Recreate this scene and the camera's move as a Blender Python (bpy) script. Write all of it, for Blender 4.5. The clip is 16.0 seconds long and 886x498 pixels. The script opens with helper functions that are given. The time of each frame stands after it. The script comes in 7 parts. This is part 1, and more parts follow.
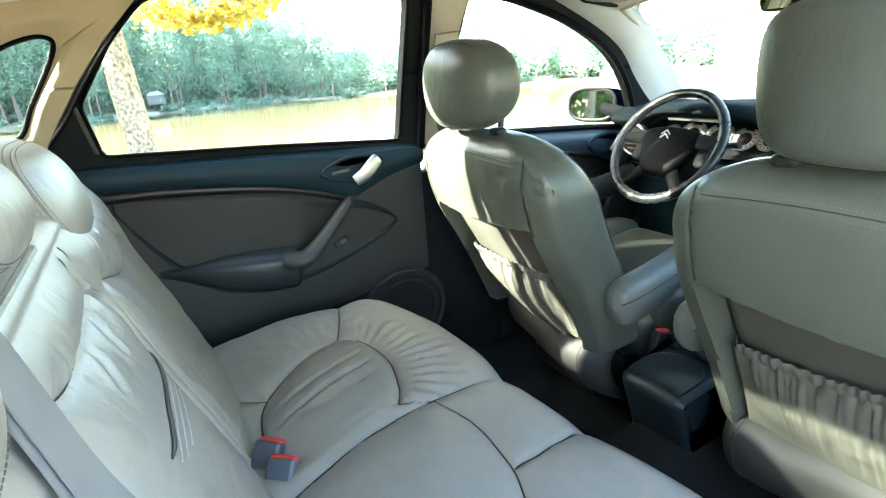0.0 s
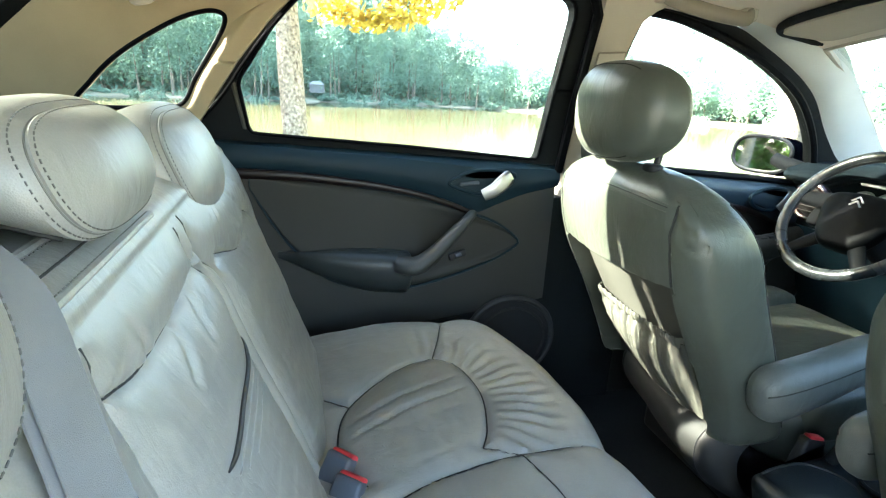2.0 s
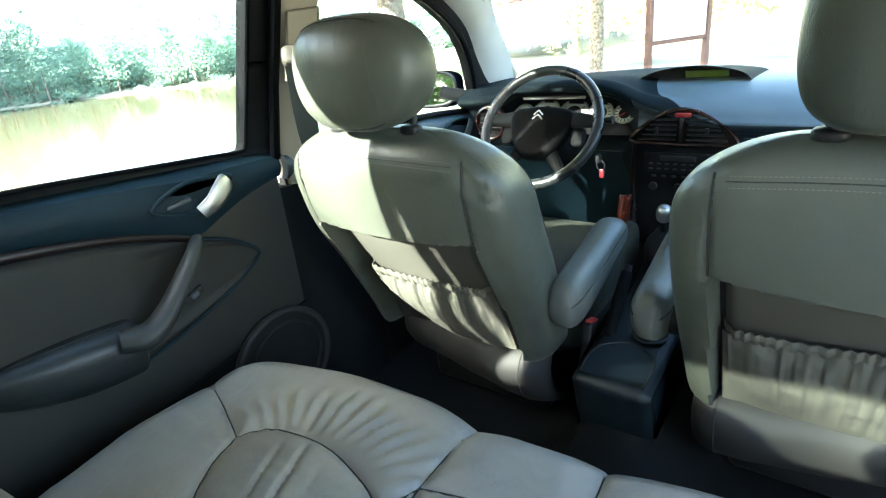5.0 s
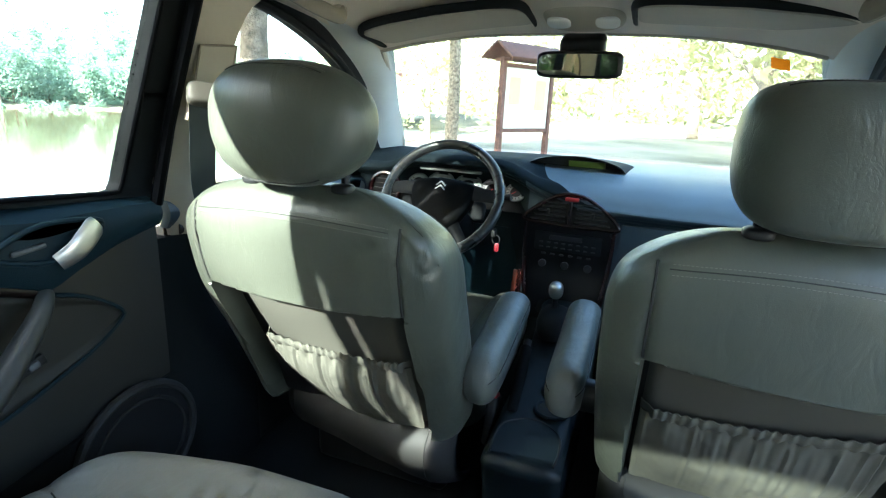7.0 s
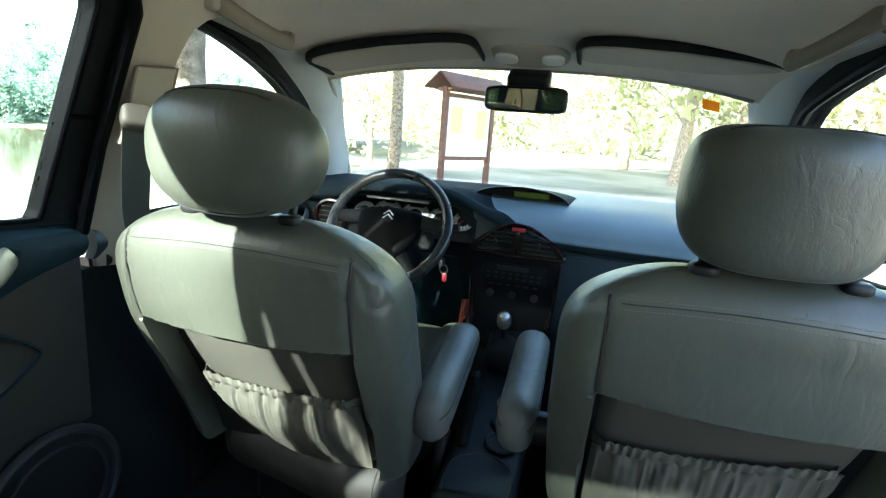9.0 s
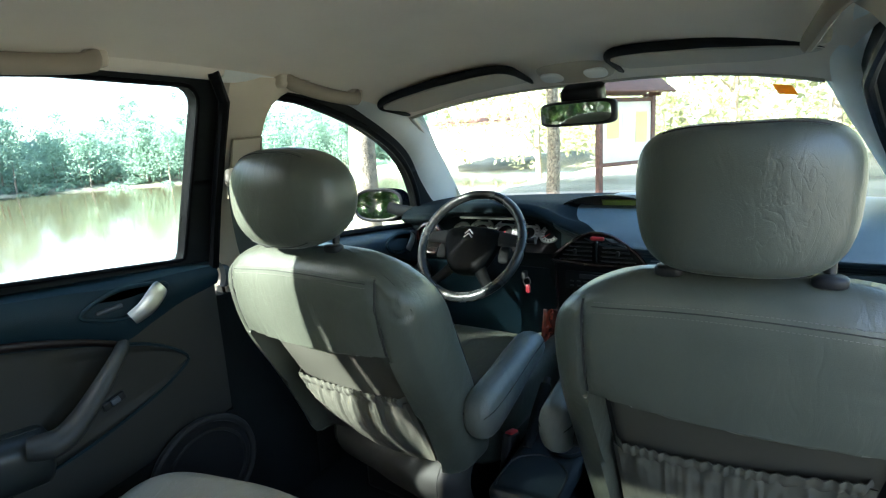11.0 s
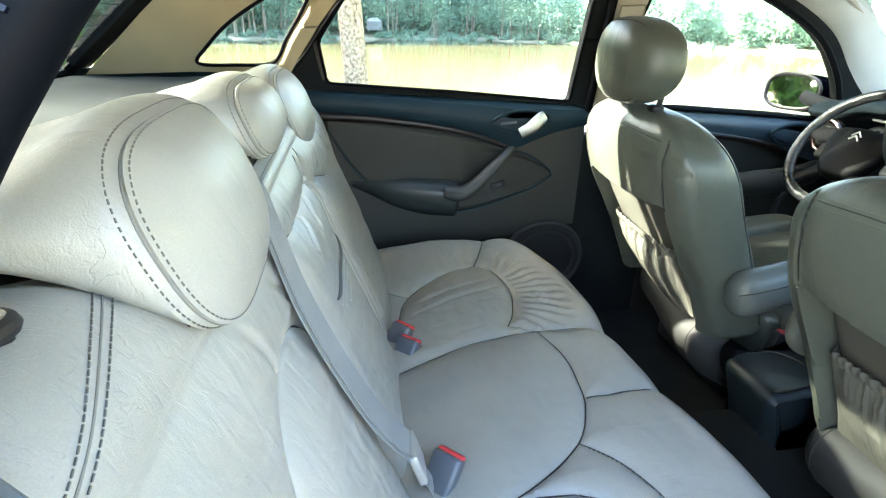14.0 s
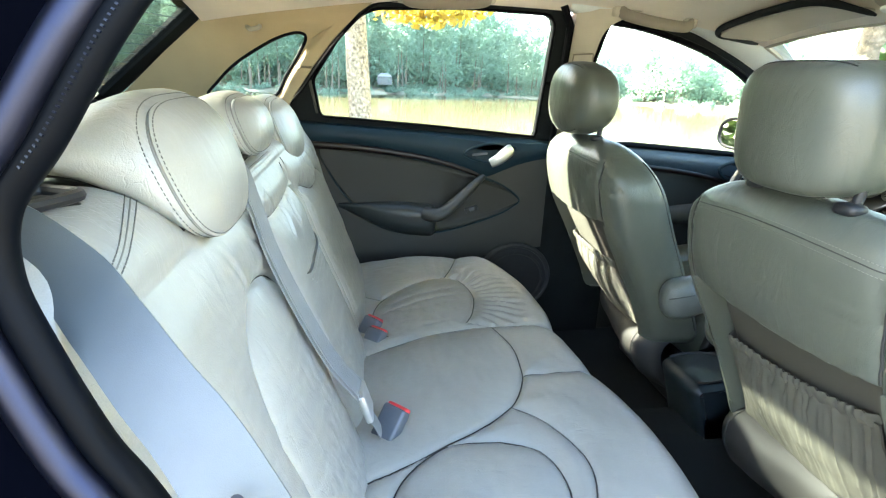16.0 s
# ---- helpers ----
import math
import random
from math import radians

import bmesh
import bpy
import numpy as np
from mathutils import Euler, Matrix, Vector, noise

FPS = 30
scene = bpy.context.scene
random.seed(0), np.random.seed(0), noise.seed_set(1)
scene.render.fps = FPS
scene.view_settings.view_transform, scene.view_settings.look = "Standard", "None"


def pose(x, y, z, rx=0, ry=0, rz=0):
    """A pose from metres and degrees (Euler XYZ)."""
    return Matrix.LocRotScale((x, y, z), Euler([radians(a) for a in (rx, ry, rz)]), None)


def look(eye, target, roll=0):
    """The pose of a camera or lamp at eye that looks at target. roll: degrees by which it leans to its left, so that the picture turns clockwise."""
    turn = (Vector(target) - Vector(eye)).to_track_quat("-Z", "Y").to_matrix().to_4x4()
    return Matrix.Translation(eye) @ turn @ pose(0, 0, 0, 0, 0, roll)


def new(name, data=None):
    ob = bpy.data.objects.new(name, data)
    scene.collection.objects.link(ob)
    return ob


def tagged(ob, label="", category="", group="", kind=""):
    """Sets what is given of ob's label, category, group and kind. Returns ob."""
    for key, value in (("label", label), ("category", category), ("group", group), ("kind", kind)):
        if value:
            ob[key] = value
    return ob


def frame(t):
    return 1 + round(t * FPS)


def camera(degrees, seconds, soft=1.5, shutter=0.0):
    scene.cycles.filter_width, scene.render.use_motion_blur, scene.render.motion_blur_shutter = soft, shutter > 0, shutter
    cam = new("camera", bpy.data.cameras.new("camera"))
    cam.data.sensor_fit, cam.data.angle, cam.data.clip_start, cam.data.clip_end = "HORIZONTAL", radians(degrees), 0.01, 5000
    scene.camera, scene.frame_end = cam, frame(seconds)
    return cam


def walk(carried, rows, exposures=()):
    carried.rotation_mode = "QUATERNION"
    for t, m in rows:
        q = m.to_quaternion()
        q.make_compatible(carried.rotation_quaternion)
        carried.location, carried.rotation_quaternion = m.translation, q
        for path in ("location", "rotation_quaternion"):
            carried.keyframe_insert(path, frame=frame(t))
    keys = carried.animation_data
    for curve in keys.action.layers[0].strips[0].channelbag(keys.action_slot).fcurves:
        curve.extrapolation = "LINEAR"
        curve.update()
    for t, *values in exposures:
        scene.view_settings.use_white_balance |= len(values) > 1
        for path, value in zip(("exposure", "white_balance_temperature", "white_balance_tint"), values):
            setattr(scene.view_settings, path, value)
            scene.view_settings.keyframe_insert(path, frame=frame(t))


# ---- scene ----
cam = camera(79.0, 16.0, soft=1.2)
PATH = [
    (0, (-0.214, -0.609, 1.158), (0.684, 1.058, 0.514), -4.1),
    (0.5, (-0.194, -0.601, 1.16), (0.486, 1.167, 0.517), -0.5),
    (1, (-0.194, -0.588, 1.157), (0.301, 1.247, 0.534), 2.3),
    (1.5, (-0.183, -0.56, 1.148), (0.233, 1.305, 0.557), 3.9),
    (2, (-0.19, -0.523, 1.149), (0.33, 1.316, 0.561), 3.1),
    (2.5, (-0.213, -0.475, 1.143), (0.504, 1.289, 0.529), -0.2),
    (3, (-0.23, -0.446, 1.14), (0.713, 1.21, 0.533), -2.4),
    (3.5, (-0.247, -0.415, 1.16), (0.882, 1.086, 0.472), -5.2),
    (4, (-0.246, -0.374, 1.162), (0.985, 1.018, 0.42), -7.5),
    (6.5, (-0.273, -0.147, 1.176), (1.477, 0.617, 0.58), 1.3),
    (7, (-0.274, -0.129, 1.165), (1.528, 0.549, 0.621), 2.7),
    (7.5, (-0.28, -0.103, 1.168), (1.569, 0.464, 0.658), 3.5),
    (8, (-0.278, -0.092, 1.162), (1.595, 0.414, 0.676), 4.2),
    (8.5, (-0.268, -0.09, 1.165), (1.628, 0.369, 0.721), 4.8),
    (11, (-0.256, -0.385, 1.199), (1.377, 0.702, 0.809), -3.4),
    (11.5, (-0.256, -0.464, 1.206), (1.197, 0.848, 0.801), -5.5),
    (12, (-0.261, -0.528, 1.218), (0.996, 0.953, 0.741), -6.0),
    (12.5, (-0.252, -0.588, 1.208), (0.801, 0.991, 0.576), -3.7),
    (13, (-0.237, -0.65, 1.196), (0.601, 1.003, 0.444), -1.0),
    (13.5, (-0.222, -0.718, 1.193), (0.306, 1.037, 0.394), 0.1),
    (14, (-0.215, -0.787, 1.2), (0.088, 1.021, 0.399), 1.4),
    (14.5, (-0.214, -0.849, 1.229), (0.104, 0.956, 0.429), 0.8),
    (15, (-0.178, -0.916, 1.222), (0.155, 0.906, 0.469), 1.9),
    (15.5, (-0.165, -0.963, 1.205), (0.124, 0.892, 0.515), 2.1),
    (16, (-0.155, -0.992, 1.17), (0.135, 0.884, 0.541), 2.3),
]
EXPOSURES = [(0, 5.85, 6600, 9), (1.5, 5.65, 6500, 9), (4, 5.6, 6400, 8), (6.5, 5.05, 5950, 8), (7.5, 4.8, 5900, 8), (8.5, 4.7, 5900, 8), (11, 4.5, 5950, 8), (12, 4.65, 6050, 8), (13, 5.45, 6450, 9), (14, 5.75, 6650, 11), (16, 5.8, 6750, 10)]
walk(cam, [(t, look(eye, target, roll)) for t, eye, target, roll in PATH], EXPOSURES)

# ---- world and light ----
SUN_DIR = Vector((-1.0, 0.45, 0.605)).normalized()
world = bpy.data.worlds.new("world")
scene.world = world
world.use_nodes = True
sky = world.node_tree.nodes.new("ShaderNodeTexSky")
sky.sky_type = "NISHITA"
sky.sun_disc = False
sky.sun_elevation = math.asin(SUN_DIR.z)
sky.sun_rotation = math.atan2(SUN_DIR.x, SUN_DIR.y)
sky.air_density, sky.dust_density = 1.0, 2.5
back = world.node_tree.nodes["Background"]
back.inputs["Strength"].default_value = 0.075
world.node_tree.links.new(sky.outputs[0], back.inputs["Color"])
sun_data = bpy.data.lights.new("sun", "SUN")
sun_data.energy, sun_data.angle, sun_data.color = 4.0, radians(0.8), (1.0, 0.94, 0.85)
sun = new("sun", sun_data)
sun.matrix_world = look((-20, 5, 14), Vector((-20, 5, 14)) - SUN_DIR)

# ---- materials ----
def nodes_of(m):
    m.use_nodes = True
    nt = m.node_tree
    return nt, nt.nodes, nt.links, nt.nodes["Principled BSDF"]


def surface(name, color, rough=0.5, metal=0.0, grain=300.0, bump=0.15, var=0.15, blotch=6.0, spec=0.5, cells=False, dist=0.001, second=None, coat=0.0, rand=0.0):
    """A material with colour variation at two scales and a fine relief."""
    m = bpy.data.materials.new(name)
    nt, N, L, b = nodes_of(m)
    co = N.new("ShaderNodeTexCoord")
    big = N.new("ShaderNodeTexNoise")
    big.inputs["Scale"].default_value, big.inputs["Detail"].default_value = blotch, 5
    fine = N.new("ShaderNodeTexVoronoi" if cells else "ShaderNodeTexNoise")
    fine.inputs["Scale"].default_value = grain
    L.new(co.outputs["Object"], big.inputs["Vector"])
    L.new(co.outputs["Object"], fine.inputs["Vector"])
    fine_out = fine.outputs["Distance"] if cells else fine.outputs["Fac"]
    ramp = N.new("ShaderNodeValToRGB")
    c = np.array(color)
    ramp.color_ramp.elements[0].position, ramp.color_ramp.elements[1].position = 0.3, 0.7
    ramp.color_ramp.elements[0].color = (*(c * (1 - var)), 1)
    ramp.color_ramp.elements[1].color = (*(np.array(second) if second else np.minimum(c * (1 + var), 1)), 1)
    L.new(big.outputs["Fac"], ramp.inputs["Fac"])
    mix = N.new("ShaderNodeMix")
    mix.data_type, mix.blend_type = "RGBA", "MULTIPLY"
    mix.inputs[0].default_value = min(1.0, var * 1.5)
    L.new(ramp.outputs["Color"], mix.inputs[6])
    L.new(fine_out, mix.inputs[7])
    out = mix.outputs[2]
    if rand:
        info = N.new("ShaderNodeNewGeometry")
        hsv = N.new("ShaderNodeHueSaturation")
        mr = N.new("ShaderNodeMapRange")
        mr.inputs[3].default_value, mr.inputs[4].default_value = 1 - rand, 1 + rand
        L.new(info.outputs["Random Per Island"], mr.inputs[0])
        L.new(mr.outputs[0], hsv.inputs["Value"])
        mr2 = N.new("ShaderNodeMapRange")
        mr2.inputs[3].default_value, mr2.inputs[4].default_value = 0.5 - rand * 0.06, 0.5 + rand * 0.06
        L.new(info.outputs["Random Per Island"], mr2.inputs[0])
        L.new(mr2.outputs[0], hsv.inputs["Hue"])
        L.new(out, hsv.inputs["Color"])
        out = hsv.outputs["Color"]
    L.new(out, b.inputs["Base Color"])
    rr = N.new("ShaderNodeMapRange")
    rr.inputs[3].default_value, rr.inputs[4].default_value = max(0.02, rough - 0.08), min(1, rough + 0.08)
    L.new(big.outputs["Fac"], rr.inputs[0])
    L.new(rr.outputs[0], b.inputs["Roughness"])
    b.inputs["Metallic"].default_value = metal
    b.inputs["Specular IOR Level"].default_value = spec
    b.inputs["Coat Weight"].default_value = coat
    if bump:
        bp = N.new("ShaderNodeBump")
        bp.inputs["Strength"].default_value, bp.inputs["Distance"].default_value = bump, dist
        L.new(fine_out, bp.inputs["Height"])
        L.new(bp.outputs[0], b.inputs["Normal"])
    return m


def leather(name, color, rough=0.42, crease=0.2):
    """Grained leather with creases at a larger scale."""
    m = surface(name, color, rough, grain=800, bump=0.16, var=0.08, blotch=9, cells=True, dist=0.0006)
    nt, N, L, b = m.node_tree, m.node_tree.nodes, m.node_tree.links, m.node_tree.nodes["Principled BSDF"]
    co = N.new("ShaderNodeTexCoord")
    mp = N.new("ShaderNodeMapping")
    mp.inputs["Scale"].default_value = (1.0, 1.6, 0.7)
    n1 = N.new("ShaderNodeTexNoise")
    n1.inputs["Scale"].default_value, n1.inputs["Detail"].default_value, n1.inputs["Distortion"].default_value = 22, 6, 0.7
    L.new(co.outputs["Object"], mp.inputs["Vector"])
    L.new(mp.outputs[0], n1.inputs["Vector"])
    bp = N.new("ShaderNodeBump")
    bp.inputs["Strength"].default_value, bp.inputs["Distance"].default_value = 0.5, 0.004
    old = b.inputs["Normal"].links[0].from_node
    n2 = N.new("ShaderNodeTexNoise")
    n2.inputs["Scale"].default_value, n2.inputs["Detail"].default_value, n2.inputs["Distortion"].default_value = 34, 3, 0.9
    L.new(mp.outputs[0], n2.inputs["Vector"])
    line = N.new("ShaderNodeMath")
    line.operation = "SUBTRACT"
    line.inputs[1].default_value = 0.5
    L.new(n2.outputs["Fac"], line.inputs[0])
    ab = N.new("ShaderNodeMath")
    ab.operation = "ABSOLUTE"
    L.new(line.outputs[0], ab.inputs[0])
    fold = N.new("ShaderNodeMapRange")
    fold.inputs[1].default_value, fold.inputs[2].default_value, fold.inputs[3].default_value, fold.inputs[4].default_value = 0.0, 0.028, 0.0, 1.0
    L.new(ab.outputs[0], fold.inputs[0])
    n3 = N.new("ShaderNodeTexNoise")
    n3.inputs["Scale"].default_value = 7
    L.new(co.outputs["Object"], n3.inputs["Vector"])
    patch = N.new("ShaderNodeMapRange")
    patch.inputs[1].default_value, patch.inputs[2].default_value, patch.inputs[3].default_value, patch.inputs[4].default_value = 0.48, 0.66, 0.0, crease
    L.new(n3.outputs["Fac"], patch.inputs[0])
    both = N.new("ShaderNodeMath")
    both.operation = "MULTIPLY_ADD"
    L.new(fold.outputs[0], both.inputs[0])
    L.new(patch.outputs[0], both.inputs[1])
    L.new(n1.outputs["Fac"], both.inputs[2])
    L.new(both.outputs[0], bp.inputs["Height"])
    L.new(bp.outputs[0], old.inputs["Normal"])
    return m


def glass_material(name, tint=(0.93, 0.97, 0.95)):
    m = bpy.data.materials.new(name)
    nt, N, L, b = nodes_of(m)
    tr, gl, lw, pw, mx = N.new("ShaderNodeBsdfTransparent"), N.new("ShaderNodeBsdfGlossy"), N.new("ShaderNodeLayerWeight"), N.new("ShaderNodeMath"), N.new("ShaderNodeMixShader")
    tr.inputs["Color"].default_value = (*tint, 1)
    gl.inputs["Roughness"].default_value = 0.02
    pw.operation = "POWER"
    pw.inputs[1].default_value = 5.0
    L.new(lw.outputs["Facing"], pw.inputs[0])
    mr = N.new("ShaderNodeMapRange")
    mr.inputs[3].default_value, mr.inputs[4].default_value = 0.02, 0.45
    L.new(pw.outputs[0], mr.inputs[0])
    L.new(mr.outputs[0], mx.inputs[0])
    L.new(tr.outputs[0], mx.inputs[1])
    L.new(gl.outputs[0], mx.inputs[2])
    L.new(mx.outputs[0], N["Material Output"].inputs["Surface"])
    return m


# one leather in three tones: front seats darkened for shade, armrests lightened for daylight
LEATHER_SHADED = leather("leather", (0.072, 0.078, 0.061), 0.36, 0.075)
LEATHER_ARM_LIT = leather("armrest_leather_lit", (0.105, 0.115, 0.105), 0.40, 0.12)
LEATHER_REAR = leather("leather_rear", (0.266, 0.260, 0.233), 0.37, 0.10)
FABRIC = surface("pocket_fabric", (0.070, 0.068, 0.052), 0.85, grain=900, bump=0.3, var=0.12, blotch=20)
# door trim colours taken far down to stand for the cabin's shade
PANEL = surface("beige_plastic_shaded", (0.0148, 0.0147, 0.0112), 0.6, grain=700, bump=0.2, var=0.08, blotch=8)
INSERT = surface("door_insert_shaded", (0.0145, 0.0143, 0.0108), 0.7, grain=800, bump=0.25, var=0.08, blotch=8)
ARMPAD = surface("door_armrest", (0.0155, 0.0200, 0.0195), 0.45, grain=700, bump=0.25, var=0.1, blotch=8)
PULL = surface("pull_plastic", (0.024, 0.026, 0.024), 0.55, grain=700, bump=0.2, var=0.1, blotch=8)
HEADLINE = surface("headliner_cloth", (0.74, 0.65, 0.55), 0.95, grain=900, bump=0.25, var=0.06, blotch=5, spec=0.1)
# front pillar trim in a paler tone that carries the daylight on it
PILLAR_LIT = surface("pillar_trim_lit", (0.66, 0.66, 0.63), 0.7, grain=600, bump=0.2, var=0.05, blotch=7, spec=0.3)
# front door vinyl made bluer and lighter to hold its bright sheen
DOOR_SHEEN = surface("door_sheen_vinyl", (0.030, 0.050, 0.066), 0.42, grain=650, bump=0.3, var=0.15, blotch=7, cells=True)
PILLAR = surface("pillar_trim", (0.46, 0.405, 0.325), 0.75, grain=600, bump=0.2, var=0.06, blotch=7, spec=0.3)
# quarter trim tinted golden for the sunlight bounced onto it
QUARTER = surface("quarter_trim", (0.36, 0.28, 0.17), 0.8, grain=600, bump=0.2, var=0.08, blotch=7, spec=0.2)
# handle beige set darker than the headliner to include its shading
GRIP = surface("grip_plastic", (0.22, 0.185, 0.14), 0.7, grain=600, bump=0.2, var=0.06, blotch=7)
GUIDE = surface("guide_plastic", (0.085, 0.078, 0.064), 0.6, grain=600, bump=0.2, var=0.06, blotch=7)
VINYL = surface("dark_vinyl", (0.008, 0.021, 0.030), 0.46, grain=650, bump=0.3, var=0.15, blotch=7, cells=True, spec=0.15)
# dash top colour raised for the light coming through the windscreen
DASH_LIT = surface("dash_vinyl_lit", (0.115, 0.160, 0.188), 0.42, grain=650, bump=0.3, var=0.15, blotch=7, cells=True)
BLACK = surface("black_plastic", (0.015, 0.0155, 0.0165), 0.45, grain=500, bump=0.12, var=0.2, spec=0.3)
RUBBER = surface("rubber", (0.002, 0.0024, 0.0034), 0.5, grain=900, bump=0.2, var=0.2, spec=0.06)
SEALGLOSS = surface("seal_rubber", (0.0020, 0.0026, 0.0040), 0.5, grain=1400, bump=0.04, var=0.2, spec=0.05)
FLANGE = surface("blue_flange", (0.024, 0.026, 0.045), 0.42, metal=0.9, grain=900, bump=0.03, var=0.12)
# ribs coloured bluer than the rubber so that they read as glints
SEALRIB_GLINT = surface("seal_rib_glint", (0.004, 0.005, 0.011), 0.35, grain=900, bump=0.02, var=0.2, spec=0.3)
CARPET = surface("carpet", (0.012, 0.014, 0.014), 0.98, grain=700, bump=0.8, var=0.3, dist=0.003, spec=0.1)
WOOD = surface("burl_wood", (0.0085, 0.0030, 0.0028), 0.34, grain=90, bump=0.02, var=0.5, blotch=30, spec=0.25)
CHROME = surface("satin_metal", (0.60, 0.60, 0.58), 0.36, metal=1.0, grain=200, bump=0.02, var=0.04)
BELT = surface("belt_webbing", (0.16, 0.165, 0.165), 0.75, grain=1500, bump=0.4, var=0.1, blotch=25)
# outer belt: the sky's sheen is part of this blue-grey
BELT_SKY = surface("belt_webbing_sky", (0.060, 0.072, 0.078), 0.42, grain=1500, bump=0.22, var=0.1, blotch=20)
BELT_FRONT = surface("belt_webbing_front", (0.055, 0.065, 0.066), 0.7, grain=1500, bump=0.4, var=0.1, blotch=25)
RED = surface("red_plastic", (0.55, 0.03, 0.035), 0.4, grain=200, bump=0.05, var=0.08)
FOB = surface("fob_red", (0.14, 0.008, 0.014), 0.4, grain=200, bump=0.05, var=0.1)
BUCKLE = surface("buckle_plastic", (0.075, 0.085, 0.10), 0.5, grain=300, bump=0.1, var=0.1)
PAINT = surface("dark_blue_paint", (0.0008, 0.001, 0.0022), 0.8, grain=400, bump=0.0, var=0.1, spec=0.0)
SILLTRIM = surface("sill_trim", (0.13, 0.11, 0.105), 0.6, grain=600, bump=0.2, var=0.2, blotch=14)
STITCH = surface("stitching", (0.15, 0.148, 0.13), 0.8, grain=600, bump=0.2, var=0.1)
THREAD = surface("grey_thread", (0.10, 0.10, 0.09), 0.8, grain=600, bump=0.2, var=0.1)
SEAM = surface("seam_cord", (0.022, 0.022, 0.020), 0.8, grain=600, bump=0.2, var=0.1)
GLASS = glass_material("window_glass", (0.86, 0.90, 0.875))
TINTED = glass_material("tinted_glass", (0.52, 0.56, 0.54))
CONSOLE = surface("console_vinyl", (0.008, 0.0135, 0.017), 0.42, grain=650, bump=0.3, var=0.15, blotch=7, cells=True, spec=0.3)
# beige cushion rear taken nearly to black for the shade under the seats
SEATBASE_SHADED = surface("seat_base_cloth_shaded", (0.017, 0.0165, 0.014), 0.7, grain=700, bump=0.3, var=0.12, blotch=9)
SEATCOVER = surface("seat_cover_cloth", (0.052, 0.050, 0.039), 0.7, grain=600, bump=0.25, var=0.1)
PADBLACK = surface("pad_plastic", (0.012, 0.0135, 0.0145), 0.7, grain=500, bump=0.2, var=0.2, spec=0.10)
PADVINYL = surface("pad_vinyl", (0.0018, 0.0022, 0.0024), 0.5, grain=600, bump=0.2, var=0.2, spec=0.05)
DOORLOW = surface("speaker_plastic", (0.012, 0.012, 0.011), 0.7, grain=700, bump=0.2, var=0.1)
LCD = surface("display_green", (0.16, 0.22, 0.05), 0.3, grain=300, bump=0.0, var=0.1)
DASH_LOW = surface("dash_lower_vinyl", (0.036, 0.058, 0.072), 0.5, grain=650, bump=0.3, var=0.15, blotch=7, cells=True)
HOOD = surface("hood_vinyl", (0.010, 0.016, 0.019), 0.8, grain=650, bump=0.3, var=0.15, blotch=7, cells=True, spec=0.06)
PIANO = surface("gloss_black", (0.010, 0.010, 0.011), 0.25, grain=300, bump=0.0, var=0.2, spec=0.2)
SWITCH = surface("switch_plastic", (0.028, 0.029, 0.032), 0.45, grain=300, bump=0.05, var=0.15, spec=0.3)
WOOD_RED = surface("red_wood", (0.030, 0.0065, 0.006), 0.25, grain=120, bump=0.02, var=0.6, blotch=60, coat=0.3)
WOOD_BRIGHT = surface("orange_red_wood", (0.30, 0.050, 0.022), 0.25, grain=120, bump=0.02, var=0.5, blotch=50, coat=0.4)
DIAL = surface("dial_face", (0.58, 0.58, 0.55), 0.4, grain=200, bump=0.0, var=0.12)
SILVER = surface("silver_plastic", (0.42, 0.42, 0.40), 0.35, metal=0.6, grain=200, bump=0.0, var=0.06)
ORANGE = surface("orange_sticker", (0.85, 0.38, 0.02), 0.6, grain=100, bump=0.0, var=0.1)
MIRROR = bpy.data.materials.new("mirror_glass")
_nt, _N, _L, _b = nodes_of(MIRROR)
_b.inputs["Base Color"].default_value, _b.inputs["Metallic"].default_value, _b.inputs["Roughness"].default_value = (0.85, 0.88, 0.86, 1), 1.0, 0.03
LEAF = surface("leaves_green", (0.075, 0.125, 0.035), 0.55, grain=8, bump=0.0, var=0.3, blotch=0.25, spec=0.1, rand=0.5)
# far leaves: distance haze mixed into the colour, paler and bluer
LEAF_HAZE = surface("leaves_far_haze", (0.235, 0.345, 0.265), 0.6, grain=3, bump=0.0, var=0.15, blotch=0.08, spec=0.1, rand=0.16)
# leaves ahead: strong sun put into the colour, brighter than real foliage
LEAF_SUNLIT = surface("leaves_sunlit", (0.44, 0.45, 0.24), 0.6, grain=5, bump=0.0, var=0.2, blotch=0.2, spec=0.1, rand=0.25)
LEAF_YELLOW = surface("leaves_yellow", (0.60, 0.45, 0.08), 0.55, grain=8, bump=0.0, var=0.2, blotch=2, spec=0.1, rand=0.3)


def thin_leaf(m, amount=0.45):
    """Lets light through a leaf material."""
    nt, N, L, b = m.node_tree, m.node_tree.nodes, m.node_tree.links, m.node_tree.nodes["Principled BSDF"]
    tr, mx = N.new("ShaderNodeBsdfTranslucent"), N.new("ShaderNodeMixShader")
    mx.inputs[0].default_value = amount
    L.new(b.inputs["Base Color"].links[0].from_socket, tr.inputs["Color"])
    L.new(b.outputs[0], mx.inputs[1])
    L.new(tr.outputs[0], mx.inputs[2])
    L.new(mx.outputs[0], N["Material Output"].inputs["Surface"])


thin_leaf(ORANGE, 0.7)
thin_leaf(LEAF, 0.2)
thin_leaf(LEAF_HAZE, 0.55)
thin_leaf(LEAF_YELLOW)
thin_leaf(LEAF_SUNLIT)
BARK = surface("bark", (0.24, 0.20, 0.155), 0.9, grain=35, bump=1.0, var=0.45, blotch=9, dist=0.02)
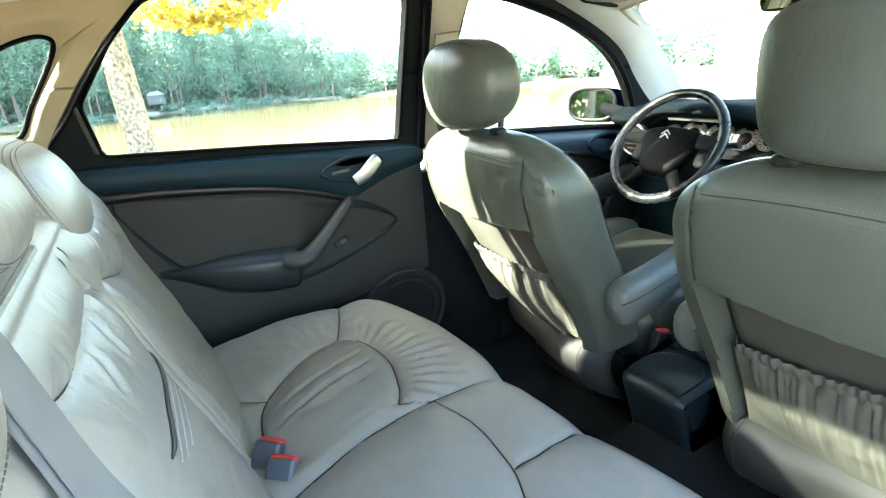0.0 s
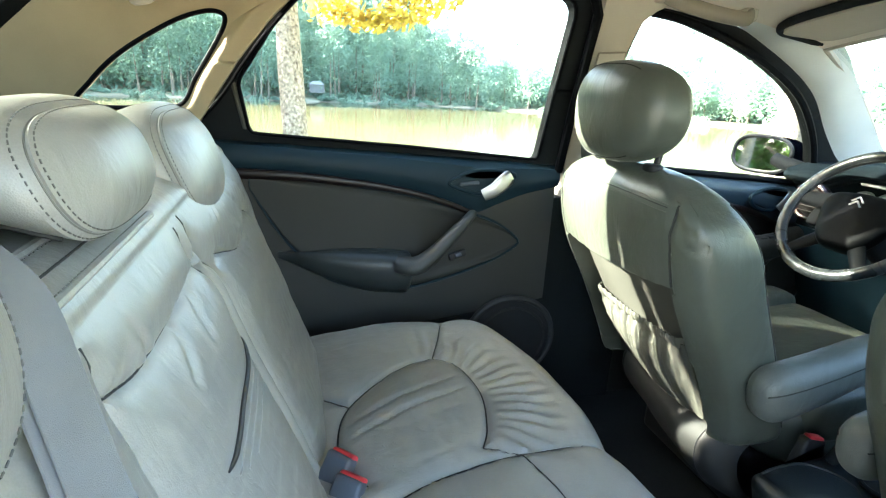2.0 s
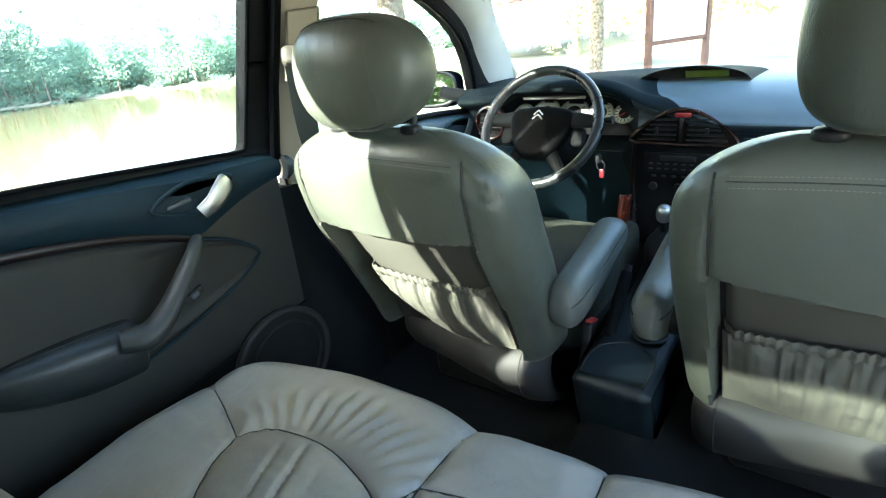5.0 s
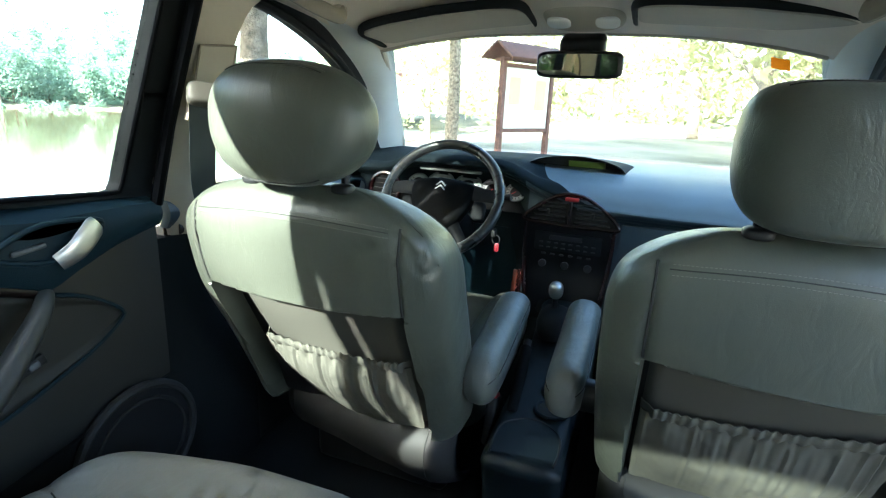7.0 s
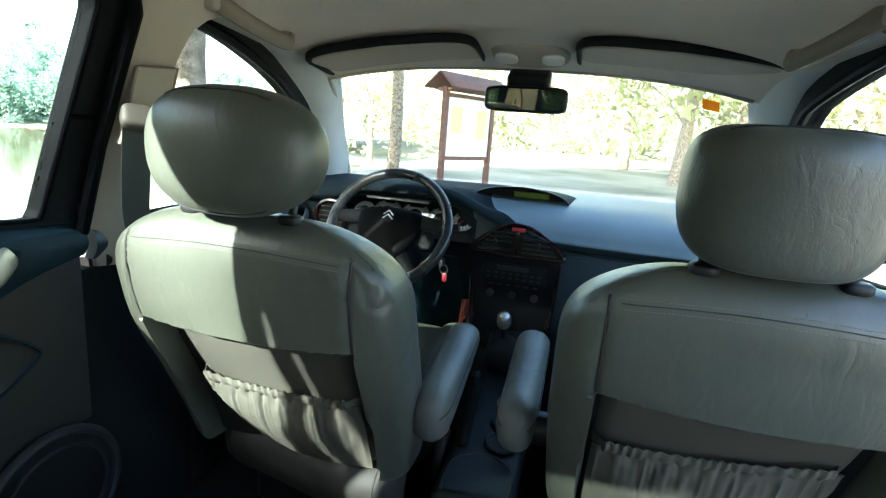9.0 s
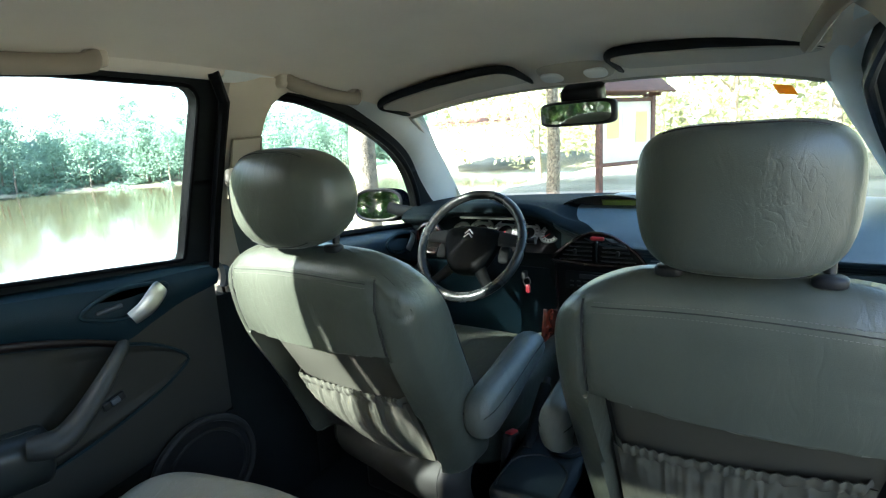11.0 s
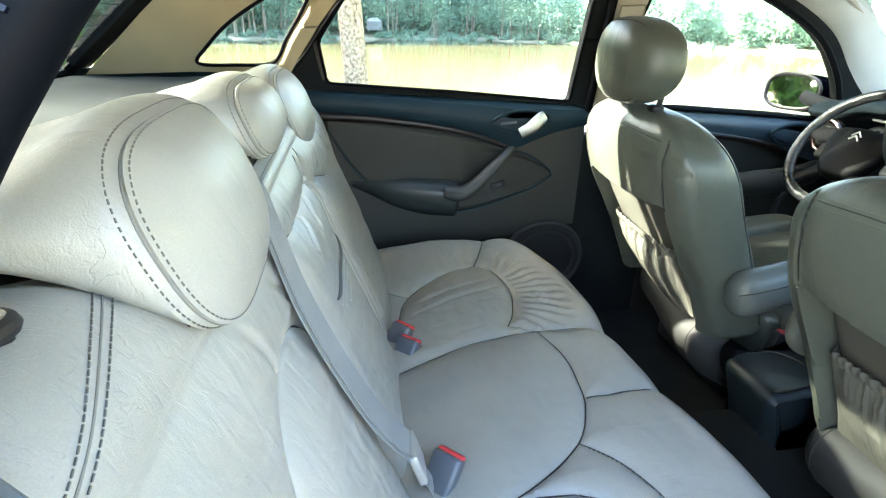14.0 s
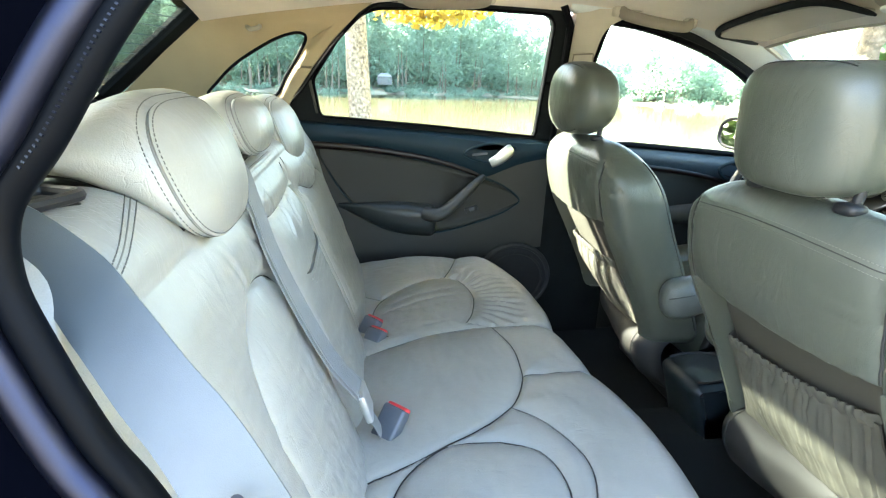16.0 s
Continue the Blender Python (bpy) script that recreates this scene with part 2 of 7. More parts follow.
BARK_PALE = surface("bark_pale", (0.19, 0.13, 0.085), 0.9, grain=40, bump=1.0, var=0.35, blotch=26, dist=0.02, second=(0.66, 0.56, 0.43))
GRASS = surface("ground_grass", (0.21, 0.21, 0.12), 0.95, grain=30, bump=0.4, var=0.35, blotch=0.35, dist=0.02, second=(0.48, 0.44, 0.33))
WATER = surface("lake_water", (0.094, 0.088, 0.046), 0.05, grain=1.2, bump=0.07, var=0.15, blotch=0.05, dist=0.05)
TIMBER = surface("brown_timber", (0.16, 0.075, 0.055), 0.7, grain=60, bump=0.3, var=0.3, blotch=14)
PAPER = surface("notice_paper", (0.75, 0.73, 0.62), 0.8, grain=40, bump=0.0, var=0.08, blotch=6)
YELLOW_PAPER = surface("yellow_paper", (0.78, 0.68, 0.28), 0.8, grain=40, bump=0.0, var=0.1, blotch=6)
SLATE = surface("grey_slate", (0.13, 0.135, 0.14), 0.7, grain=30, bump=0.2, var=0.15, blotch=4)
ROOF_GREY = surface("roof_grey", (0.30, 0.31, 0.32), 0.7, grain=30, bump=0.2, var=0.15, blotch=4)
WHITE = surface("white_render", (0.78, 0.77, 0.74), 0.8, grain=40, bump=0.1, var=0.06, blotch=1)

# ---- building helpers ----
def empty(name, at=(0, 0, 0)):
    ob = new(name)
    ob.empty_display_size = 0.1
    ob.location = at
    return ob


def part(name, bm, material, parent=None, label="", smooth=True):
    """Links a bmesh as one mesh object under a thing or a part."""
    me = bpy.data.meshes.new(name)
    bmesh.ops.recalc_face_normals(bm, faces=bm.faces)
    bm.to_mesh(me)
    bm.free()
    if smooth:
        me.polygons.foreach_set("use_smooth", [True] * len(me.polygons))
        me.set_sharp_from_angle(angle=radians(38))
    me.materials.append(material)
    ob = new(name, me)
    if parent is not None:
        ob.parent = parent
        ob.matrix_parent_inverse = Matrix.Translation(-parent.location) if parent.parent is None else Matrix()
    if label:
        ob["label"] = label
    return ob


def from_grid(P, close_u=False, cap=False):
    """A bmesh from an array of points (rows, columns, 3)."""
    bm = bmesh.new()
    n, m = P.shape[:2]
    V = [[bm.verts.new(P[i, j]) for j in range(m)] for i in range(n)]
    for i in range(n - 1):
        for j in range(m if close_u else m - 1):
            k = (j + 1) % m
            bm.faces.new((V[i][j], V[i][k], V[i + 1][k], V[i + 1][j]))
    if cap:
        bm.faces.new(V[0][::-1])
        bm.faces.new(V[-1])
    return bm


def slab(P, off):
    """A solid from a grid of points and an offset (vector, or array of them) to its back."""
    Q = P + np.asarray(off, float)
    bm = bmesh.new()
    n, m = P.shape[:2]
    A = [[bm.verts.new(P[i, j]) for j in range(m)] for i in range(n)]
    B = [[bm.verts.new(Q[i, j]) for j in range(m)] for i in range(n)]
    for i in range(n - 1):
        for j in range(m - 1):
            bm.faces.new((A[i][j], A[i][j + 1], A[i + 1][j + 1], A[i + 1][j]))
            bm.faces.new((B[i][j], B[i + 1][j], B[i + 1][j + 1], B[i][j + 1]))
    for i in range(n - 1):
        bm.faces.new((A[i][0], A[i + 1][0], B[i + 1][0], B[i][0]))
        bm.faces.new((A[i][-1], B[i][-1], B[i + 1][-1], A[i + 1][-1]))
    for j in range(m - 1):
        bm.faces.new((A[0][j], B[0][j], B[0][j + 1], A[0][j + 1]))
        bm.faces.new((A[-1][j], A[-1][j + 1], B[-1][j + 1], B[-1][j]))
    return bm


def rbox(size, bevel=0.01, m=Matrix(), segments=3, taper=None):
    bm = bmesh.new()
    bmesh.ops.create_cube(bm, size=1)
    for v in bm.verts:
        v.co = Vector((v.co.x * size[0], v.co.y * size[1], v.co.z * size[2]))
        if taper and v.co.z > 0:
            v.co.x *= taper[0]
            v.co.y *= taper[1]
    if bevel:
        bmesh.ops.bevel(bm, geom=bm.edges[:], offset=bevel, segments=segments, profile=0.5, affect="EDGES")
    bm.transform(m)
    return bm


def superbox(size, m=Matrix(), e1=0.45, e2=0.45, nu=32, nv=20, shape=None):
    """A rounded pad: a superellipsoid; shape(x, y, z) in -1..1 may bend it."""
    u = np.linspace(-np.pi, np.pi, nu, endpoint=False)
    v = np.linspace(-np.pi / 2, np.pi / 2, nv)
    f = lambda w, e: np.sign(w) * np.abs(w) ** e
    P = np.zeros((nv, nu, 3))
    for i, b in enumerate(v):
        P[i, :, 0] = f(np.cos(b), e1) * f(np.cos(u), e2)
        P[i, :, 1] = f(np.cos(b), e1) * f(np.sin(u), e2)
        P[i, :, 2] = f(np.sin(b), e1)
    if shape:
        P = shape(P)
    P = P * (np.array(size) / 2)
    bm = from_grid(P, close_u=True, cap=True)
    bmesh.ops.remove_doubles(bm, verts=bm.verts, dist=1e-5)
    bm.transform(m)
    return bm


def spline(points, n=40, closed=False):
    """A smooth curve (Catmull-Rom) through the points."""
    p = np.array(points, float)
    k = len(p)
    out = []
    spans = k if closed else k - 1
    for i in range(spans):
        g = (lambda j: p[j % k]) if closed else (lambda j: p[min(max(j, 0), k - 1)])
        a, b, c, d = g(i - 1), g(i), g(i + 1), g(i + 2)
        for s in np.linspace(0, 1, max(2, n // spans), endpoint=False):
            out.append(0.5 * (2 * b + (c - a) * s + (2 * a - 5 * b + 4 * c - d) * s ** 2 + (3 * b - a - 3 * c + d) * s ** 3))
    if not closed:
        out.append(p[-1])
    return np.array(out)


def tube(points, r, n=10, closed=False, flat=(1, 1), up=(0, 0, 1)):
    """A bar swept along the points; flat gives the section's width and height factors; r may be a list."""
    p = np.array(points, float)
    k = len(p)
    rs = np.full(k, r) if np.isscalar(r) else np.array(r)
    t = np.roll(p, -1, 0) - np.roll(p, 1, 0)
    if not closed:
        t[0], t[-1] = p[1] - p[0], p[-1] - p[-2]
    t /= np.linalg.norm(t, axis=1)[:, None] + 1e-12
    side = np.cross(t, np.array(up, float))
    side /= np.linalg.norm(side, axis=1)[:, None] + 1e-9
    nor = np.cross(side, t)
    a = np.linspace(0, 2 * np.pi, n, endpoint=False)
    P = p[:, None] + rs[:, None, None] * (side[:, None] * np.cos(a)[None, :, None] * flat[0] + nor[:, None] * np.sin(a)[None, :, None] * flat[1])
    if closed:
        P = np.concatenate([P, P[:1]])
    bm = from_grid(P, close_u=True, cap=not closed)
    if closed:
        bmesh.ops.remove_doubles(bm, verts=bm.verts, dist=1e-6)
    return bm


def disc(r, depth, m=Matrix(), n=32, bevel=0.0):
    bm = bmesh.new()
    bmesh.ops.create_cone(bm, cap_ends=True, segments=n, radius1=r, radius2=r, depth=depth)
    if bevel:
        bmesh.ops.bevel(bm, geom=[e for e in bm.edges if e.calc_face_angle(0) > 1], offset=bevel, segments=2, profile=0.5, affect="EDGES")
    bm.transform(m)
    return bm


def join(*bms):
    out = bmesh.new()
    for b in bms:
        me = bpy.data.meshes.new("tmp")
        b.to_mesh(me)
        b.free()
        out.from_mesh(me)
        bpy.data.meshes.remove(me)
    return out


def interp(x, table):
    t = np.array(table, float)
    return np.interp(x, t[:, 0], t[:, 1])


def smooth_interp(x, table):
    t = np.array(table, float)
    c = spline(t, 12 * len(t))
    o = np.argsort(c[:, 0])
    return np.interp(x, c[o, 0], c[o, 1])


def line_distance(X, Y, pts):
    """Distance of every grid point from a polyline in the plan."""
    best = np.full(X.shape, 9.0)
    for a, b in zip(pts[:-1], pts[1:]):
        ax, ay = a[:2]
        dx, dy = b[0] - ax, b[1] - ay
        s = np.clip(((X - ax) * dx + (Y - ay) * dy) / (dx * dx + dy * dy + 1e-12), 0, 1)
        best = np.minimum(best, np.hypot(X - ax - s * dx, Y - ay - s * dy))
    return best


def fuzz(shape, scale, seed=0, octaves=3):
    """Smooth random field, by blurring a lattice."""
    rng = np.random.RandomState(seed)
    out = np.zeros(shape)
    for o in range(octaves):
        k = max(2, int(scale * 2 ** o))
        g = rng.rand(k + 2, k + 2)
        yi, xi = np.linspace(0, k, shape[0]), np.linspace(0, k, shape[1])
        y0, x0 = yi.astype(int), xi.astype(int)
        fy, fx = yi - y0, xi - x0
        fy, fx = (fy * fy * (3 - 2 * fy))[:, None], (fx * fx * (3 - 2 * fx))[None]
        v = g[y0][:, x0] * (1 - fy) * (1 - fx) + g[y0 + 1][:, x0] * fy * (1 - fx) + g[y0][:, x0 + 1] * (1 - fy) * fx + g[y0 + 1][:, x0 + 1] * fy * fx
        out += v / 2 ** o
    return out - out.mean()


def dashes(points, r, closed=False, step=0.0062, length=0.0036):
    """Short raised stitches along a line, in one mesh."""
    p = np.array([tuple(q) for q in points], float)
    if closed:
        p = np.vstack([p, p[:1]])
    d = np.r_[0, np.cumsum(np.linalg.norm(np.diff(p, axis=0), axis=1))]
    at = lambda s: np.array([np.interp(s, d, p[:, k]) for k in range(3)])
    bm = bmesh.new()
    for s in np.arange(0, d[-1] - length, step):
        a, b = at(s), at(s + length)
        t = (b - a) / (np.linalg.norm(b - a) + 1e-9)
        u = np.cross(t, (0.3, 0.5, 0.8))
        u /= np.linalg.norm(u)
        v = np.cross(t, u)
        ring = [[bm.verts.new(c + r * (u * math.cos(q) + v * math.sin(q))) for q in (0, 1.5708, 3.1416, 4.7124)] for c in (a, b)]
        for k in range(4):
            bm.faces.new((ring[0][k], ring[0][(k + 1) % 4], ring[1][(k + 1) % 4], ring[1][k]))
        bm.faces.new(ring[0][::-1])
        bm.faces.new(ring[1])
    return bm


def surface_loop(half, e1, e2, shape, dx, n=90, out=0.0008):
    """A closed line round a rounded pad, on its surface, at the depth dx of its front."""
    a, b, c = half
    pts = []
    for f in np.linspace(0, 2 * np.pi, n, endpoint=False):
        d = np.array([math.cos(f), math.sin(f)])
        lo, hi = 0.0, 2.0
        for _ in range(40):
            m = (lo + hi) / 2
            v = (abs(dx / a) ** (2 / e2) + abs(m * d[0]) ** (2 / e2)) ** (e2 / e1) + abs(m * d[1]) ** (2 / e1)
            lo, hi = (m, hi) if v < 1 else (lo, m)
        pts.append((dx / a, lo * d[0], lo * d[1]))
    q = shape(np.array([pts]))[0] * np.array(half)
    r = q - np.array([q[:, 0].mean(), 0, 0])
    return q + out * r / np.linalg.norm(r, axis=1)[:, None]

# ---- the car's shell ----
def yw(z):
    """The side's inner face: upright below the sill, leaning in above it."""
    z = np.asarray(z, float)
    return np.where(z > 0.98, 0.75 - 0.54 * (z - 0.98), 0.75)


def resample(poly, n):
    p = np.array(poly, float)
    q = np.vstack([p, p[:1]])
    d = np.r_[0, np.cumsum(np.linalg.norm(np.diff(q, axis=0), axis=1))]
    s = np.linspace(0, d[-1], n, endpoint=False)
    return np.stack([np.interp(s, d, q[:, k]) for k in range(q.shape[1])], 1)


def ray_poly(poly, c, angles):
    """The distance from c to a star-shaped outline, by angle."""
    p = np.array(poly, float) - c
    out = []
    for a in angles:
        d = np.array([math.cos(a), math.sin(a)])
        best = 0
        for i in range(len(p)):
            u, v = p[i], p[(i + 1) % len(p)]
            e = v - u
            det = d[0] * -e[1] + d[1] * e[0]
            if abs(det) < 1e-9:
                continue
            s = (u[0] * -e[1] + u[1] * e[0]) / det
            w = (d[0] * u[1] - d[1] * u[0]) / det
            if s > 0 and -1e-6 <= w <= 1 + 1e-6:
                best = max(best, s)
        out.append(best)
    return np.array(out)


def ring_panel(inner, outer, n=96, thick=0.02, side=1, inset=0.0, rows=4):
    """A panel on the car's side with a window-shaped hole; outlines in x and z."""
    c = np.array(inner, float).mean(0)
    a = np.linspace(0, 2 * np.pi, n, endpoint=False)
    a = np.unique(np.concatenate([a, np.arctan2(*(np.array(inner) - c).T[::-1]) % (2 * np.pi), np.arctan2(*(np.array(outer) - c).T[::-1]) % (2 * np.pi)]))
    ri, ro = ray_poly(inner, c, a), ray_poly(outer, c, a)
    ro = np.maximum(ro, ri + 0.004)
    a, ri, ro = np.r_[a, a[0]], np.r_[ri, ri[0]], np.r_[ro, ro[0]]
    P = np.zeros((rows, len(a), 3))
    for k, s in enumerate(np.linspace(0, 1, rows)):
        r = ri * (1 - s) + ro * s
        x, z = c[0] + r * np.cos(a), c[1] + r * np.sin(a)
        P[k] = np.stack([x, side * (yw(z) - inset), z], 1)
    bm = slab(P, (0, side * thick, 0))
    bmesh.ops.remove_doubles(bm, verts=bm.verts, dist=1e-6)
    return bm


def quarter_panel(inner, outer, side, rows=12, n=110):
    """The rear quarter's trim: a sloping reveal rises from the window towards the door."""
    c = np.array(inner, float).mean(0)
    a = np.linspace(0, 2 * np.pi, n, endpoint=False)
    a = np.unique(np.concatenate([a, np.arctan2(*(np.array(inner) - c).T[::-1]) % (2 * np.pi), np.arctan2(*(np.array(outer) - c).T[::-1]) % (2 * np.pi)]))
    ri, ro = ray_poly(inner, c, a), ray_poly(outer, c, a)
    ro = np.maximum(ro, ri + 0.004)
    a, ri, ro = np.r_[a, a[0]], np.r_[ri, ri[0]], np.r_[ro, ro[0]]
    P = np.zeros((rows, len(a), 3))
    for k, t in enumerate(np.linspace(0, 1, rows)):
        r = ri * (1 - t) + ro * t
        x, z = c[0] + r * np.cos(a), c[1] + r * np.sin(a)
        rise = min(1, t / 0.45)
        ahead = np.clip((x + 0.44) / 0.08, 0, 1) * np.clip((1.30 - z) / 0.05, 0, 1)
        P[k] = np.stack([x, side * (yw(z) - 0.012 - 0.030 * rise * rise * (3 - 2 * rise) * ahead), z], 1)
    bm = slab(P, (0, side * 0.03, 0))
    bmesh.ops.remove_doubles(bm, verts=bm.verts, dist=1e-6)
    return bm


def on_side(pts, side=1, inset=0.0):
    p = np.array(pts, float)
    return np.stack([p[:, 0], side * (yw(p[:, 1]) - inset), p[:, 1]], 1)


def fill(poly, side=1, inset=0.0, thick=0.004):
    """A pane on the car's side."""
    f = on_side(poly, side, inset)
    bm = bmesh.new()
    A = [bm.verts.new(p) for p in f]
    B = [bm.verts.new(p + np.array([0, side * thick, 0])) for p in f]
    bm.faces.new(A)
    bm.faces.new(B[::-1])
    for i in range(len(A)):
        j = (i + 1) % len(A)
        bm.faces.new((A[i], A[j], B[j], B[i]))
    return bm


def round_poly(poly, r, n=96):
    """A polygon with its corners rounded, evenly divided."""
    p = np.array(poly, float)
    out = []
    for i in range(len(p)):
        a, b, c = p[i - 1], p[i], p[(i + 1) % len(p)]
        u, v = a - b, c - b
        lu, lv = np.linalg.norm(u), np.linalg.norm(v)
        s, e = b + u / lu * min(r, 0.45 * lu), b + v / lv * min(r, 0.45 * lv)
        for t in np.linspace(0, 1, 7):
            out.append(s * (1 - t) ** 2 + 2 * b * t * (1 - t) + e * t * t)
    return resample(out, n)


WIN_REAR = round_poly([(-0.284, 1.025), (0.06, 1.003), (0.407, 0.974), (0.394, 1.12), (0.378, 1.308), (0.356, 1.328), (0.129, 1.332), (-0.122, 1.319), (-0.17, 1.297), (-0.22, 1.244), (-0.298, 1.132)], 0.014, 130)
WIN_FRONT = spline([(0.512, 0.968), (0.745, 0.955), (1.06, 0.935), (1.31, 0.922), (1.28, 1.01), (1.11, 1.15), (0.91, 1.24), (0.70, 1.297), (0.56, 1.317), (0.532, 1.305), (0.522, 1.15)], 66, True)
WIN_QUARTER = spline([(-0.591, 1.076), (-0.559, 1.117), (-0.495, 1.172), (-0.40, 1.228), (-0.342, 1.250), (-0.312, 1.250), (-0.307, 1.236), (-0.325, 1.203), (-0.37, 1.138), (-0.411, 1.080), (-0.50, 1.072)], 66, True)


def roof_z(x, y):
    zc = 1.405 - 0.086 * np.clip((x - 0.2) / 0.88, 0, 2) ** 2 - 0.075 * np.clip((0.2 - x) / 0.75, 0, 2) ** 2
    return zc - 0.062 * np.abs(y / 0.56) ** 2.6


def header_x(y):
    return 1.085 - 0.055 * (y / 0.55) ** 2


U, V = np.meshgrid(np.linspace(-0.56, 0.56, 33), np.linspace(0, 1, 40))
X = -0.56 + V * (header_x(U) + 0.56)
tagged(part("ceiling", slab(np.stack([X, U, roof_z(X, U)], 2), (0, 0, 0.035)), HEADLINE), "pale beige cloth headliner of the car", "ceiling", kind="structure")
X2 = -0.62 + V * (header_x(U) + 0.66)
tagged(part("roof", slab(np.stack([X2, U * 1.06, roof_z(X2, U) + 0.04], 2), (0, 0, 0.02)), PAINT), "dark blue painted roof of the car", "roof", kind="structure")

# floor with a centre tunnel
U, V = np.meshgrid(np.linspace(-0.78, 0.78, 60), np.linspace(-0.95, 1.75, 60))
Z = 0.27 + 0.13 * np.exp(-(U / 0.13) ** 4) + 0.45 * np.clip((V - 1.35) / 0.35, 0, 1) ** 1.5
Z = Z + 0.004 * fuzz(Z.shape, 20, 3)
tagged(part("floor", slab(np.stack([V, U, Z], 2), (0, 0, -0.03)), CARPET), "black carpeted floor with a raised tunnel", "floor", kind="structure")

for s, nm in ((1, "left"), (-1, "right")):
    # roof rail and windscreen pillar
    c1 = spline([(0.40, 0.548, 1.336), (0.7, 0.566, 1.325), (0.90, 0.60, 1.268), (1.11, 0.652, 1.178), (1.25, 0.70, 1.08), (1.42, 0.775, 0.95)], 50)
    c2 = spline([(0.40, 0.50, 1.366), (0.7, 0.50, 1.345), (0.95, 0.515, 1.315), (1.06, 0.538, 1.285), (1.30, 0.635, 1.15), (1.60, 0.745, 0.985)], 50)
    n = min(len(c1), len(c2))
    w = np.linspace(0, 1, 7)[:, None, None]
    P = c1[None, :n] * (1 - w) + c2[None, :n] * w + np.array([0, 0, 1]) * 0
    P[:, :, 2] -= 0.012 * np.sin(np.pi * w[:, :, 0])
    P[:, :, 1] *= s
    tagged(part(f"trim_pillar_{nm}_front", slab(P, (0.01, s * 0.03, 0.02)), PILLAR_LIT), "windscreen pillar trim, paled for the windscreen's light", "pillar", kind="structure")
    # rail over the rear door
    r1 = spline([(-0.5, 0.565, 1.31), (-0.2, 0.552, 1.33), (0.1, 0.548, 1.342), (0.42, 0.548, 1.338)], 30)
    r2 = r1 + np.array([0, -0.05, 0.03])
    P = np.stack([r1, (r1 + r2) / 2 + np.array([0, -0.006, -0.008]), r2])
    P[:, :, 1] *= s
    tagged(part(f"trim_rail_{nm}", slab(P, (0, s * 0.03, 0.02)), HEADLINE), "beige roof rail trim over the door", "trim", kind="structure")
    # centre pillar
    zz = np.linspace(0.88, 1.345, 28)
    rear = np.stack([smooth_interp(zz, [(0.88, 0.488), (1.0, 0.475), (1.117, 0.455), (1.2, 0.440), (1.345, 0.425)]), zz], 1)
    front = np.stack([smooth_interp(zz, [(0.88, 0.58), (0.985, 0.565), (1.075, 0.518), (1.15, 0.502), (1.23, 0.500), (1.30, 0.515), (1.345, 0.60)]), zz], 1)
    P = np.array([on_side(rear * (1 - k) + front * k, 1, 0.022 + 0.034 * k + 0.008 * math.sin(math.pi * k)) for k in np.linspace(0, 1, 8)])
    P[:, :, 1] *= s
    tagged(part(f"trim_pillar_{nm}_middle", slab(P, (0, s * 0.04, 0)), PILLAR), "beige middle pillar trim with belt slot", "pillar", kind="structure")
    lo = np.array([[[x, s * (0.735 - 0.012 * (x > 0.45)), z] for x in np.linspace(0.40, 0.70, 9)] for z in np.linspace(0.20, 0.88, 8)])
    tagged(part(f"trim_pillar_{nm}_lower", slab(lo, (0, s * 0.05, 0)), CARPET), "dark lower middle pillar trim", "pillar", kind="structure")
    # rear quarter with its small window
    outer = [(-0.86, 1.045), (-0.60, 1.055), (-0.375, 1.05), (-0.338, 1.104), (-0.29, 1.171), (-0.234, 1.238), (-0.165, 1.307), (-0.12, 1.337), (-0.50, 1.325), (-0.68, 1.19)] if s > 0 else [(-0.86, 1.045), (-0.60, 1.055), (-0.437, 1.05), (-0.33, 1.20), (-0.25, 1.30), (-0.50, 1.318), (-0.68, 1.19)]
    tagged(part(f"trim_quarter_{nm}", quarter_panel(WIN_QUARTER, outer, s), QUARTER), "beige rear quarter trim round a small window", "pillar", kind="structure")
    win = empty("window_quarter")
    tagged(win, "small rounded rear quarter window with black seal", "window", kind="structure")
    pane = part("pane", fill(WIN_QUARTER, s, -0.022), GLASS, win)
    part("seal", tube(on_side(WIN_QUARTER, s, 0.012), 0.0045, 8, True, up=(0, 1, 0)), RUBBER, win)
    # lower rear side beside the bench
    lo = np.array([[[x, s * (0.735 - 0.02 * math.sin(k * 3)), z] for x in np.linspace(-0.95, -0.325, 8)] for k, z in enumerate(np.linspace(0.28, 1.06, 10))])
    if s > 0:
        tagged(part("trim_side_left", slab(lo, (0, s * 0.04, 0)), VINYL), "dark side trim beside the rear bench", "trim", kind="structure")

# black sill trim under the quarter window and rear glass surround
rg = []
for k in np.linspace(0, 1, 14):
    e = np.array([-0.53 - 0.37 * k, 0, 1.335 - 0.285 * k])
    rg.append([[e[0] - 0.04 * (1 - (y / 0.62) ** 2), y * (0.58 + 0.12 * k) / 0.62, e[2]] for y in np.linspace(-0.62, 0.62, 24)])
rg = np.array(rg)
win = tagged(empty("window_rear"), "sloping rear window with black edge and fine heating lines", "window", kind="structure")
pane = part("pane", slab(rg, (-0.003, 0, 0.004)), TINTED, win)
edge = np.concatenate([rg[0], rg[1:, -1], rg[-1][::-1], rg[::-1][1:-1, 0]])
part("surround", tube(edge, 0.022, 8, True, flat=(1, 0.5)), RUBBER, win)
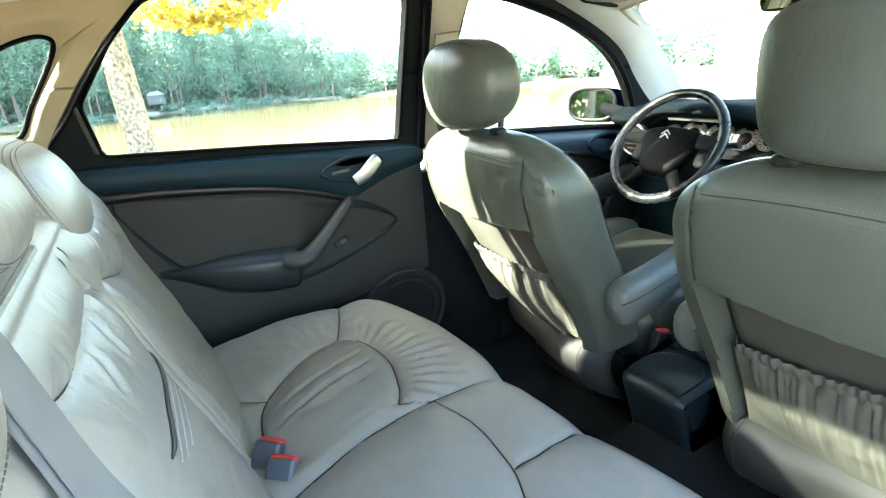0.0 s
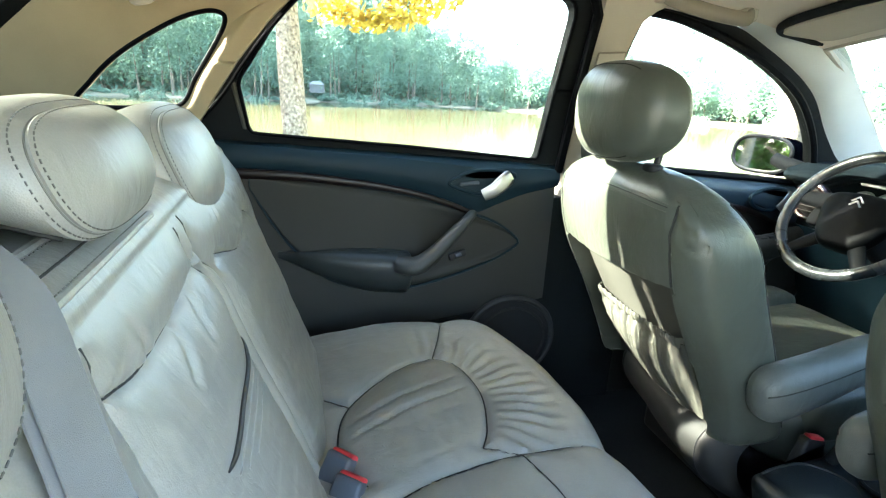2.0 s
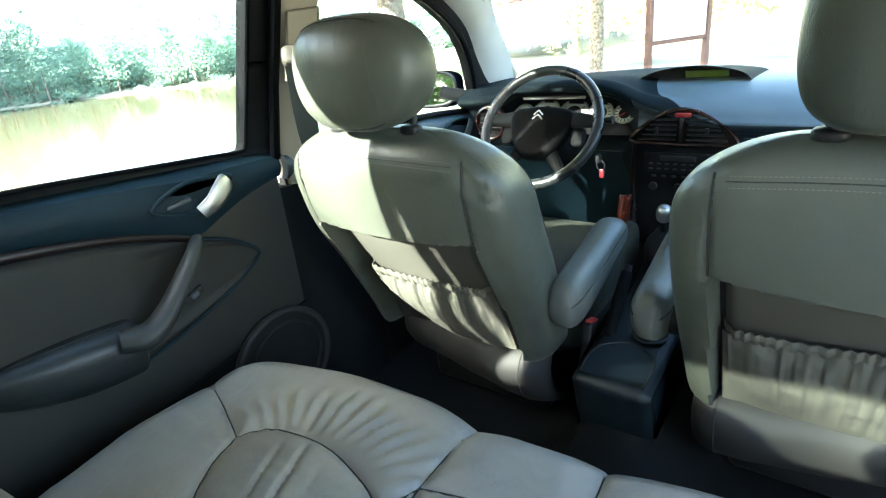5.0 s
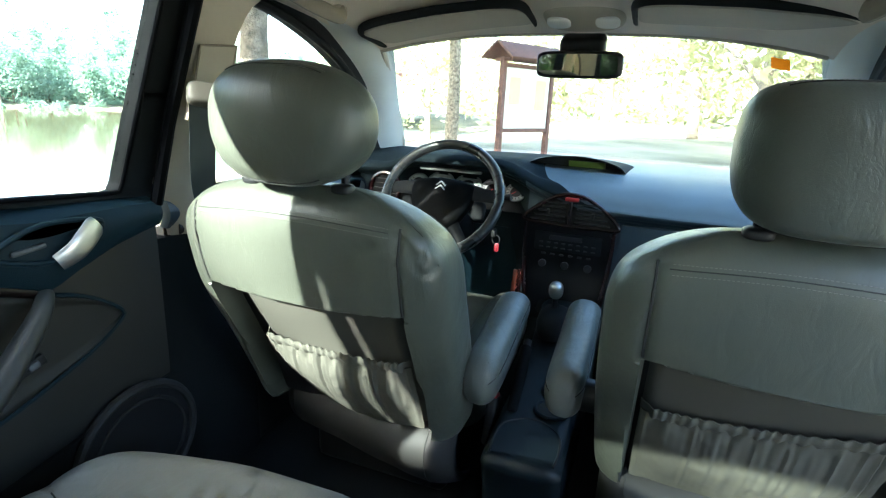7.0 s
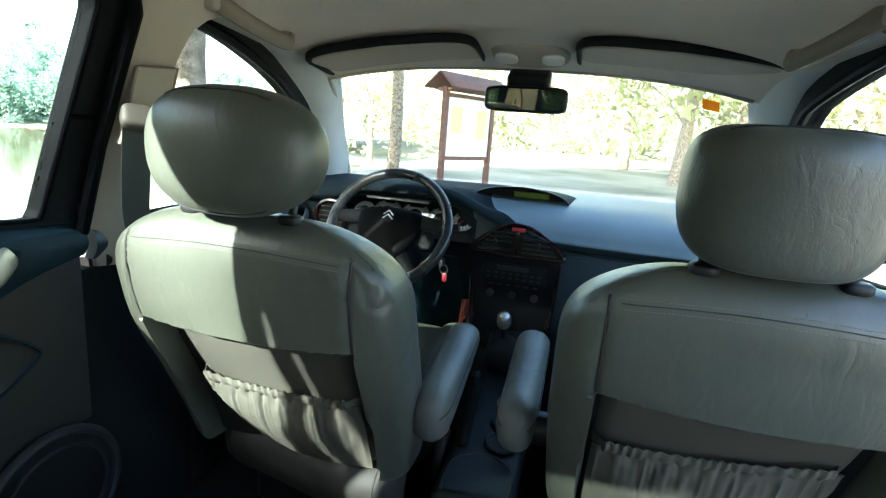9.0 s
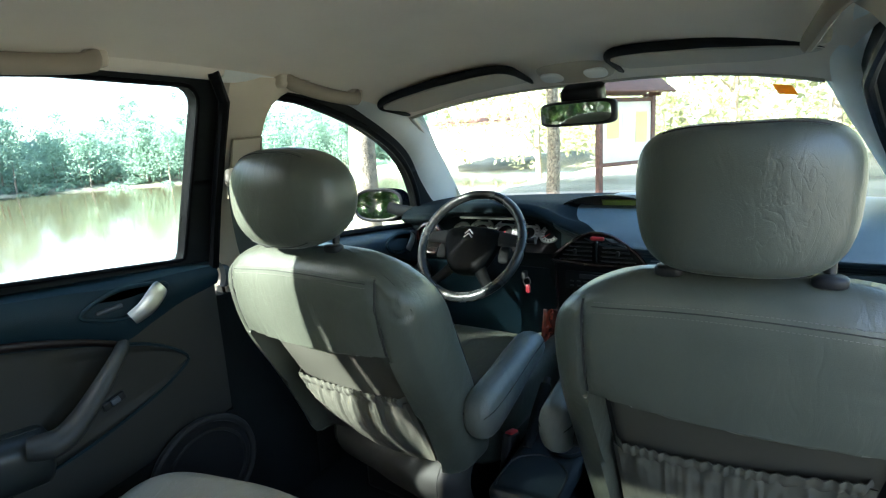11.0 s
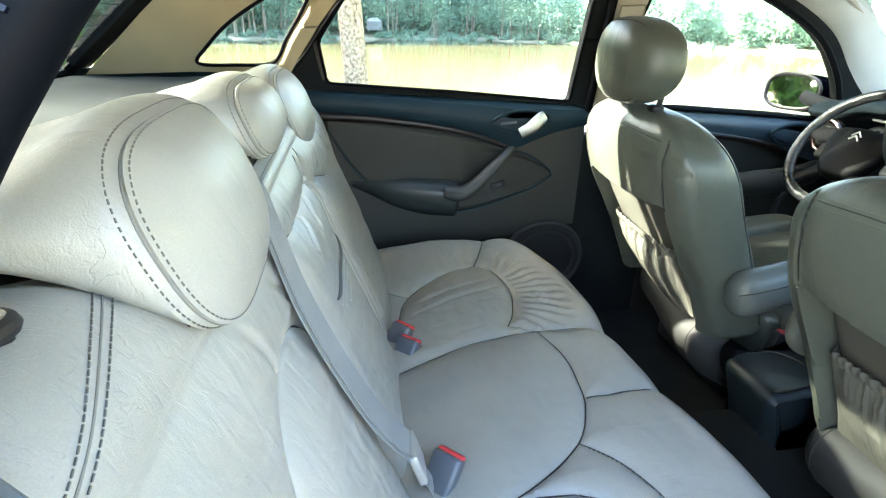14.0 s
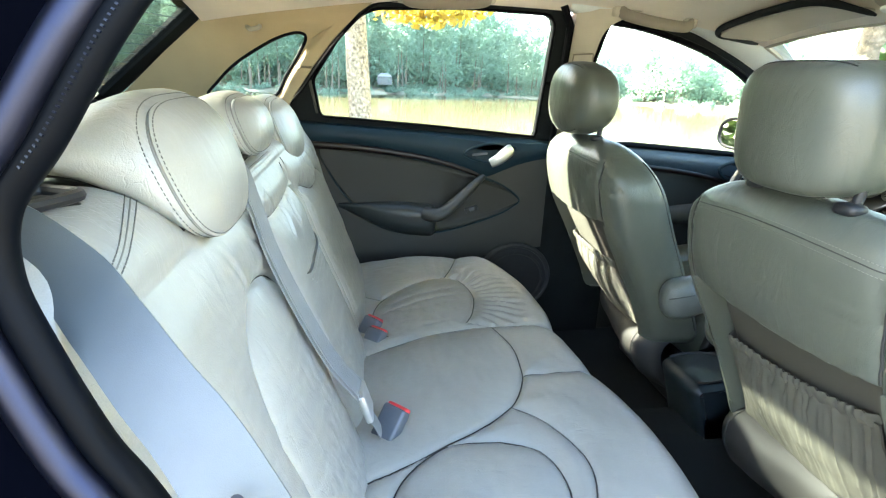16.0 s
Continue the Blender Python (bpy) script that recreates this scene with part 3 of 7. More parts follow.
for k in (0, -1):
    part("edge_trim", tube(rg[:, k] + np.array([0.034, 0, 0.030]), 0.040, 10, flat=(1, 0.6)), PADBLACK, win)
for i in range(2, 13):
    part("heating_line", tube(rg[i][1:-1] + np.array([0.002, 0, 0]), 0.0008, 4), BLACK, win).visible_shadow = False

# windscreen
W = []
for k in np.linspace(0, 1, 14):
    row = []
    for y in np.linspace(-1, 1, 30):
        top = np.array([header_x(y * 0.55) - 0.005, y * 0.545, float(roof_z(header_x(y * 0.55), y * 0.55)) + 0.006])
        bot = np.array([1.78 - 0.2 * y * y, y * 0.75, 0.985])
        row.append(top * (1 - k) + bot * k + np.array([0, 0, 0.025 * math.sin(math.pi * k)]))
    W.append(row)
W = np.array(W)
win = tagged(empty("window_windscreen"), "large sloping windscreen", "window", kind="structure")
pane = part("pane", slab(W, (0.002, 0, 0.005)), GLASS, win)
pane.visible_shadow = False
part("seal", tube(np.concatenate([W[0], W[1:, -1]]), 0.009, 8), PILLAR, win)
st = slab(np.array([[W[1 + i, 2] * (1 - j / 4) + W[1 + i, 3] * (j / 4) + np.array([-0.003, 0, -0.004]) for j in range(5)] for i in range(2)]), (0.001, 0, 0.001))
tagged(part("windscreen_sticker", st, ORANGE), "small orange sticker inside the windscreen corner", "sticker")

# right rear door opening: body edge, rubber seal, painted flank
edge = spline([(0.086, -0.562, 1.375), (-0.113, -0.586, 1.345), (-0.196, -0.618, 1.285), (-0.252, -0.643, 1.226), (-0.28, -0.661, 1.185), (-0.312, -0.674, 1.13), (-0.337, -0.682, 1.092), (-0.34, -0.689, 1.055), (-0.327, -0.695, 1.015), (-0.3, -0.704, 0.955), (-0.277, -0.71, 0.92), (-0.234, -0.719, 0.84), (-0.147, -0.731, 0.7), (-0.031, -0.745, 0.52), (0.10, -0.75, 0.40), (0.40, -0.75, 0.36)], 900) + np.array([-0.010, 0, 0])
frame_thing = tagged(empty("door_frame_right"), "dark blue rear door opening with ribbed black rubber seal", "door frame", kind="structure")
part("seal", tube(edge, 0.0105, 12, up=(0, 1, 0.3)), SEALGLOSS, frame_thing, "ribbed black rubber door seal")
ribs = edge[60:330] + np.array([0.0035, -0.0094, 0.002])
part("seal_ribs", dashes(ribs, 0.0013, step=0.0034, length=0.0012), SEALRIB_GLINT, frame_thing, "fine ribs of the rubber seal")
edge = edge[::9]
part("seal_carrier", tube(edge + np.array([-0.016, -0.012, 0.0]), 0.0100, 12, up=(0, 1, 0.3)), FLANGE, frame_thing, "blue painted flange beside the seal")
out1 = edge + np.array([-0.012, -0.012, 0])
out2 = edge + np.array([-0.05, -0.03, 0.0])
out3 = edge + np.array([-0.075, -0.075, 0.0])
part("flange", slab(np.stack([out1, out2, out3]), (-0.006, 0.004, 0)), PAINT, frame_thing, "glossy dark blue painted flange")
fl = np.stack([out3, out3 + np.array([-0.5, -0.05, 0.0])])
part("flank", slab(fl, (0, 0.02, 0)), PAINT, frame_thing, "dark blue painted rear flank")
part("inner_edge", slab(np.stack([edge + np.array([-0.012, 0.006, 0]), edge + np.array([-0.03, 0.05, 0])]), (-0.012, 0.0, 0)), SILLTRIM, frame_thing, "pinkish grey inner sill trim")

# boot lining behind the backrest, unseen, added to keep stray light out
bk = np.array([[[-0.97, y, z] for y in np.linspace(-0.78, 0.78, 8)] for z in np.linspace(0.2, 1.06, 8)])
tagged(part("wall_boot", slab(bk, (-0.03, 0, 0)), CARPET), "dark boot lining behind the rear seat", "wall", kind="structure")
arch = np.array([[[x, -0.775, z] for x in np.linspace(-1.0, -0.38, 8)] for z in np.linspace(0.2, 1.06, 8)])
tagged(part("wall_arch_right", slab(arch, (0, -0.02, 0)), PAINT), "dark wheel arch side behind the door opening", "wall", kind="structure")
# parcel shelf
U, V = np.meshgrid(np.linspace(-0.68, 0.68, 40), np.linspace(-0.95, -0.40, 24))
Z = 1.045 + 0.006 * fuzz(U.shape, 5, 8)
tagged(part("parcel_shelf", slab(np.stack([V, U, Z], 2), (0, 0, -0.03)), surface("shelf_cloth", (0.035, 0.038, 0.036), 0.95, grain=600, bump=0.4, var=0.15)), "grey cloth parcel shelf behind the rear seat", "shelf")

# ---- doors ----
def rear_door(s):
    d = tagged(empty("rear_door", (0.05, s * 0.74, 0.3)), "dark and beige rear door, closed, with wood strip and chrome handle", "door")
    outer = [(-0.437, 0.99), (-0.30, 0.985), (0.0, 0.97), (0.475, 0.94), (0.458, 1.1), (0.432, 1.31), (0.39, 1.352), (0.1, 1.356), (-0.10, 1.345), (-0.165, 1.312), (-0.234, 1.241), (-0.29, 1.174), (-0.338, 1.108), (-0.385, 1.045)]
    part("window_frame", ring_panel(WIN_REAR, outer, thick=0.035, side=s, inset=0.004), PADBLACK, d, "black window frame")
    part("seal", tube(on_side(WIN_REAR, s, 0.004), 0.0045, 8, True, up=(0, 1, 0)), RUBBER, d)
    p = part("pane", fill(WIN_REAR, s, -0.02), GLASS, d)
    # channel coloured paler than the frame for the light falling on it
    part("glass_channel", tube(on_side([(-0.306, 1.130), (-0.300, 1.085), (-0.292, 1.036)], s, 0.006), 0.0045, 8, up=(0, 1, 0)), SEATCOVER, d, "upright channel at the window's rear edge, paled for light")
    part("frame_lip", tube(on_side(spline([(-0.372, 1.056), (-0.327, 1.106), (-0.279, 1.171), (-0.224, 1.237), (-0.155, 1.304), (-0.09, 1.336), (0.1, 1.347), (0.38, 1.343)], 40), s, 0.007), 0.004, 8, up=(0, 1, 0)), RUBBER, d)
    part("seal_strip", tube(on_side([(0.455, 0.95), (0.44, 1.1), (0.415, 1.3), (0.38, 1.35)], s, 0.03), 0.011, 8, up=(0, 1, 0)), RUBBER, d)
    xs = np.linspace(-0.42, 0.455, 60)
    def sheet(lo, hi, yf, rows, mat, name, thick=0.02, label="", xs=xs):
        P = np.zeros((rows, len(xs), 3))
        for k, v in enumerate(np.linspace(0, 1, rows)):
            z = lo(xs) * (1 - v) + hi(xs) * v
            P[k] = np.stack([xs, s * yf(xs, z, v) + 0 * xs, z], 1)
        return part(name, slab(P, (0, s * thick, 0)), mat, d, label)
    wood = lambda x: smooth_interp(x, [(-0.45, 0.948), (-0.30, 0.944), (-0.16, 0.936), (0.028, 0.911), (0.157, 0.878), (0.234, 0.846), (0.30, 0.868), (0.37, 0.893), (0.46, 0.912)])
    sill = lambda x: interp(x, [(-0.42, 1.02), (-0.288, 1.012), (0.404, 0.966), (0.46, 0.962)])
    sheet(lambda x: 0 * x + 0.20, wood, lambda x, z, v: 0.728 + 0.02 * np.clip((0.6 - z) / 0.3, 0, 1), 16, PANEL, "lower_panel", label="beige lower door panel, darkened for shade")
    # dark sheet laid over the panel's foot in place of shadow
    sheet(lambda x: 0 * x + 0.20, lambda x: interp(x, [(-0.42, 0.46), (-0.08, 0.52), (0.1, 0.545), (0.46, 0.60)]), lambda x, z, v: 0.722 + 0.02 * (1 - v), 6, CARPET, "carpet_strip")
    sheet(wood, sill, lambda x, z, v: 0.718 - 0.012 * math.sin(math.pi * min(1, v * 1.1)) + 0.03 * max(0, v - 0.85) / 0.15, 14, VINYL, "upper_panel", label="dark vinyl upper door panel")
    # wood strip along the lower edge of the vinyl
    xw = np.linspace(-0.42, 0.235, 44)
    wp = np.stack([xw, np.full(44, s * 0.708), smooth_interp(xw, [(-0.45, 0.948), (-0.30, 0.944), (-0.16, 0.936), (0.028, 0.911), (0.157, 0.878), (0.234, 0.846)]) - 0.004], 1)
    part("wood_strip", tube(wp, np.linspace(0.013, 0.006, 44), 10, flat=(0.45, 1), up=(0, 0, 1)), WOOD, d, "dark red polished wood strip")
    # armrest pod
    xp = np.linspace(-0.288, 0.362, 60)
    lo = smooth_interp(xp, [(-0.30, 0.93), (-0.288, 0.905), (-0.235, 0.81), (-0.179, 0.739), (-0.103, 0.676), (0.012, 0.652), (0.13, 0.664), (0.278, 0.712), (0.345, 0.748), (0.365, 0.765)])
    hi = smooth_interp(xp, [(-0.30, 0.935), (-0.16, 0.924), (0.028, 0.898), (0.157, 0.866), (0.234, 0.842), (0.29, 0.822), (0.335, 0.795), (0.365, 0.768)])
    P = np.zeros((40, 60, 3))
    for k, v in enumerate(np.linspace(0, 1, 40)):
        z = lo * (1 - v) + hi * v
        lip = 0.010 * np.clip(np.minimum(v, 1 - v) / 0.06, 0, 1)
        dip = -0.012 * np.clip((xp - 0.10) / 0.05, 0, 1) * np.clip(np.minimum(v, 1 - v) / 0.15, 0, 1)
        P[k] = np.stack([xp, s * (0.722 - lip - dip), z], 1)
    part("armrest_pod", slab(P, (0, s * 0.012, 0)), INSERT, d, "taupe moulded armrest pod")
    loop = np.concatenate([np.stack([xp, np.full(60, s * 0.717), lo], 1), np.stack([xp[::-1], np.full(60, s * 0.717), hi[::-1]], 1)])
    part("pod_piping", tube(resample(loop, 120), 0.0035, 6, True, up=(0, 1, 0)), VINYL, d)
    xa = np.linspace(-0.235, 0.082, 44)
    fa = (xa + 0.235) / 0.317
    grow = np.sin(np.clip(fa / 0.75, 0, 1) * np.pi / 2) ** 1.2 * np.sqrt(np.clip(1 - (np.clip(fa - 0.93, 0, 1) / 0.072) ** 2, 0.02, 1))
    drop = []
    for x, g, q in zip(xa, grow, fa):
        zc, hz = 0.750 - 0.030 * q, 0.006 + 0.038 * g
        drop.append([[x, s * (0.722 - (0.004 + 0.058 * g) * max(0.0, math.cos(b)) ** 0.7), zc + hz * math.sin(b) * (0.75 if b > 0 else 1.75)] for b in np.linspace(-math.pi / 2, math.pi / 2, 20)])
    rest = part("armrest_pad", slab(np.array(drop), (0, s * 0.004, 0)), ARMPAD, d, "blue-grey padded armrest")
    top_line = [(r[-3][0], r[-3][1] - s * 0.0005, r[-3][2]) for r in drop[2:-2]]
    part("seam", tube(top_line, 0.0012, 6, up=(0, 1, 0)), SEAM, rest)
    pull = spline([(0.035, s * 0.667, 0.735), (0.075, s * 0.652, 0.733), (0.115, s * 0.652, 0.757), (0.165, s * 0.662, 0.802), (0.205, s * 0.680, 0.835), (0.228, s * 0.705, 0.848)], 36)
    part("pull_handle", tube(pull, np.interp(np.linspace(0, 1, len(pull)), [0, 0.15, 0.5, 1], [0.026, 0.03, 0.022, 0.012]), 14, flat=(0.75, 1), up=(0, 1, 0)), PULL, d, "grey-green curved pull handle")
    sw = part("window_switch", rbox((0.045, 0.012, 0.018), 0.003, pose(0.20, s * 0.722, 0.735, 0, -18, 0)), BLACK, d)
    part("rocker", rbox((0.018, 0.012, 0.012), 0.003, pose(0.20, s * 0.716, 0.737, 0, -18, 0)), BUCKLE, sw)
    # inside handle in its bezel
    bz = spline([(0.165, 0.921), (0.20, 0.944), (0.25, 0.955), (0.318, 0.948), (0.332, 0.935), (0.30, 0.912), (0.255, 0.896), (0.205, 0.902)], 48, True)
    rim = np.stack([bz[:, 0], np.full(len(bz), s * 0.704), bz[:, 1]], 1)
    bezel = part("handle_bezel", tube(rim, 0.0045, 8, True, up=(0, 1, 0)), VINYL, d, "dark oval handle bezel")
    bm = bmesh.new()
    bm.faces.new([bm.verts.new((p[0], s * 0.709, p[2])) for p in rim])
    bmesh.ops.solidify(bm, geom=bm.faces[:], thickness=0.003)
    part("cup", bm, BLACK, bezel)
    hd = spline([(0.318, s * 0.697, 0.943), (0.298, s * 0.690, 0.928), (0.275, s * 0.690, 0.908), (0.250, s * 0.698, 0.893)], 20)
    part("handle", tube(hd, np.interp(np.linspace(0, 1, len(hd)), [0, 0.15, 0.5, 1], [0.014, 0.0195, 0.0195, 0.015]), 14, flat=(1, 0.3), up=(0, 1, 0)), CHROME, d, "satin chrome door handle")
    part("lock_knob", rbox((0.05, 0.01, 0.008), 0.003, pose(0.215, s * 0.706, 0.921, 0, -6, 0)), BUCKLE, d)
    # loudspeaker
    ring = [(0.36 + 0.125 * math.cos(a), s * 0.713, 0.492 + 0.118 * math.sin(a)) for a in np.linspace(0, 2 * np.pi, 48, endpoint=False)]
    part("speaker_ring", tube(ring, 0.009, 8, True, up=(0, 1, 0)), DOORLOW, d, "dark loudspeaker ring")
    ring = [(0.365 + 0.098 * math.cos(a), s * 0.712, 0.488 + 0.092 * math.sin(a)) for a in np.linspace(0, 2 * np.pi, 48, endpoint=False)]
    part("speaker_lip", tube(ring, 0.004, 8, True, up=(0, 1, 0)), DOORLOW, d)
    part("speaker_grille", disc(0.125, 0.012, pose(0.36, s * 0.718, 0.490, 90)), BLACK, d, "black loudspeaker grille")
    return d


rear_door(1)


def front_door(s):
    d = tagged(empty("front_door", (0.9, s * 0.75, 0.3)), "dark and beige front door, closed, with wood strip", "door")
    outer = [(0.49, 0.94), (0.75, 0.93), (1.06, 0.905), (1.42, 0.89), (1.44, 0.96), (1.30, 1.06), (1.13, 1.185), (0.92, 1.272), (0.70, 1.328), (0.55, 1.345), (0.508, 1.33), (0.495, 1.15)]
    part("window_frame", ring_panel(WIN_FRONT, outer, thick=0.035, side=s, inset=-0.002), PADBLACK, d, "black window frame")
    part("seal", tube(on_side(WIN_FRONT, s, 0.0), 0.010, 8, True, up=(0, 1, 0)), RUBBER, d)
    p = part("pane", fill(WIN_FRONT, s, -0.02), GLASS, d)
    xs = np.linspace(0.48, 1.42, 50)
    def sheet(lo, hi, yf, rows, mat, name, label=""):
        P = np.zeros((rows, len(xs), 3))
        for k, v in enumerate(np.linspace(0, 1, rows)):
            z = lo(xs) * (1 - v) + hi(xs) * v
            P[k] = np.stack([xs, s * yf(xs, z, v) + 0 * xs, z], 1)
        return part(name, slab(P, (0, s * 0.02, 0)), mat, d, label)
    wood = lambda x: smooth_interp(x, [(0.46, 0.895), (0.70, 0.893), (0.90, 0.878), (1.08, 0.845), (1.2, 0.80), (1.44, 0.74)])
    sill = lambda x: interp(x, [(0.48, 0.962), (0.745, 0.95), (1.06, 0.93), (1.31, 0.917), (1.44, 0.91)])
    sheet(lambda x: 0 * x + 0.20, wood, lambda x, z, v: 0.738 + 0 * x, 8, PANEL, "lower_panel", "beige lower door panel, darkened for shade")
    sheet(wood, sill, lambda x, z, v: 0.728 - 0.012 * math.sin(math.pi * min(1, v * 1.1)) + 0.03 * max(0, v - 0.85) / 0.15, 10, DOOR_SHEEN, "upper_panel", "dark blue-grey vinyl upper door panel")
    xw = np.linspace(0.5, 1.24, 40)
    part("wood_strip", tube(np.stack([xw, np.full(40, s * 0.720), wood(xw) - 0.004], 1), np.linspace(0.011, 0.007, 40), 10, flat=(0.5, 1)), WOOD, d, "red polished wood strip")
    bz = spline([(1.07, 0.885), (1.12, 0.907), (1.18, 0.905), (1.215, 0.888), (1.19, 0.855), (1.14, 0.842), (1.09, 0.855)], 42, True)
    rim = np.stack([bz[:, 0], np.full(len(bz), s * 0.714), bz[:, 1]], 1)
    bezel = part("handle_bezel", tube(rim, 0.006, 8, True, up=(0, 1, 0)), VINYL, d)
    bm = bmesh.new()
    bm.faces.new([bm.verts.new((p[0], s * 0.719, p[2])) for p in rim])
    bmesh.ops.solidify(bm, geom=bm.faces[:], thickness=0.003)
    part("cup", bm, BLACK, bezel)
    hd = spline([(1.205, s * 0.707, 0.893), (1.185, s * 0.700, 0.875), (1.165, s * 0.702, 0.85)], 14)
    part("handle", tube(hd, 0.014, 10, flat=(1, 0.35), up=(0, 1, 0)), CHROME, d, "satin chrome door handle")
    pod = spline([(0.85, s * 0.70, 0.72), (1.0, s * 0.675, 0.735), (1.12, s * 0.67, 0.745), (1.22, s * 0.69, 0.76), (1.28, s * 0.715, 0.78)], 24)
    part("armrest", tube(pod, np.interp(np.linspace(0, 1, len(pod)), [0, 0.3, 0.8, 1], [0.03, 0.045, 0.04, 0.015]), 14, flat=(0.9, 0.7), up=(0, 1, 0)), INSERT, d, "taupe padded armrest")
    for k in range(4):
        part("window_switch", rbox((0.022, 0.03, 0.008), 0.003, pose(1.06 + 0.028 * k, s * 0.668, 0.772 + 0.003 * k, 0, -5, 0)), BLACK, d)
    part("speaker_ring", tube([(1.25 + 0.09 * math.cos(a), s * 0.722, 0.62 + 0.09 * math.sin(a)) for a in np.linspace(0, 2 * np.pi, 40, endpoint=False)], 0.009, 8, True, up=(0, 1, 0)), BLACK, d)
    # outside mirror
    arm = spline([(1.30, s * 0.775, 0.955), (1.285, s * 0.82, 0.965), (1.28, s * 0.86, 0.975)], 10)
    part("mirror_arm", tube(arm, 0.022, 10, up=(0, 0, 1)), PADBLACK, d)
    mm = look((1.262, s * 0.90, 0.985), (1.262 - 1.667, s * (0.90 - 0.515), 0.985 + 0.20))
    sh = part("mirror_shell", superbox((0.20, 0.125, 0.10), mm @ Matrix.Translation((0, 0, 0.055)), 0.6, 0.6), PAINT, d, "dark blue door mirror shell")
    part("mirror_rim", tube([mm @ Vector((0.091 * np.sign(math.cos(a)) * abs(math.cos(a)) ** 0.7, 0.056 * np.sign(math.sin(a)) * abs(math.sin(a)) ** 0.7, -0.002)) for a in np.linspace(0, 2 * np.pi, 44, endpoint=False)], 0.006, 8, True, up=mm.to_3x3() @ Vector((0, 0, 1))), BLACK, sh)
    bm = bmesh.new()
    bm.faces.new([bm.verts.new(mm @ Vector((0.09 * np.sign(math.cos(a)) * abs(math.cos(a)) ** 0.7, 0.055 * np.sign(math.sin(a)) * abs(math.sin(a)) ** 0.7, -0.001))) for a in np.linspace(0, 2 * np.pi, 44, endpoint=False)])
    part("mirror_glass", bm, MIRROR, sh, "mirror glass", smooth=False)
    return d


front_door(1)
front_door(-1)

# ---- front seats ----
def front_seat(cx, cy, inner, head, arm_y, bottom, side, slope, deep):
    """inner: 1 where the car's middle lies towards -y of the seat, -1 where towards +y."""
    seat = tagged(empty("front_armchair", (0.7 + cx, cy, 0.3)), "grey-beige leather front seat with headrest, back pocket and folding armrest", "car seat", group="front seats")
    M = Matrix.Translation((cx, cy, 0))
    XR = [(0.515, 0.574), (0.522, 0.563), (0.54, 0.553), (0.58, 0.539), (0.64, 0.513), (0.72, 0.474), (0.80, 0.432), (0.87, 0.405), (0.94, 0.392), (0.985, 0.393), (1.012, 0.408), (1.026, 0.43)]
    XF = [(0.515, 0.745), (0.56, 0.735), (0.72, 0.665), (0.87, 0.60), (0.94, 0.565), (0.985, 0.53), (1.012, 0.495), (1.026, 0.46)]
    HW = [(0.515, 0.208), (0.525, 0.222), (0.56, 0.236), (0.72, 0.246), (0.86, 0.247), (0.92, 0.244), (0.96, 0.228), (0.99, 0.196), (1.012, 0.155), (1.024, 0.115), (1.0285, 0.06)]
    zs = np.concatenate([np.linspace(0.515, 0.545, 6), np.linspace(0.552, 0.82, 34), np.linspace(0.825, 0.845, 8), np.linspace(0.855, 0.97, 18), 0.97 + 0.0585 * np.sin(np.linspace(0.12, np.pi / 2, 16))])
    a = np.linspace(0, 2 * np.pi, 120, endpoint=False)
    P = np.zeros((len(zs), 120, 3))
    for i, z in enumerate(zs):
        xr, xf, h = smooth_interp(z, XR), smooth_interp(z, XF), smooth_interp(z, HW)
        e = 0.52
        cxs = np.sign(np.cos(a)) * np.abs(np.cos(a)) ** e
        cys = np.sign(np.sin(a)) * np.abs(np.sin(a)) ** e
        x = (xr + xf) / 2 + (xf - xr) / 2 * cxs
        y = h * cys
        rearface = cxs < -0.2
        edge_z = 0.838 - 0.010 * (1 - (y / 0.17) ** 2)
        inside = np.clip((0.186 - np.abs(y)) / 0.008, 0, 1) * np.clip((edge_z - z) / 0.006, 0, 1)
        x = x + np.where(rearface, 0.078 * inside, 0)
        groove = np.exp(-((np.abs(y) - 0.186) / 0.004) ** 2) * (z > 0.83) * (z < 0.985)
        x = x + np.where(rearface, 0.005 * groove, 0)
        P[i] = np.stack([x, y, np.full(120, z)], 1)
    P[:, :, 0] += 0.0034 * np.tile(fuzz((len(zs), 60), 6, 11), (1, 2))[:, :120]
    wrinkle = np.clip(0.16 - np.abs(fuzz((len(zs), 120), 9, 14 + int(cy > 0))), 0, 1) / 0.16
    zone = np.clip((zs - 0.855) / 0.03, 0, 1)[:, None] * np.clip(fuzz((len(zs), 120), 4, 19) * 4 + 0.5, 0, 1) * (np.cos(a) < -0.3)[None]
    P[:, :, 0] += 0.0055 * wrinkle * zone
    bm = from_grid(P, close_u=True, cap=True)
    bm.transform(M)
    back = part("backrest", bm, LEATHER_SHADED, seat)

    def on_back(y, z, out=0.0006):
        i = np.interp(z, zs, np.arange(len(zs)))
        w = i % 1
        x = []
        for k in (int(i), min(int(i) + 1, len(zs) - 1)):
            sel = P[k][np.cos(a) < -0.001]
            sel = sel[np.argsort(sel[:, 1])]
            x.append(np.interp(y, sel[:, 1], sel[:, 0]))
        return (x[0] * (1 - w) + x[1] * w - out + cx, y + cy, z)
    xr = lambda z: smooth_interp(z, XR)
    for k in (-1, 1):
        zl = np.linspace(0.842, 0.982, 20)
        ln = [on_back(k * 0.1862, z, 0.0006) for z in zl]
        part("seam", tube(ln, 0.0021, 6, up=(1, 0, 0)), SEAM, back)
    yl = np.linspace(-0.172, 0.172, 60)
    zt = 0.984 - 0.30 * yl ** 2
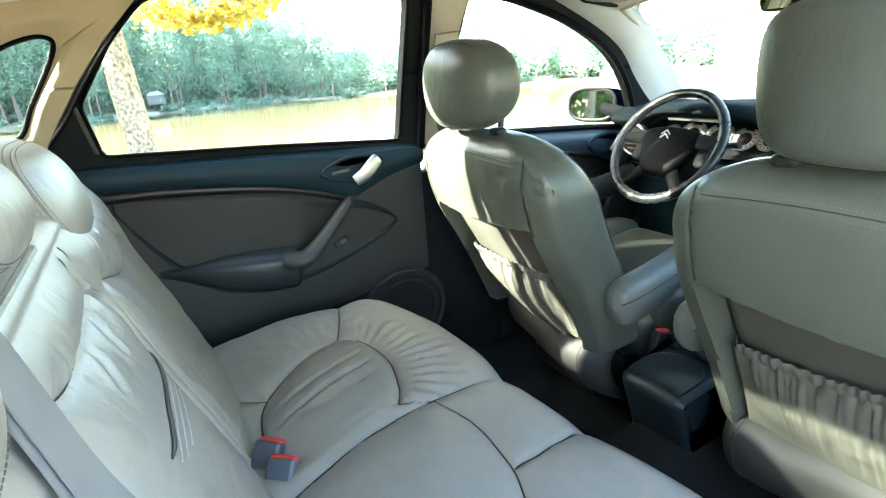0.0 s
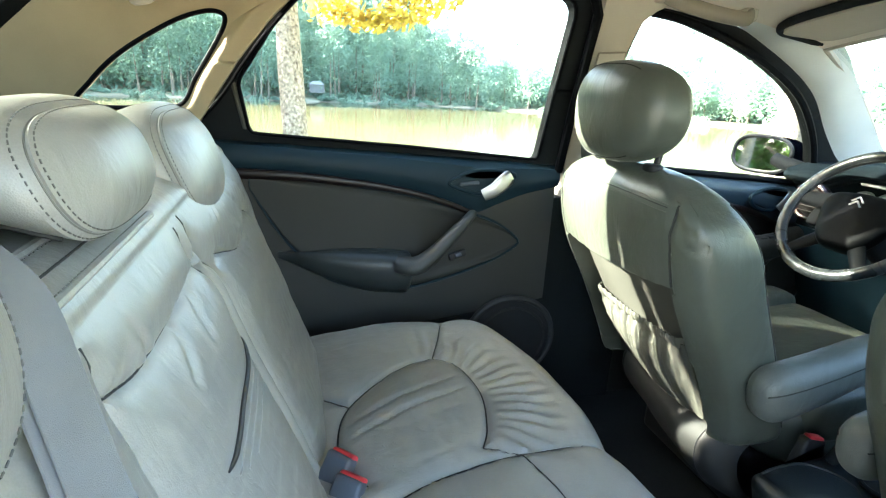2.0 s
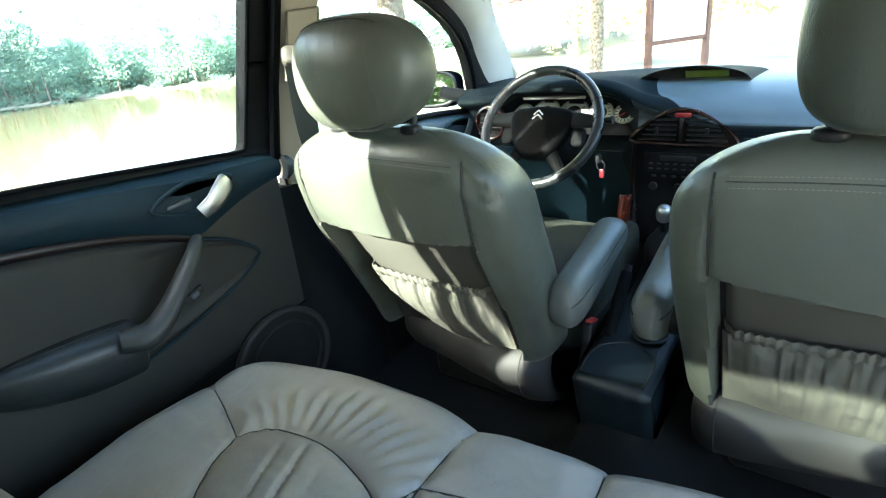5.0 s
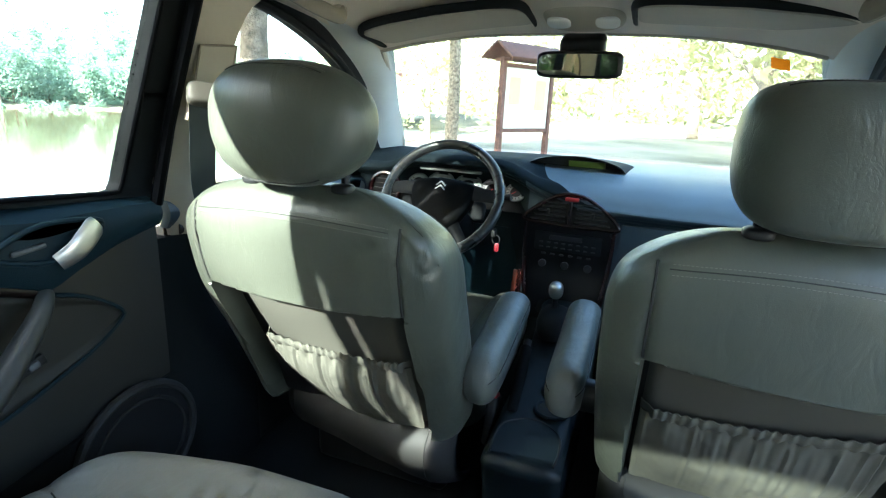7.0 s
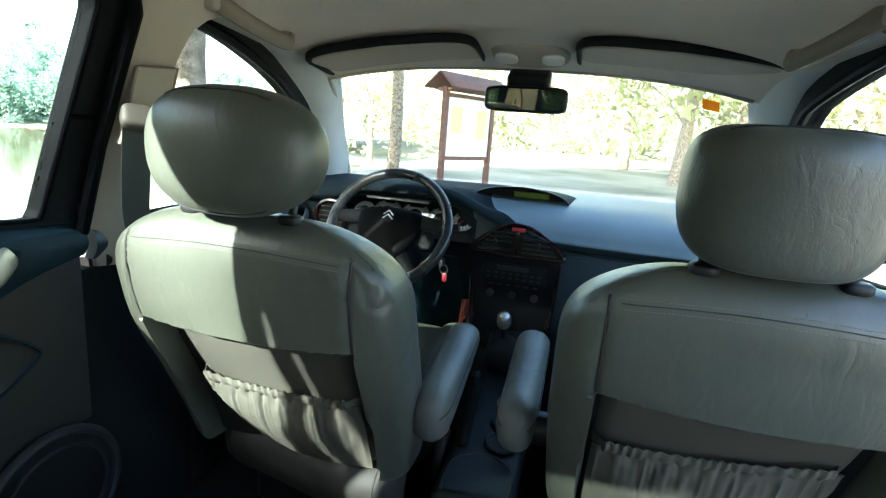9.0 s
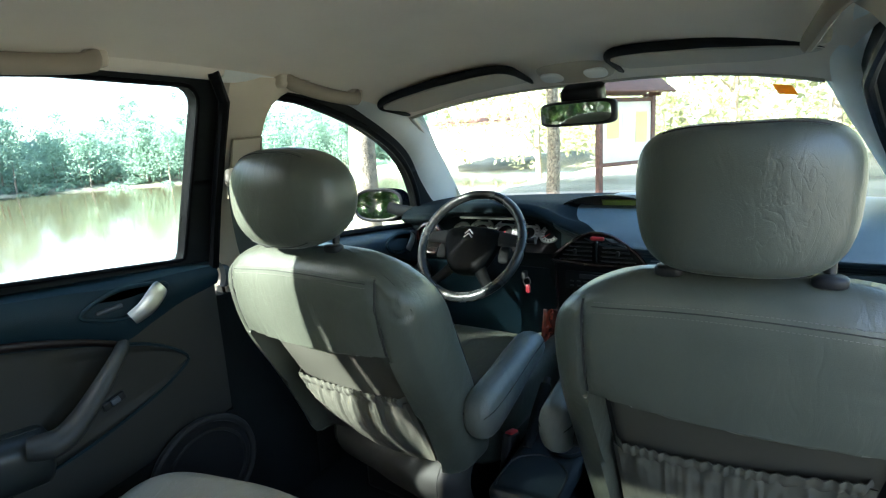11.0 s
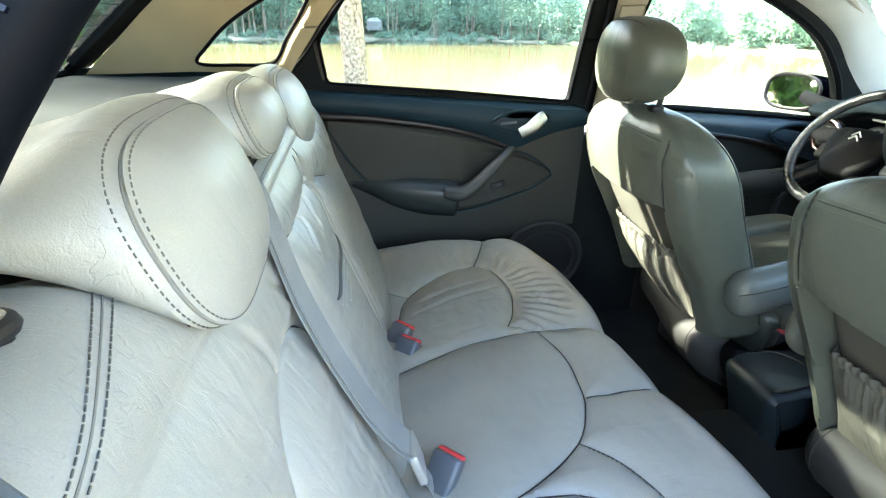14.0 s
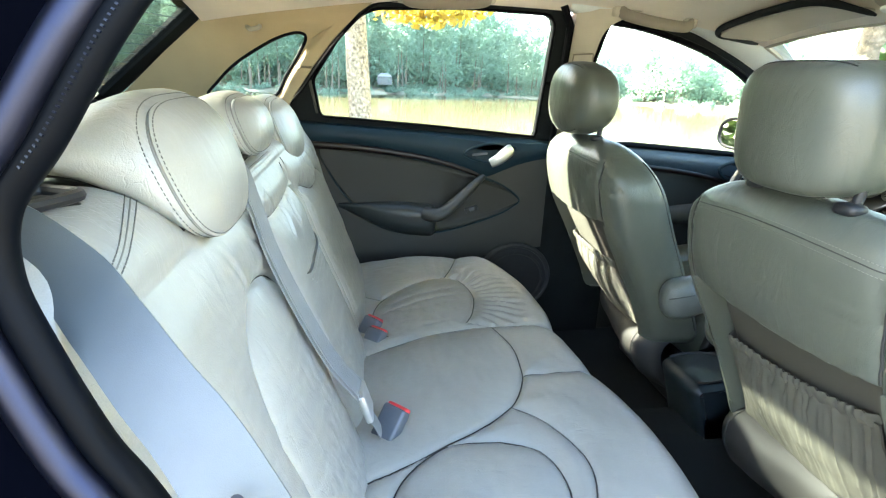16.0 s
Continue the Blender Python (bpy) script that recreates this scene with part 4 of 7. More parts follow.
    part("seam", tube([on_back(y, z, 0.0) for y, z in zip(yl, zt)], 0.0009, 6, up=(1, 0, 0)), SEAM, back)
    part("stitching", dashes([on_back(y, z - 0.007, 0.0002) for y, z in zip(yl, zt)], 0.0006, step=0.005, length=0.003), STITCH, back)
    part("stitching", dashes([on_back(y, z + 0.006, 0.0002) for y, z in zip(yl, zt)], 0.0006, step=0.005, length=0.003), STITCH, back)
    for k in (-1, 1):
        zl = np.linspace(0.56, 0.985, 30)
        ln = [(xr(z) + (smooth_interp(z, XF) - xr(z)) * 0.80 + cx, cy + k * smooth_interp(z, HW) * 0.9625, z) for z in zl]
        part("piping", tube(ln, 0.0018, 6, up=(1, 0, 0)), SEAM, back)
    # recessed back panel and the gathered pocket; w runs from the inner to the outer edge
    o = inner
    fr = np.linspace(0, 1, 36)
    nb_ = 44
    P = np.zeros((nb_, 36, 3))
    for k, v in enumerate(np.linspace(0, 1, nb_)):
        edge_o = side + 0.024 - 0.028 * v
        w = -0.180 + (edge_o + 0.180) * fr
        z = 0.842 * (1 - v) + smooth_interp(w, bottom) * v
        tuck = 0.030 * np.clip((np.abs(fr - 0.5) - 0.44) / 0.06, 0, 1) ** 2
        P[k] = np.stack([xr(z) + 0.030 + deep - 0.005 * np.cos(w * 8) + tuck, o * w, z], 1)
    bm = slab(P, (0.008, 0, 0))
    bm.transform(M)
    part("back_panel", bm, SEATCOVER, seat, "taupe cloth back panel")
    n = 150
    w = np.linspace(-0.174, side, n)
    mid = np.clip(1 - ((w - (side - 0.174) / 2) / ((side + 0.175) / 2)) ** 4, 0, 1)
    P = np.zeros((30, n, 3))
    folds = fuzz((30, n), 11, 21)
    top = 0.722 + slope * (w + 0.15) - 0.014 * np.clip(1 - ((w + 0.03) / 0.155) ** 2, 0, 1)
    bot = smooth_interp(w, bottom) - 0.006
    bot = np.minimum(bot, top - 0.012)
    for k, v in enumerate(np.linspace(0, 1, 30)):
        z = top * (1 - v) + bot * v
        gather = 0.0032 * np.sin(w * 210 + 1.5 * np.sin(w * 31)) * np.clip((0.16 - v) / 0.16, 0, 1) ** 0.6
        belly = 0.026 * math.sin(math.pi * min(1, 0.10 + v * 0.90)) * mid
        soft = 0.0035 * folds[k] + 0.0026 * np.sin(w * 62 + 9 * folds[0]) * (1 - 0.75 * v) * np.clip(v / 0.15, 0, 1) * np.clip((1 - v) / 0.1, 0, 1)
        P[k] = np.stack([xr(z) + 0.020 + deep - belly + gather + soft, o * w, z], 1)
    bm = slab(P, (0.004, 0, 0))
    bm.transform(M)
    pocket = part("seat_pocket", bm, FABRIC, seat, "beige gathered cloth seat pocket")
    w2 = np.linspace(-0.175, side + 0.001, 420)
    P = np.zeros((7, 420, 3))
    ruff = np.sin(w2 * 400 + 2.2 * np.sin(w2 * 47))
    for k, v in enumerate(np.linspace(0, 1, 7)):
        z2 = 0.734 + slope * (w2 + 0.15) - 0.014 * np.clip(1 - ((w2 + 0.03) / 0.155) ** 2, 0, 1) - 0.022 * v + 0.0006 * ruff * (1 - v)
        P[k] = np.stack([xr(z2) + 0.011 + deep - 0.004 * math.sin(math.pi * v) + 0.0022 * ruff * (0.35 + 0.65 * abs(2 * v - 1)) + 0.030 * np.clip((np.abs(w2 - (side - 0.174) / 2) - (side + 0.174) / 2 + 0.022) / 0.022, 0, 1) ** 2, o * w2, z2], 1)
    bm = slab(P, (0.003, 0, 0))
    bm.transform(M)
    part("elastic_hem", bm, FABRIC, pocket, "ruffled elastic hem")
    # black sheet at the bottom of the recess, standing in for its shade
    U, V = np.meshgrid(np.linspace(-0.183, 0.183, 24), np.linspace(0.525, 0.836, 24))
    bm = slab(np.stack([xr(V) + 0.062, U, V], 2), (0.006, 0, 0))
    bm.transform(M)
    part("back_shell", bm, BLACK, seat, "black sheet added for the shade behind the back panel")
    # rounded rear of the seat cushion under the backrest, with an upright seam near its inner end
    pz = np.linspace(0.553, 0.372, 26)
    prof = np.stack([smooth_interp(pz, [(0.372, 0.672), (0.386, 0.640), (0.418, 0.596), (0.455, 0.568), (0.490, 0.557), (0.520, 0.562), (0.545, 0.590), (0.553, 0.635)]), pz], 1)
    w = np.linspace(-0.222, 0.215, 50)
    tuck = 0.045 * np.clip((np.abs(w + 0.0035) - 0.172) / 0.046, 0, 1) ** 2.4
    P = np.zeros((26, 50, 3))
    for k, (px, pz) in enumerate(prof):
        P[k] = np.stack([px + tuck + 0.075 * np.clip((w + 0.13) / 0.33, 0, 1) + 0.0015 * np.sin(w * 40 + k * 0.3), o * w, np.full(50, pz) - 0.35 * tuck], 1)
    bm = slab(P, (0.02, 0, 0.004))
    bm.transform(M)
    cover = part("rear_cover", bm, SEATBASE_SHADED, seat, "rounded beige rear of the seat cushion, darkened for shade")
    for j in (5, 44):
        part("seam", tube([M @ Vector((p[0] - 0.0006, p[1], p[2])) for p in P[:, j]], 0.0014, 6, up=(0, 1, 0)), SEAM, cover)
    part("plinth", rbox((0.30, 0.34, 0.16), 0.02, M @ pose(0.86, 0, 0.37)), BLACK, seat)
    part("cushion", superbox((0.46, 0.48, 0.17), M @ pose(0.94, 0, 0.535, 0, -6, 0), 0.42, 0.35), LEATHER_SHADED, seat)
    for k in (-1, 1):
        part("bolster", superbox((0.40, 0.11, 0.12), M @ pose(0.95, k * 0.20, 0.585, 0, -6, 0), 0.5, 0.5), LEATHER_SHADED, seat)
    # headrest
    hx, hy, hz, hd, head_w, head_h, lean, pinch, bend, head_e = head
    def shape(Q):
        Q = Q.copy()
        Q[..., 1] *= 1 - pinch * np.clip(-Q[..., 2], 0, 1) ** 1.4 - 0.05 * np.clip(Q[..., 2], 0, 1) ** 2
        Q[..., 0] += bend * Q[..., 1] ** 2
        return Q
    hm = M @ pose(hx, hy, hz, 0, lean, 0)
    head = part("headrest", superbox((hd, head_w, head_h), hm, head_e, 0.62, 80, 56, shape), LEATHER_SHADED, seat)
    half = (hd / 2, head_w / 2, head_h / 2)
    ring = surface_loop(half, head_e, 0.62, shape, -0.034, out=0.0006)
    for arc in (ring[13:33], ring[58:78]):
        part("seam", tube([hm @ Vector(p) for p in arc], 0.0009, 6, up=(1, 0, 0)), SEAM, head)
    ring = surface_loop(half, head_e, 0.62, shape, -0.028, out=0.0006)
    for arc in (ring[13:33], ring[58:78]):
        part("stitching", dashes([hm @ Vector(p) for p in arc], 0.0006, False, 0.005, 0.003), STITCH, head)
    for k in (-1, 1):
        part("post", tube([M @ Vector((0.44, k * 0.0815, 1.05)), M @ Vector((0.432, k * 0.0815, 1.0))], 0.0065, 10, up=(1, 0, 0)), BLACK, seat)
        part("post_guide", superbox((0.030, 0.036, 0.016), M @ pose(0.43, k * 0.0815, 1.026), 0.6, 0.7, 20, 10), BLACK, seat)
    # folding armrest on the inner side
    yo = -inner * arm_y
    arm = np.array(spline([(0.565, yo, 0.664), (0.62, yo, 0.672), (0.70, yo, 0.692), (0.78, yo, 0.716), (0.866, yo, 0.735)], 40))
    f = np.linspace(0, 1, len(arm))
    size = np.sqrt(np.clip(1 - (np.clip(0.20 - f, 0, 1) / 0.203) ** 2, 0.01, 1)) * np.clip(1 - (np.clip(f - 0.84, 0, 1) / 0.164) ** 3, 0.05, 1) ** 0.6
    w, h = np.interp(f, [0, 0.3, 1], [0.034, 0.037, 0.036]) * size, np.interp(f, [0, 0.25, 0.6, 1], [0.050, 0.052, 0.042, 0.030]) * size
    tan = np.gradient(arm, axis=0)
    tan /= np.linalg.norm(tan, axis=1)[:, None]
    q = np.linspace(0, 2 * np.pi, 40, endpoint=False)
    sq = lambda t, e: np.sign(t) * np.abs(t) ** e
    up = np.stack([-tan[:, 2], 0 * f, tan[:, 0]], 1)
    G = arm[:, None, :] + (w[:, None] * sq(np.cos(q), 0.85))[..., None] * np.array([0, 1, 0]) + (h[:, None] * sq(np.sin(q), 0.85))[..., None] * up[:, None, :]
    bm = from_grid(G, close_u=True, cap=True)
    bm.transform(M)
    arm_ob = part("armrest", bm, LEATHER_ARM_LIT, seat, "grey leather folding armrest")
    for k in (2, 18):
        part("seam", tube([M @ Vector(p) for p in G[2:-2, k]], 0.0012, 6), SEAM, arm_ob)
    part("pivot", disc(0.030, 0.05, M @ pose(0.62, -inner * 0.25, 0.66, 90)), BLACK, arm_ob)
    return seat


# driver's pocket is shaped to the shade's edge; passenger's has its full width
front_seat(-0.013, 0.377, 1, (0.402, -0.003, 1.117, 0.120, 0.264, 0.178, 0, 0.13, 0.32, 0.76), 0.268, [(-0.20, 0.567), (-0.097, 0.552), (-0.039, 0.555), (0.013, 0.567), (0.058, 0.593), (0.095, 0.637), (0.124, 0.695), (0.16, 0.76)], 0.126, 0.0, 0.0)
front_seat(0.012, -0.340, -1, (0.428, 0.008, 1.117, 0.132, 0.230, 0.170, -3, 0.12, 0.26, 0.45), 0.300, [(-0.20, 0.550), (-0.10, 0.545), (0.05, 0.545), (0.12, 0.552), (0.20, 0.565)], 0.150, 0.11, 0.018)

# ---- rear bench ----
bench = tagged(empty("rear_bench", (0.0, 0, 0.3)), "pale grey-beige leather rear bench with stitched panels and three headrests", "bench seat")
SEAMS = [
    spline([(0.074, 0.449), (0.116, 0.409), (0.132, 0.308), (0.110, 0.205), (0.085, 0.152)], 24),
    spline([(0.074, 0.449), (0.02, 0.43), (-0.038, 0.392), (-0.11, 0.322), (-0.134, 0.255), (-0.134, 0.175), (-0.102, 0.117)], 30),
    [(0.085, 0.152), (0.142, 0.126)], [(0.15, 0.66), (0.11, 0.54), (0.074, 0.449)], [(-0.11, 0.322), (-0.19, 0.40)],
    spline([(0.30, 0.124), (0.142, 0.126), (0.02, 0.105), (-0.109, 0.061), (-0.19, 0.03)], 20),
    spline([(0.142, 0.126), (0.165, 0.03), (0.160, -0.057), (0.147, -0.115), (0.105, -0.19), (0.02, -0.255), (-0.084, -0.307), (-0.17, -0.34)], 40),
    [(0.32, -0.075), (0.158, -0.09)],
    spline([(0.105, -0.19), (0.16, -0.25), (0.19, -0.34), (0.16, -0.44), (0.10, -0.50)], 24),
    spline([(0.06, -0.28), (-0.03, -0.285), (-0.10, -0.34), (-0.125, -0.42), (-0.09, -0.49), (0.0, -0.53), (0.08, -0.52)], 30),
    spline([(0.06, -0.28), (0.12, -0.31), (0.14, -0.38), (0.12, -0.46), (0.08, -0.52)], 20),
]
ny, nx = 260, 150
yv = np.linspace(-0.69, 0.67, ny)
sv = np.linspace(0, 1, nx)
front = smooth_interp(yv, [(-0.70, 0.06), (-0.68, 0.13), (-0.63, 0.21), (-0.55, 0.275), (-0.43, 0.31), (-0.27, 0.318), (-0.07, 0.293), (0.06, 0.280), (0.125, 0.274), (0.22, 0.287), (0.39, 0.278), (0.52, 0.250), (0.60, 0.213), (0.65, 0.13), (0.68, 0.05)]) + 0.03
Yg = np.repeat(yv[None], nx, 0)
Xg, Zg = np.zeros((nx, ny)), np.zeros((nx, ny))
for i, s in enumerate(sv):
    if s < 0.8:
        Xg[i] = -0.24 + (front - 0.055 + 0.24) * s / 0.8
        Zg[i] = 0.60 - 0.03 * np.clip((-Xg[i] - 0.02) / 0.2, 0, 1)
    else:
        a = (s - 0.8) / 0.2
        th = min(a / 0.6, 1) * np.pi / 2
        Xg[i] = front - 0.055 + 0.055 * math.sin(th) - 0.03 * max(0, (a - 0.6) / 0.4)
        Zg[i] = 0.60 - 0.06 * (1 - math.cos(th)) - 0.22 * max(0, (a - 0.6) / 0.4)
flat = np.clip((0.8 - np.repeat(sv[:, None], ny, 1)) / 0.05, 0, 1)
side = np.clip((np.abs(Yg + 0.01) - 0.60) / 0.08, 0, 1)
Zg = Zg - 0.05 * side ** 2
oval_l = (((Xg - 0.0) / 0.13) ** 2 + ((Yg - 0.28) / 0.16) ** 2)
oval_r = (((Xg - 0.01) / 0.13) ** 2 + ((Yg + 0.41) / 0.13) ** 2)
def folds_in(u, field, oval):
    """Long narrow creases across a sewn oval."""
    ph = u * 150 + 2.2 * field
    return (np.exp(-((np.sin(ph / 2)) / 0.34) ** 2) - 0.35) * np.clip(1.15 - oval, 0, 1) * np.clip(0.65 + 1.3 * np.sin(ph / 5.3 + 4 * field), 0.1, 1.3)


wr = -folds_in(0.92 * Yg - 0.39 * Xg, fuzz(Xg.shape, 5, 5), oval_l) - 0.55 * folds_in(-0.92 * Yg - 0.39 * Xg, fuzz(Xg.shape, 5, 6), oval_r)
ang = np.arctan2(Yg - 0.29, Xg - 0.0)
fan = np.sin(ang * 44 + 7 * fuzz(Xg.shape, 6, 7)) * np.clip((oval_l - 1.1) / 0.4, 0, 1) * np.clip(1 - np.abs(oval_l - 2.3) / 1.6, 0, 1) * (Yg > 0.13) * np.clip((Xg - 0.0) / 0.08, 0, 1)
Zg += 0.0046 * wr + 0.0038 * fan + 0.006 * fuzz(Xg.shape, 14, 9) * 0.6
dist_all = np.full(Xg.shape, 9.0)
for k, line in enumerate(SEAMS):
    dist = line_distance(Xg, Yg, line)
    dist_all = np.minimum(dist_all, dist)
puff = 0.012 * (1 - np.exp(-dist_all / 0.03))
Zg += puff - 0.004 * np.exp(-(dist_all / 0.004) ** 2)
part("cushion", slab(np.stack([Xg, Yg, Zg], 2), (0, 0, -0.12)), LEATHER_REAR, bench)


def BENCH_Z(x, y):
    w = np.exp(-((Xg - x) ** 2 + (Yg - y) ** 2) / 0.0035 ** 2) + 1e-30
    return float((Zg * w).sum() / w.sum())


for line in SEAMS:
    line = np.array(line, float)
    if len(line) < 12:
        line = np.stack([np.interp(np.linspace(0, 1, 24), np.linspace(0, 1, len(line)), line[:, q]) for q in (0, 1)], 1)
    part("seam", tube([(p[0], p[1], BENCH_Z(p[0], p[1]) - 0.0002) for p in line], 0.0013, 6), SEAM, bench)

# backrest
BX = lambda z: 0.045 - 0.37 * z - 5.0 * np.clip(z - 0.965, 0, 1) ** 2
nz = 190
zv = np.linspace(0.50, 1.0, nz)
yb = np.linspace(-0.70, 0.66, 330)
Yb, Zb = np.meshgrid(yb, zv)
Xb = BX(Zb) - 0.030 * np.clip((np.abs(Yb + 0.02) - 0.56) / 0.12, 0, 1) ** 2
DIV_A = spline([(0.050, 1.03), (0.066, 0.985), (0.085, 0.945), (0.122, 0.912), (0.118, 0.82), (0.132, 0.70), (0.15, 0.52)], 40)
DIV_B = DIV_A + np.array([0.036, -0.004])
BSEAMS = [
    spline([(0.105, 0.957), (0.085, 0.945), (0.02, 0.939), (-0.06, 0.937), (-0.14, 0.941), (-0.20, 0.955)], 30),
    DIV_A, DIV_B,
    spline([(0.17, 0.918), (0.19, 0.922), (0.25, 0.907), (0.33, 0.887), (0.41, 0.888), (0.50, 0.905), (0.56, 0.88), (0.582, 0.80), (0.579, 0.665), (0.57, 0.52)], 50),
    spline([(-0.203, 1.02), (-0.20, 0.955), (-0.205, 0.88), (-0.215, 0.72), (-0.22, 0.52)], 24),
    spline([(-0.228, 0.516), (-0.231, 0.678), (-0.24, 0.825), (-0.28, 0.893), (-0.359, 0.914), (-0.418, 0.902), (-0.479, 0.849), (-0.496, 0.73), (-0.49, 0.52)], 50),
]
FOLDS = [
    spline([(-0.150, 1.0), (-0.136, 0.98), (-0.12, 0.945)], 10),
    spline([(0.30, 0.97), (0.31, 0.94), (0.36, 0.91)], 10), spline([(0.36, 0.975), (0.40, 0.945), (0.44, 0.92)], 10), spline([(0.24, 0.965), (0.235, 0.94), (0.22, 0.93)], 10),
    spline([(0.45, 0.98), (0.50, 0.955), (0.53, 0.93)], 10), spline([(-0.26, 0.91), (-0.30, 0.95), (-0.33, 0.985)], 10), spline([(-0.40, 0.92), (-0.41, 0.95), (-0.43, 0.99)], 10),
    spline([(-0.09, 0.90), (-0.06, 0.92), (-0.05, 0.934)], 8), spline([(0.0, 0.90), (0.01, 0.92), (0.03, 0.935)], 8),
]
dist_b = np.full(Yb.shape, 9.0)
for line in BSEAMS:
    dist_b = np.minimum(dist_b, line_distance(Yb, Zb, line))
fold_b = np.full(Yb.shape, 9.0)
for line in FOLDS:
    fold_b = np.minimum(fold_b, line_distance(Yb, Zb, line))
bulge = 0.016 * (1 - np.exp(-dist_b / 0.022)) - 0.004 * np.exp(-(dist_b / 0.003) ** 2) - 0.0022 * np.exp(-(fold_b / 0.005) ** 2) + 0.0010 * np.exp(-((fold_b - 0.012) / 0.006) ** 2)
ridge = np.abs(np.sin(Yb * 90 + 5 * fuzz(Yb.shape, 9, 32) + 3 * Zb)) ** 0.5
creases = 0.0028 * fuzz(Yb.shape, 14, 31) + 0.0018 * ridge * np.clip(fuzz(Yb.shape, 6, 33) * 4, 0, 1)
fade = np.clip((Zb - 0.955) / 0.04, 0, 1)
fade = fade * fade * (3 - 2 * fade)
Xb += (bulge + creases) * (1 - fade) + 0.012 * fade
# front face, rolled top edge, back
topz = 1.0 + 0.033 * np.clip(1 - ((yb + 0.02) / 0.74) ** 12, 0, 1) + 0.034 * np.clip((-0.42 - yb) / 0.09, 0, 1) * np.clip((yb + 0.69) / 0.06, 0, 1)
base_x = Xb[-1]
th = np.linspace(0, np.pi, 40)[1:]
RX = np.array([base_x - 0.075 * (1 - np.cos(t)) for t in th])
RZ = np.array([1.0 + (topz - 1.0) * np.sin(t) for t in th])
BKX = np.array([RX[-1] - 0.01 * k for k in range(1, 7)])
BKZ = np.array([RZ[-1] - 0.08 * k for k in range(1, 7)])
PX, PZ = np.vstack([Xb, RX, BKX]), np.vstack([Zb, RZ, BKZ])
PY = np.repeat(yb[None], len(PX), 0)
part("backrest", from_grid(np.stack([PX, PY, PZ], 2)), LEATHER_REAR, bench)


def back_point(y, z, out=0.0):
    i, j = (z - zv[0]) / (zv[1] - zv[0]), (y - yb[0]) / (yb[1] - yb[0])
    i, j = min(max(i, 0), nz - 1.001), min(max(j, 0), len(yb) - 1.001)
    i0, j0, fi, fj = int(i), int(j), i % 1, j % 1
    x = (Xb[i0, j0] * (1 - fi) + Xb[i0 + 1, j0] * fi) * (1 - fj) + (Xb[i0, j0 + 1] * (1 - fi) + Xb[i0 + 1, j0 + 1] * fi) * fj
    return np.array([x + out, y, z])


def roll_point(y, ang, out=0.0):
    """A point on the rolled top edge, by its angle."""
    j = np.argmin(abs(yb - y))
    n = np.array([math.cos(ang), 0, math.sin(ang)])
    return np.array([base_x[j] - 0.075 * (1 - math.cos(ang)), y, 1.0 + (topz[j] - 1.0) * math.sin(ang)]) + out * n


for line in BSEAMS:
    line = np.array(line)
    line = line[line[:, 1] <= 0.998]
    part("seam", tube([back_point(p[0], p[1], 0.0003) for p in line], 0.0010, 6, up=(1, 0, 0)), SEAM, bench)
ys, an = np.linspace(-0.478, -0.645, 40), np.interp(np.linspace(0, 1, 40), [0, 0.4, 1], [1.15, 0.8, 0.25])
part("seam", tube([roll_point(y, q, 0.0) for y, q in zip(ys, an)], 0.0007, 6, up=(1, 0, 0)), STITCH, bench)
for dq in (-0.07, 0.07):
    part("stitching", dashes([roll_point(y, q + dq, 0.0006) for y, q in zip(ys, an)], 0.0006, step=0.005, length=0.0035), THREAD, bench)
# stitched band along the top of the centre panel
yl = np.linspace(-0.235, 0.035, 40)
part("seam", tube([roll_point(y, 0.80, 0.0004) for y in yl], 0.0010, 6, up=(1, 0, 0)), SEAM, bench)
for ang in (0.45, 1.15):
    part("welt", tube([roll_point(y, ang, -0.0008) for y in yl], 0.0040, 8, up=(1, 0, 0)), LEATHER_REAR, bench)
    part("stitching", dashes([roll_point(y, ang + (0.10 if ang < 0.8 else -0.10), 0.0026) for y in yl], 0.0006), STITCH, bench)
slot = spline([(0.108, 0.842), (0.06, 0.835), (-0.03, 0.833), (-0.10, 0.836), (-0.135, 0.842)], 30)
part("armrest_slot", tube([back_point(p[0], p[1], 0.0012) for p in slot], np.interp(np.linspace(0, 1, len(slot)), [0, 0.2, 0.8, 1], [0.001, 0.0028, 0.0028, 0.001]), 8, up=(1, 0, 0)), BLACK, bench, "black armrest opening")
for k, dz in enumerate((0.014, 0.026, 0.038)):
    part("crease", tube([back_point(p[0], p[1] - dz, -0.0006) for p in slot[6:-4 - k * 4]], 0.0014, 6, up=(1, 0, 0)), LEATHER_REAR, bench)
# sides of the backrest
for yk in (-0.70, 0.66):
    j = 0 if yk < 0 else -1
    prof = np.stack([PX[:, j], PZ[:, j]], 1)
    bm = bmesh.new()
    A = [bm.verts.new((p[0], yk, p[1])) for p in prof[::3]]
    B = [bm.verts.new((p[0] - 0.02, yk + (0.015 if yk < 0 else -0.015), p[1])) for p in prof[::3]]
    for k in range(len(A) - 1):
        bm.faces.new((A[k], A[k + 1], B[k + 1], B[k]))
    bm.faces.new(A)
    part("side_panel", bm, LEATHER_REAR, bench)


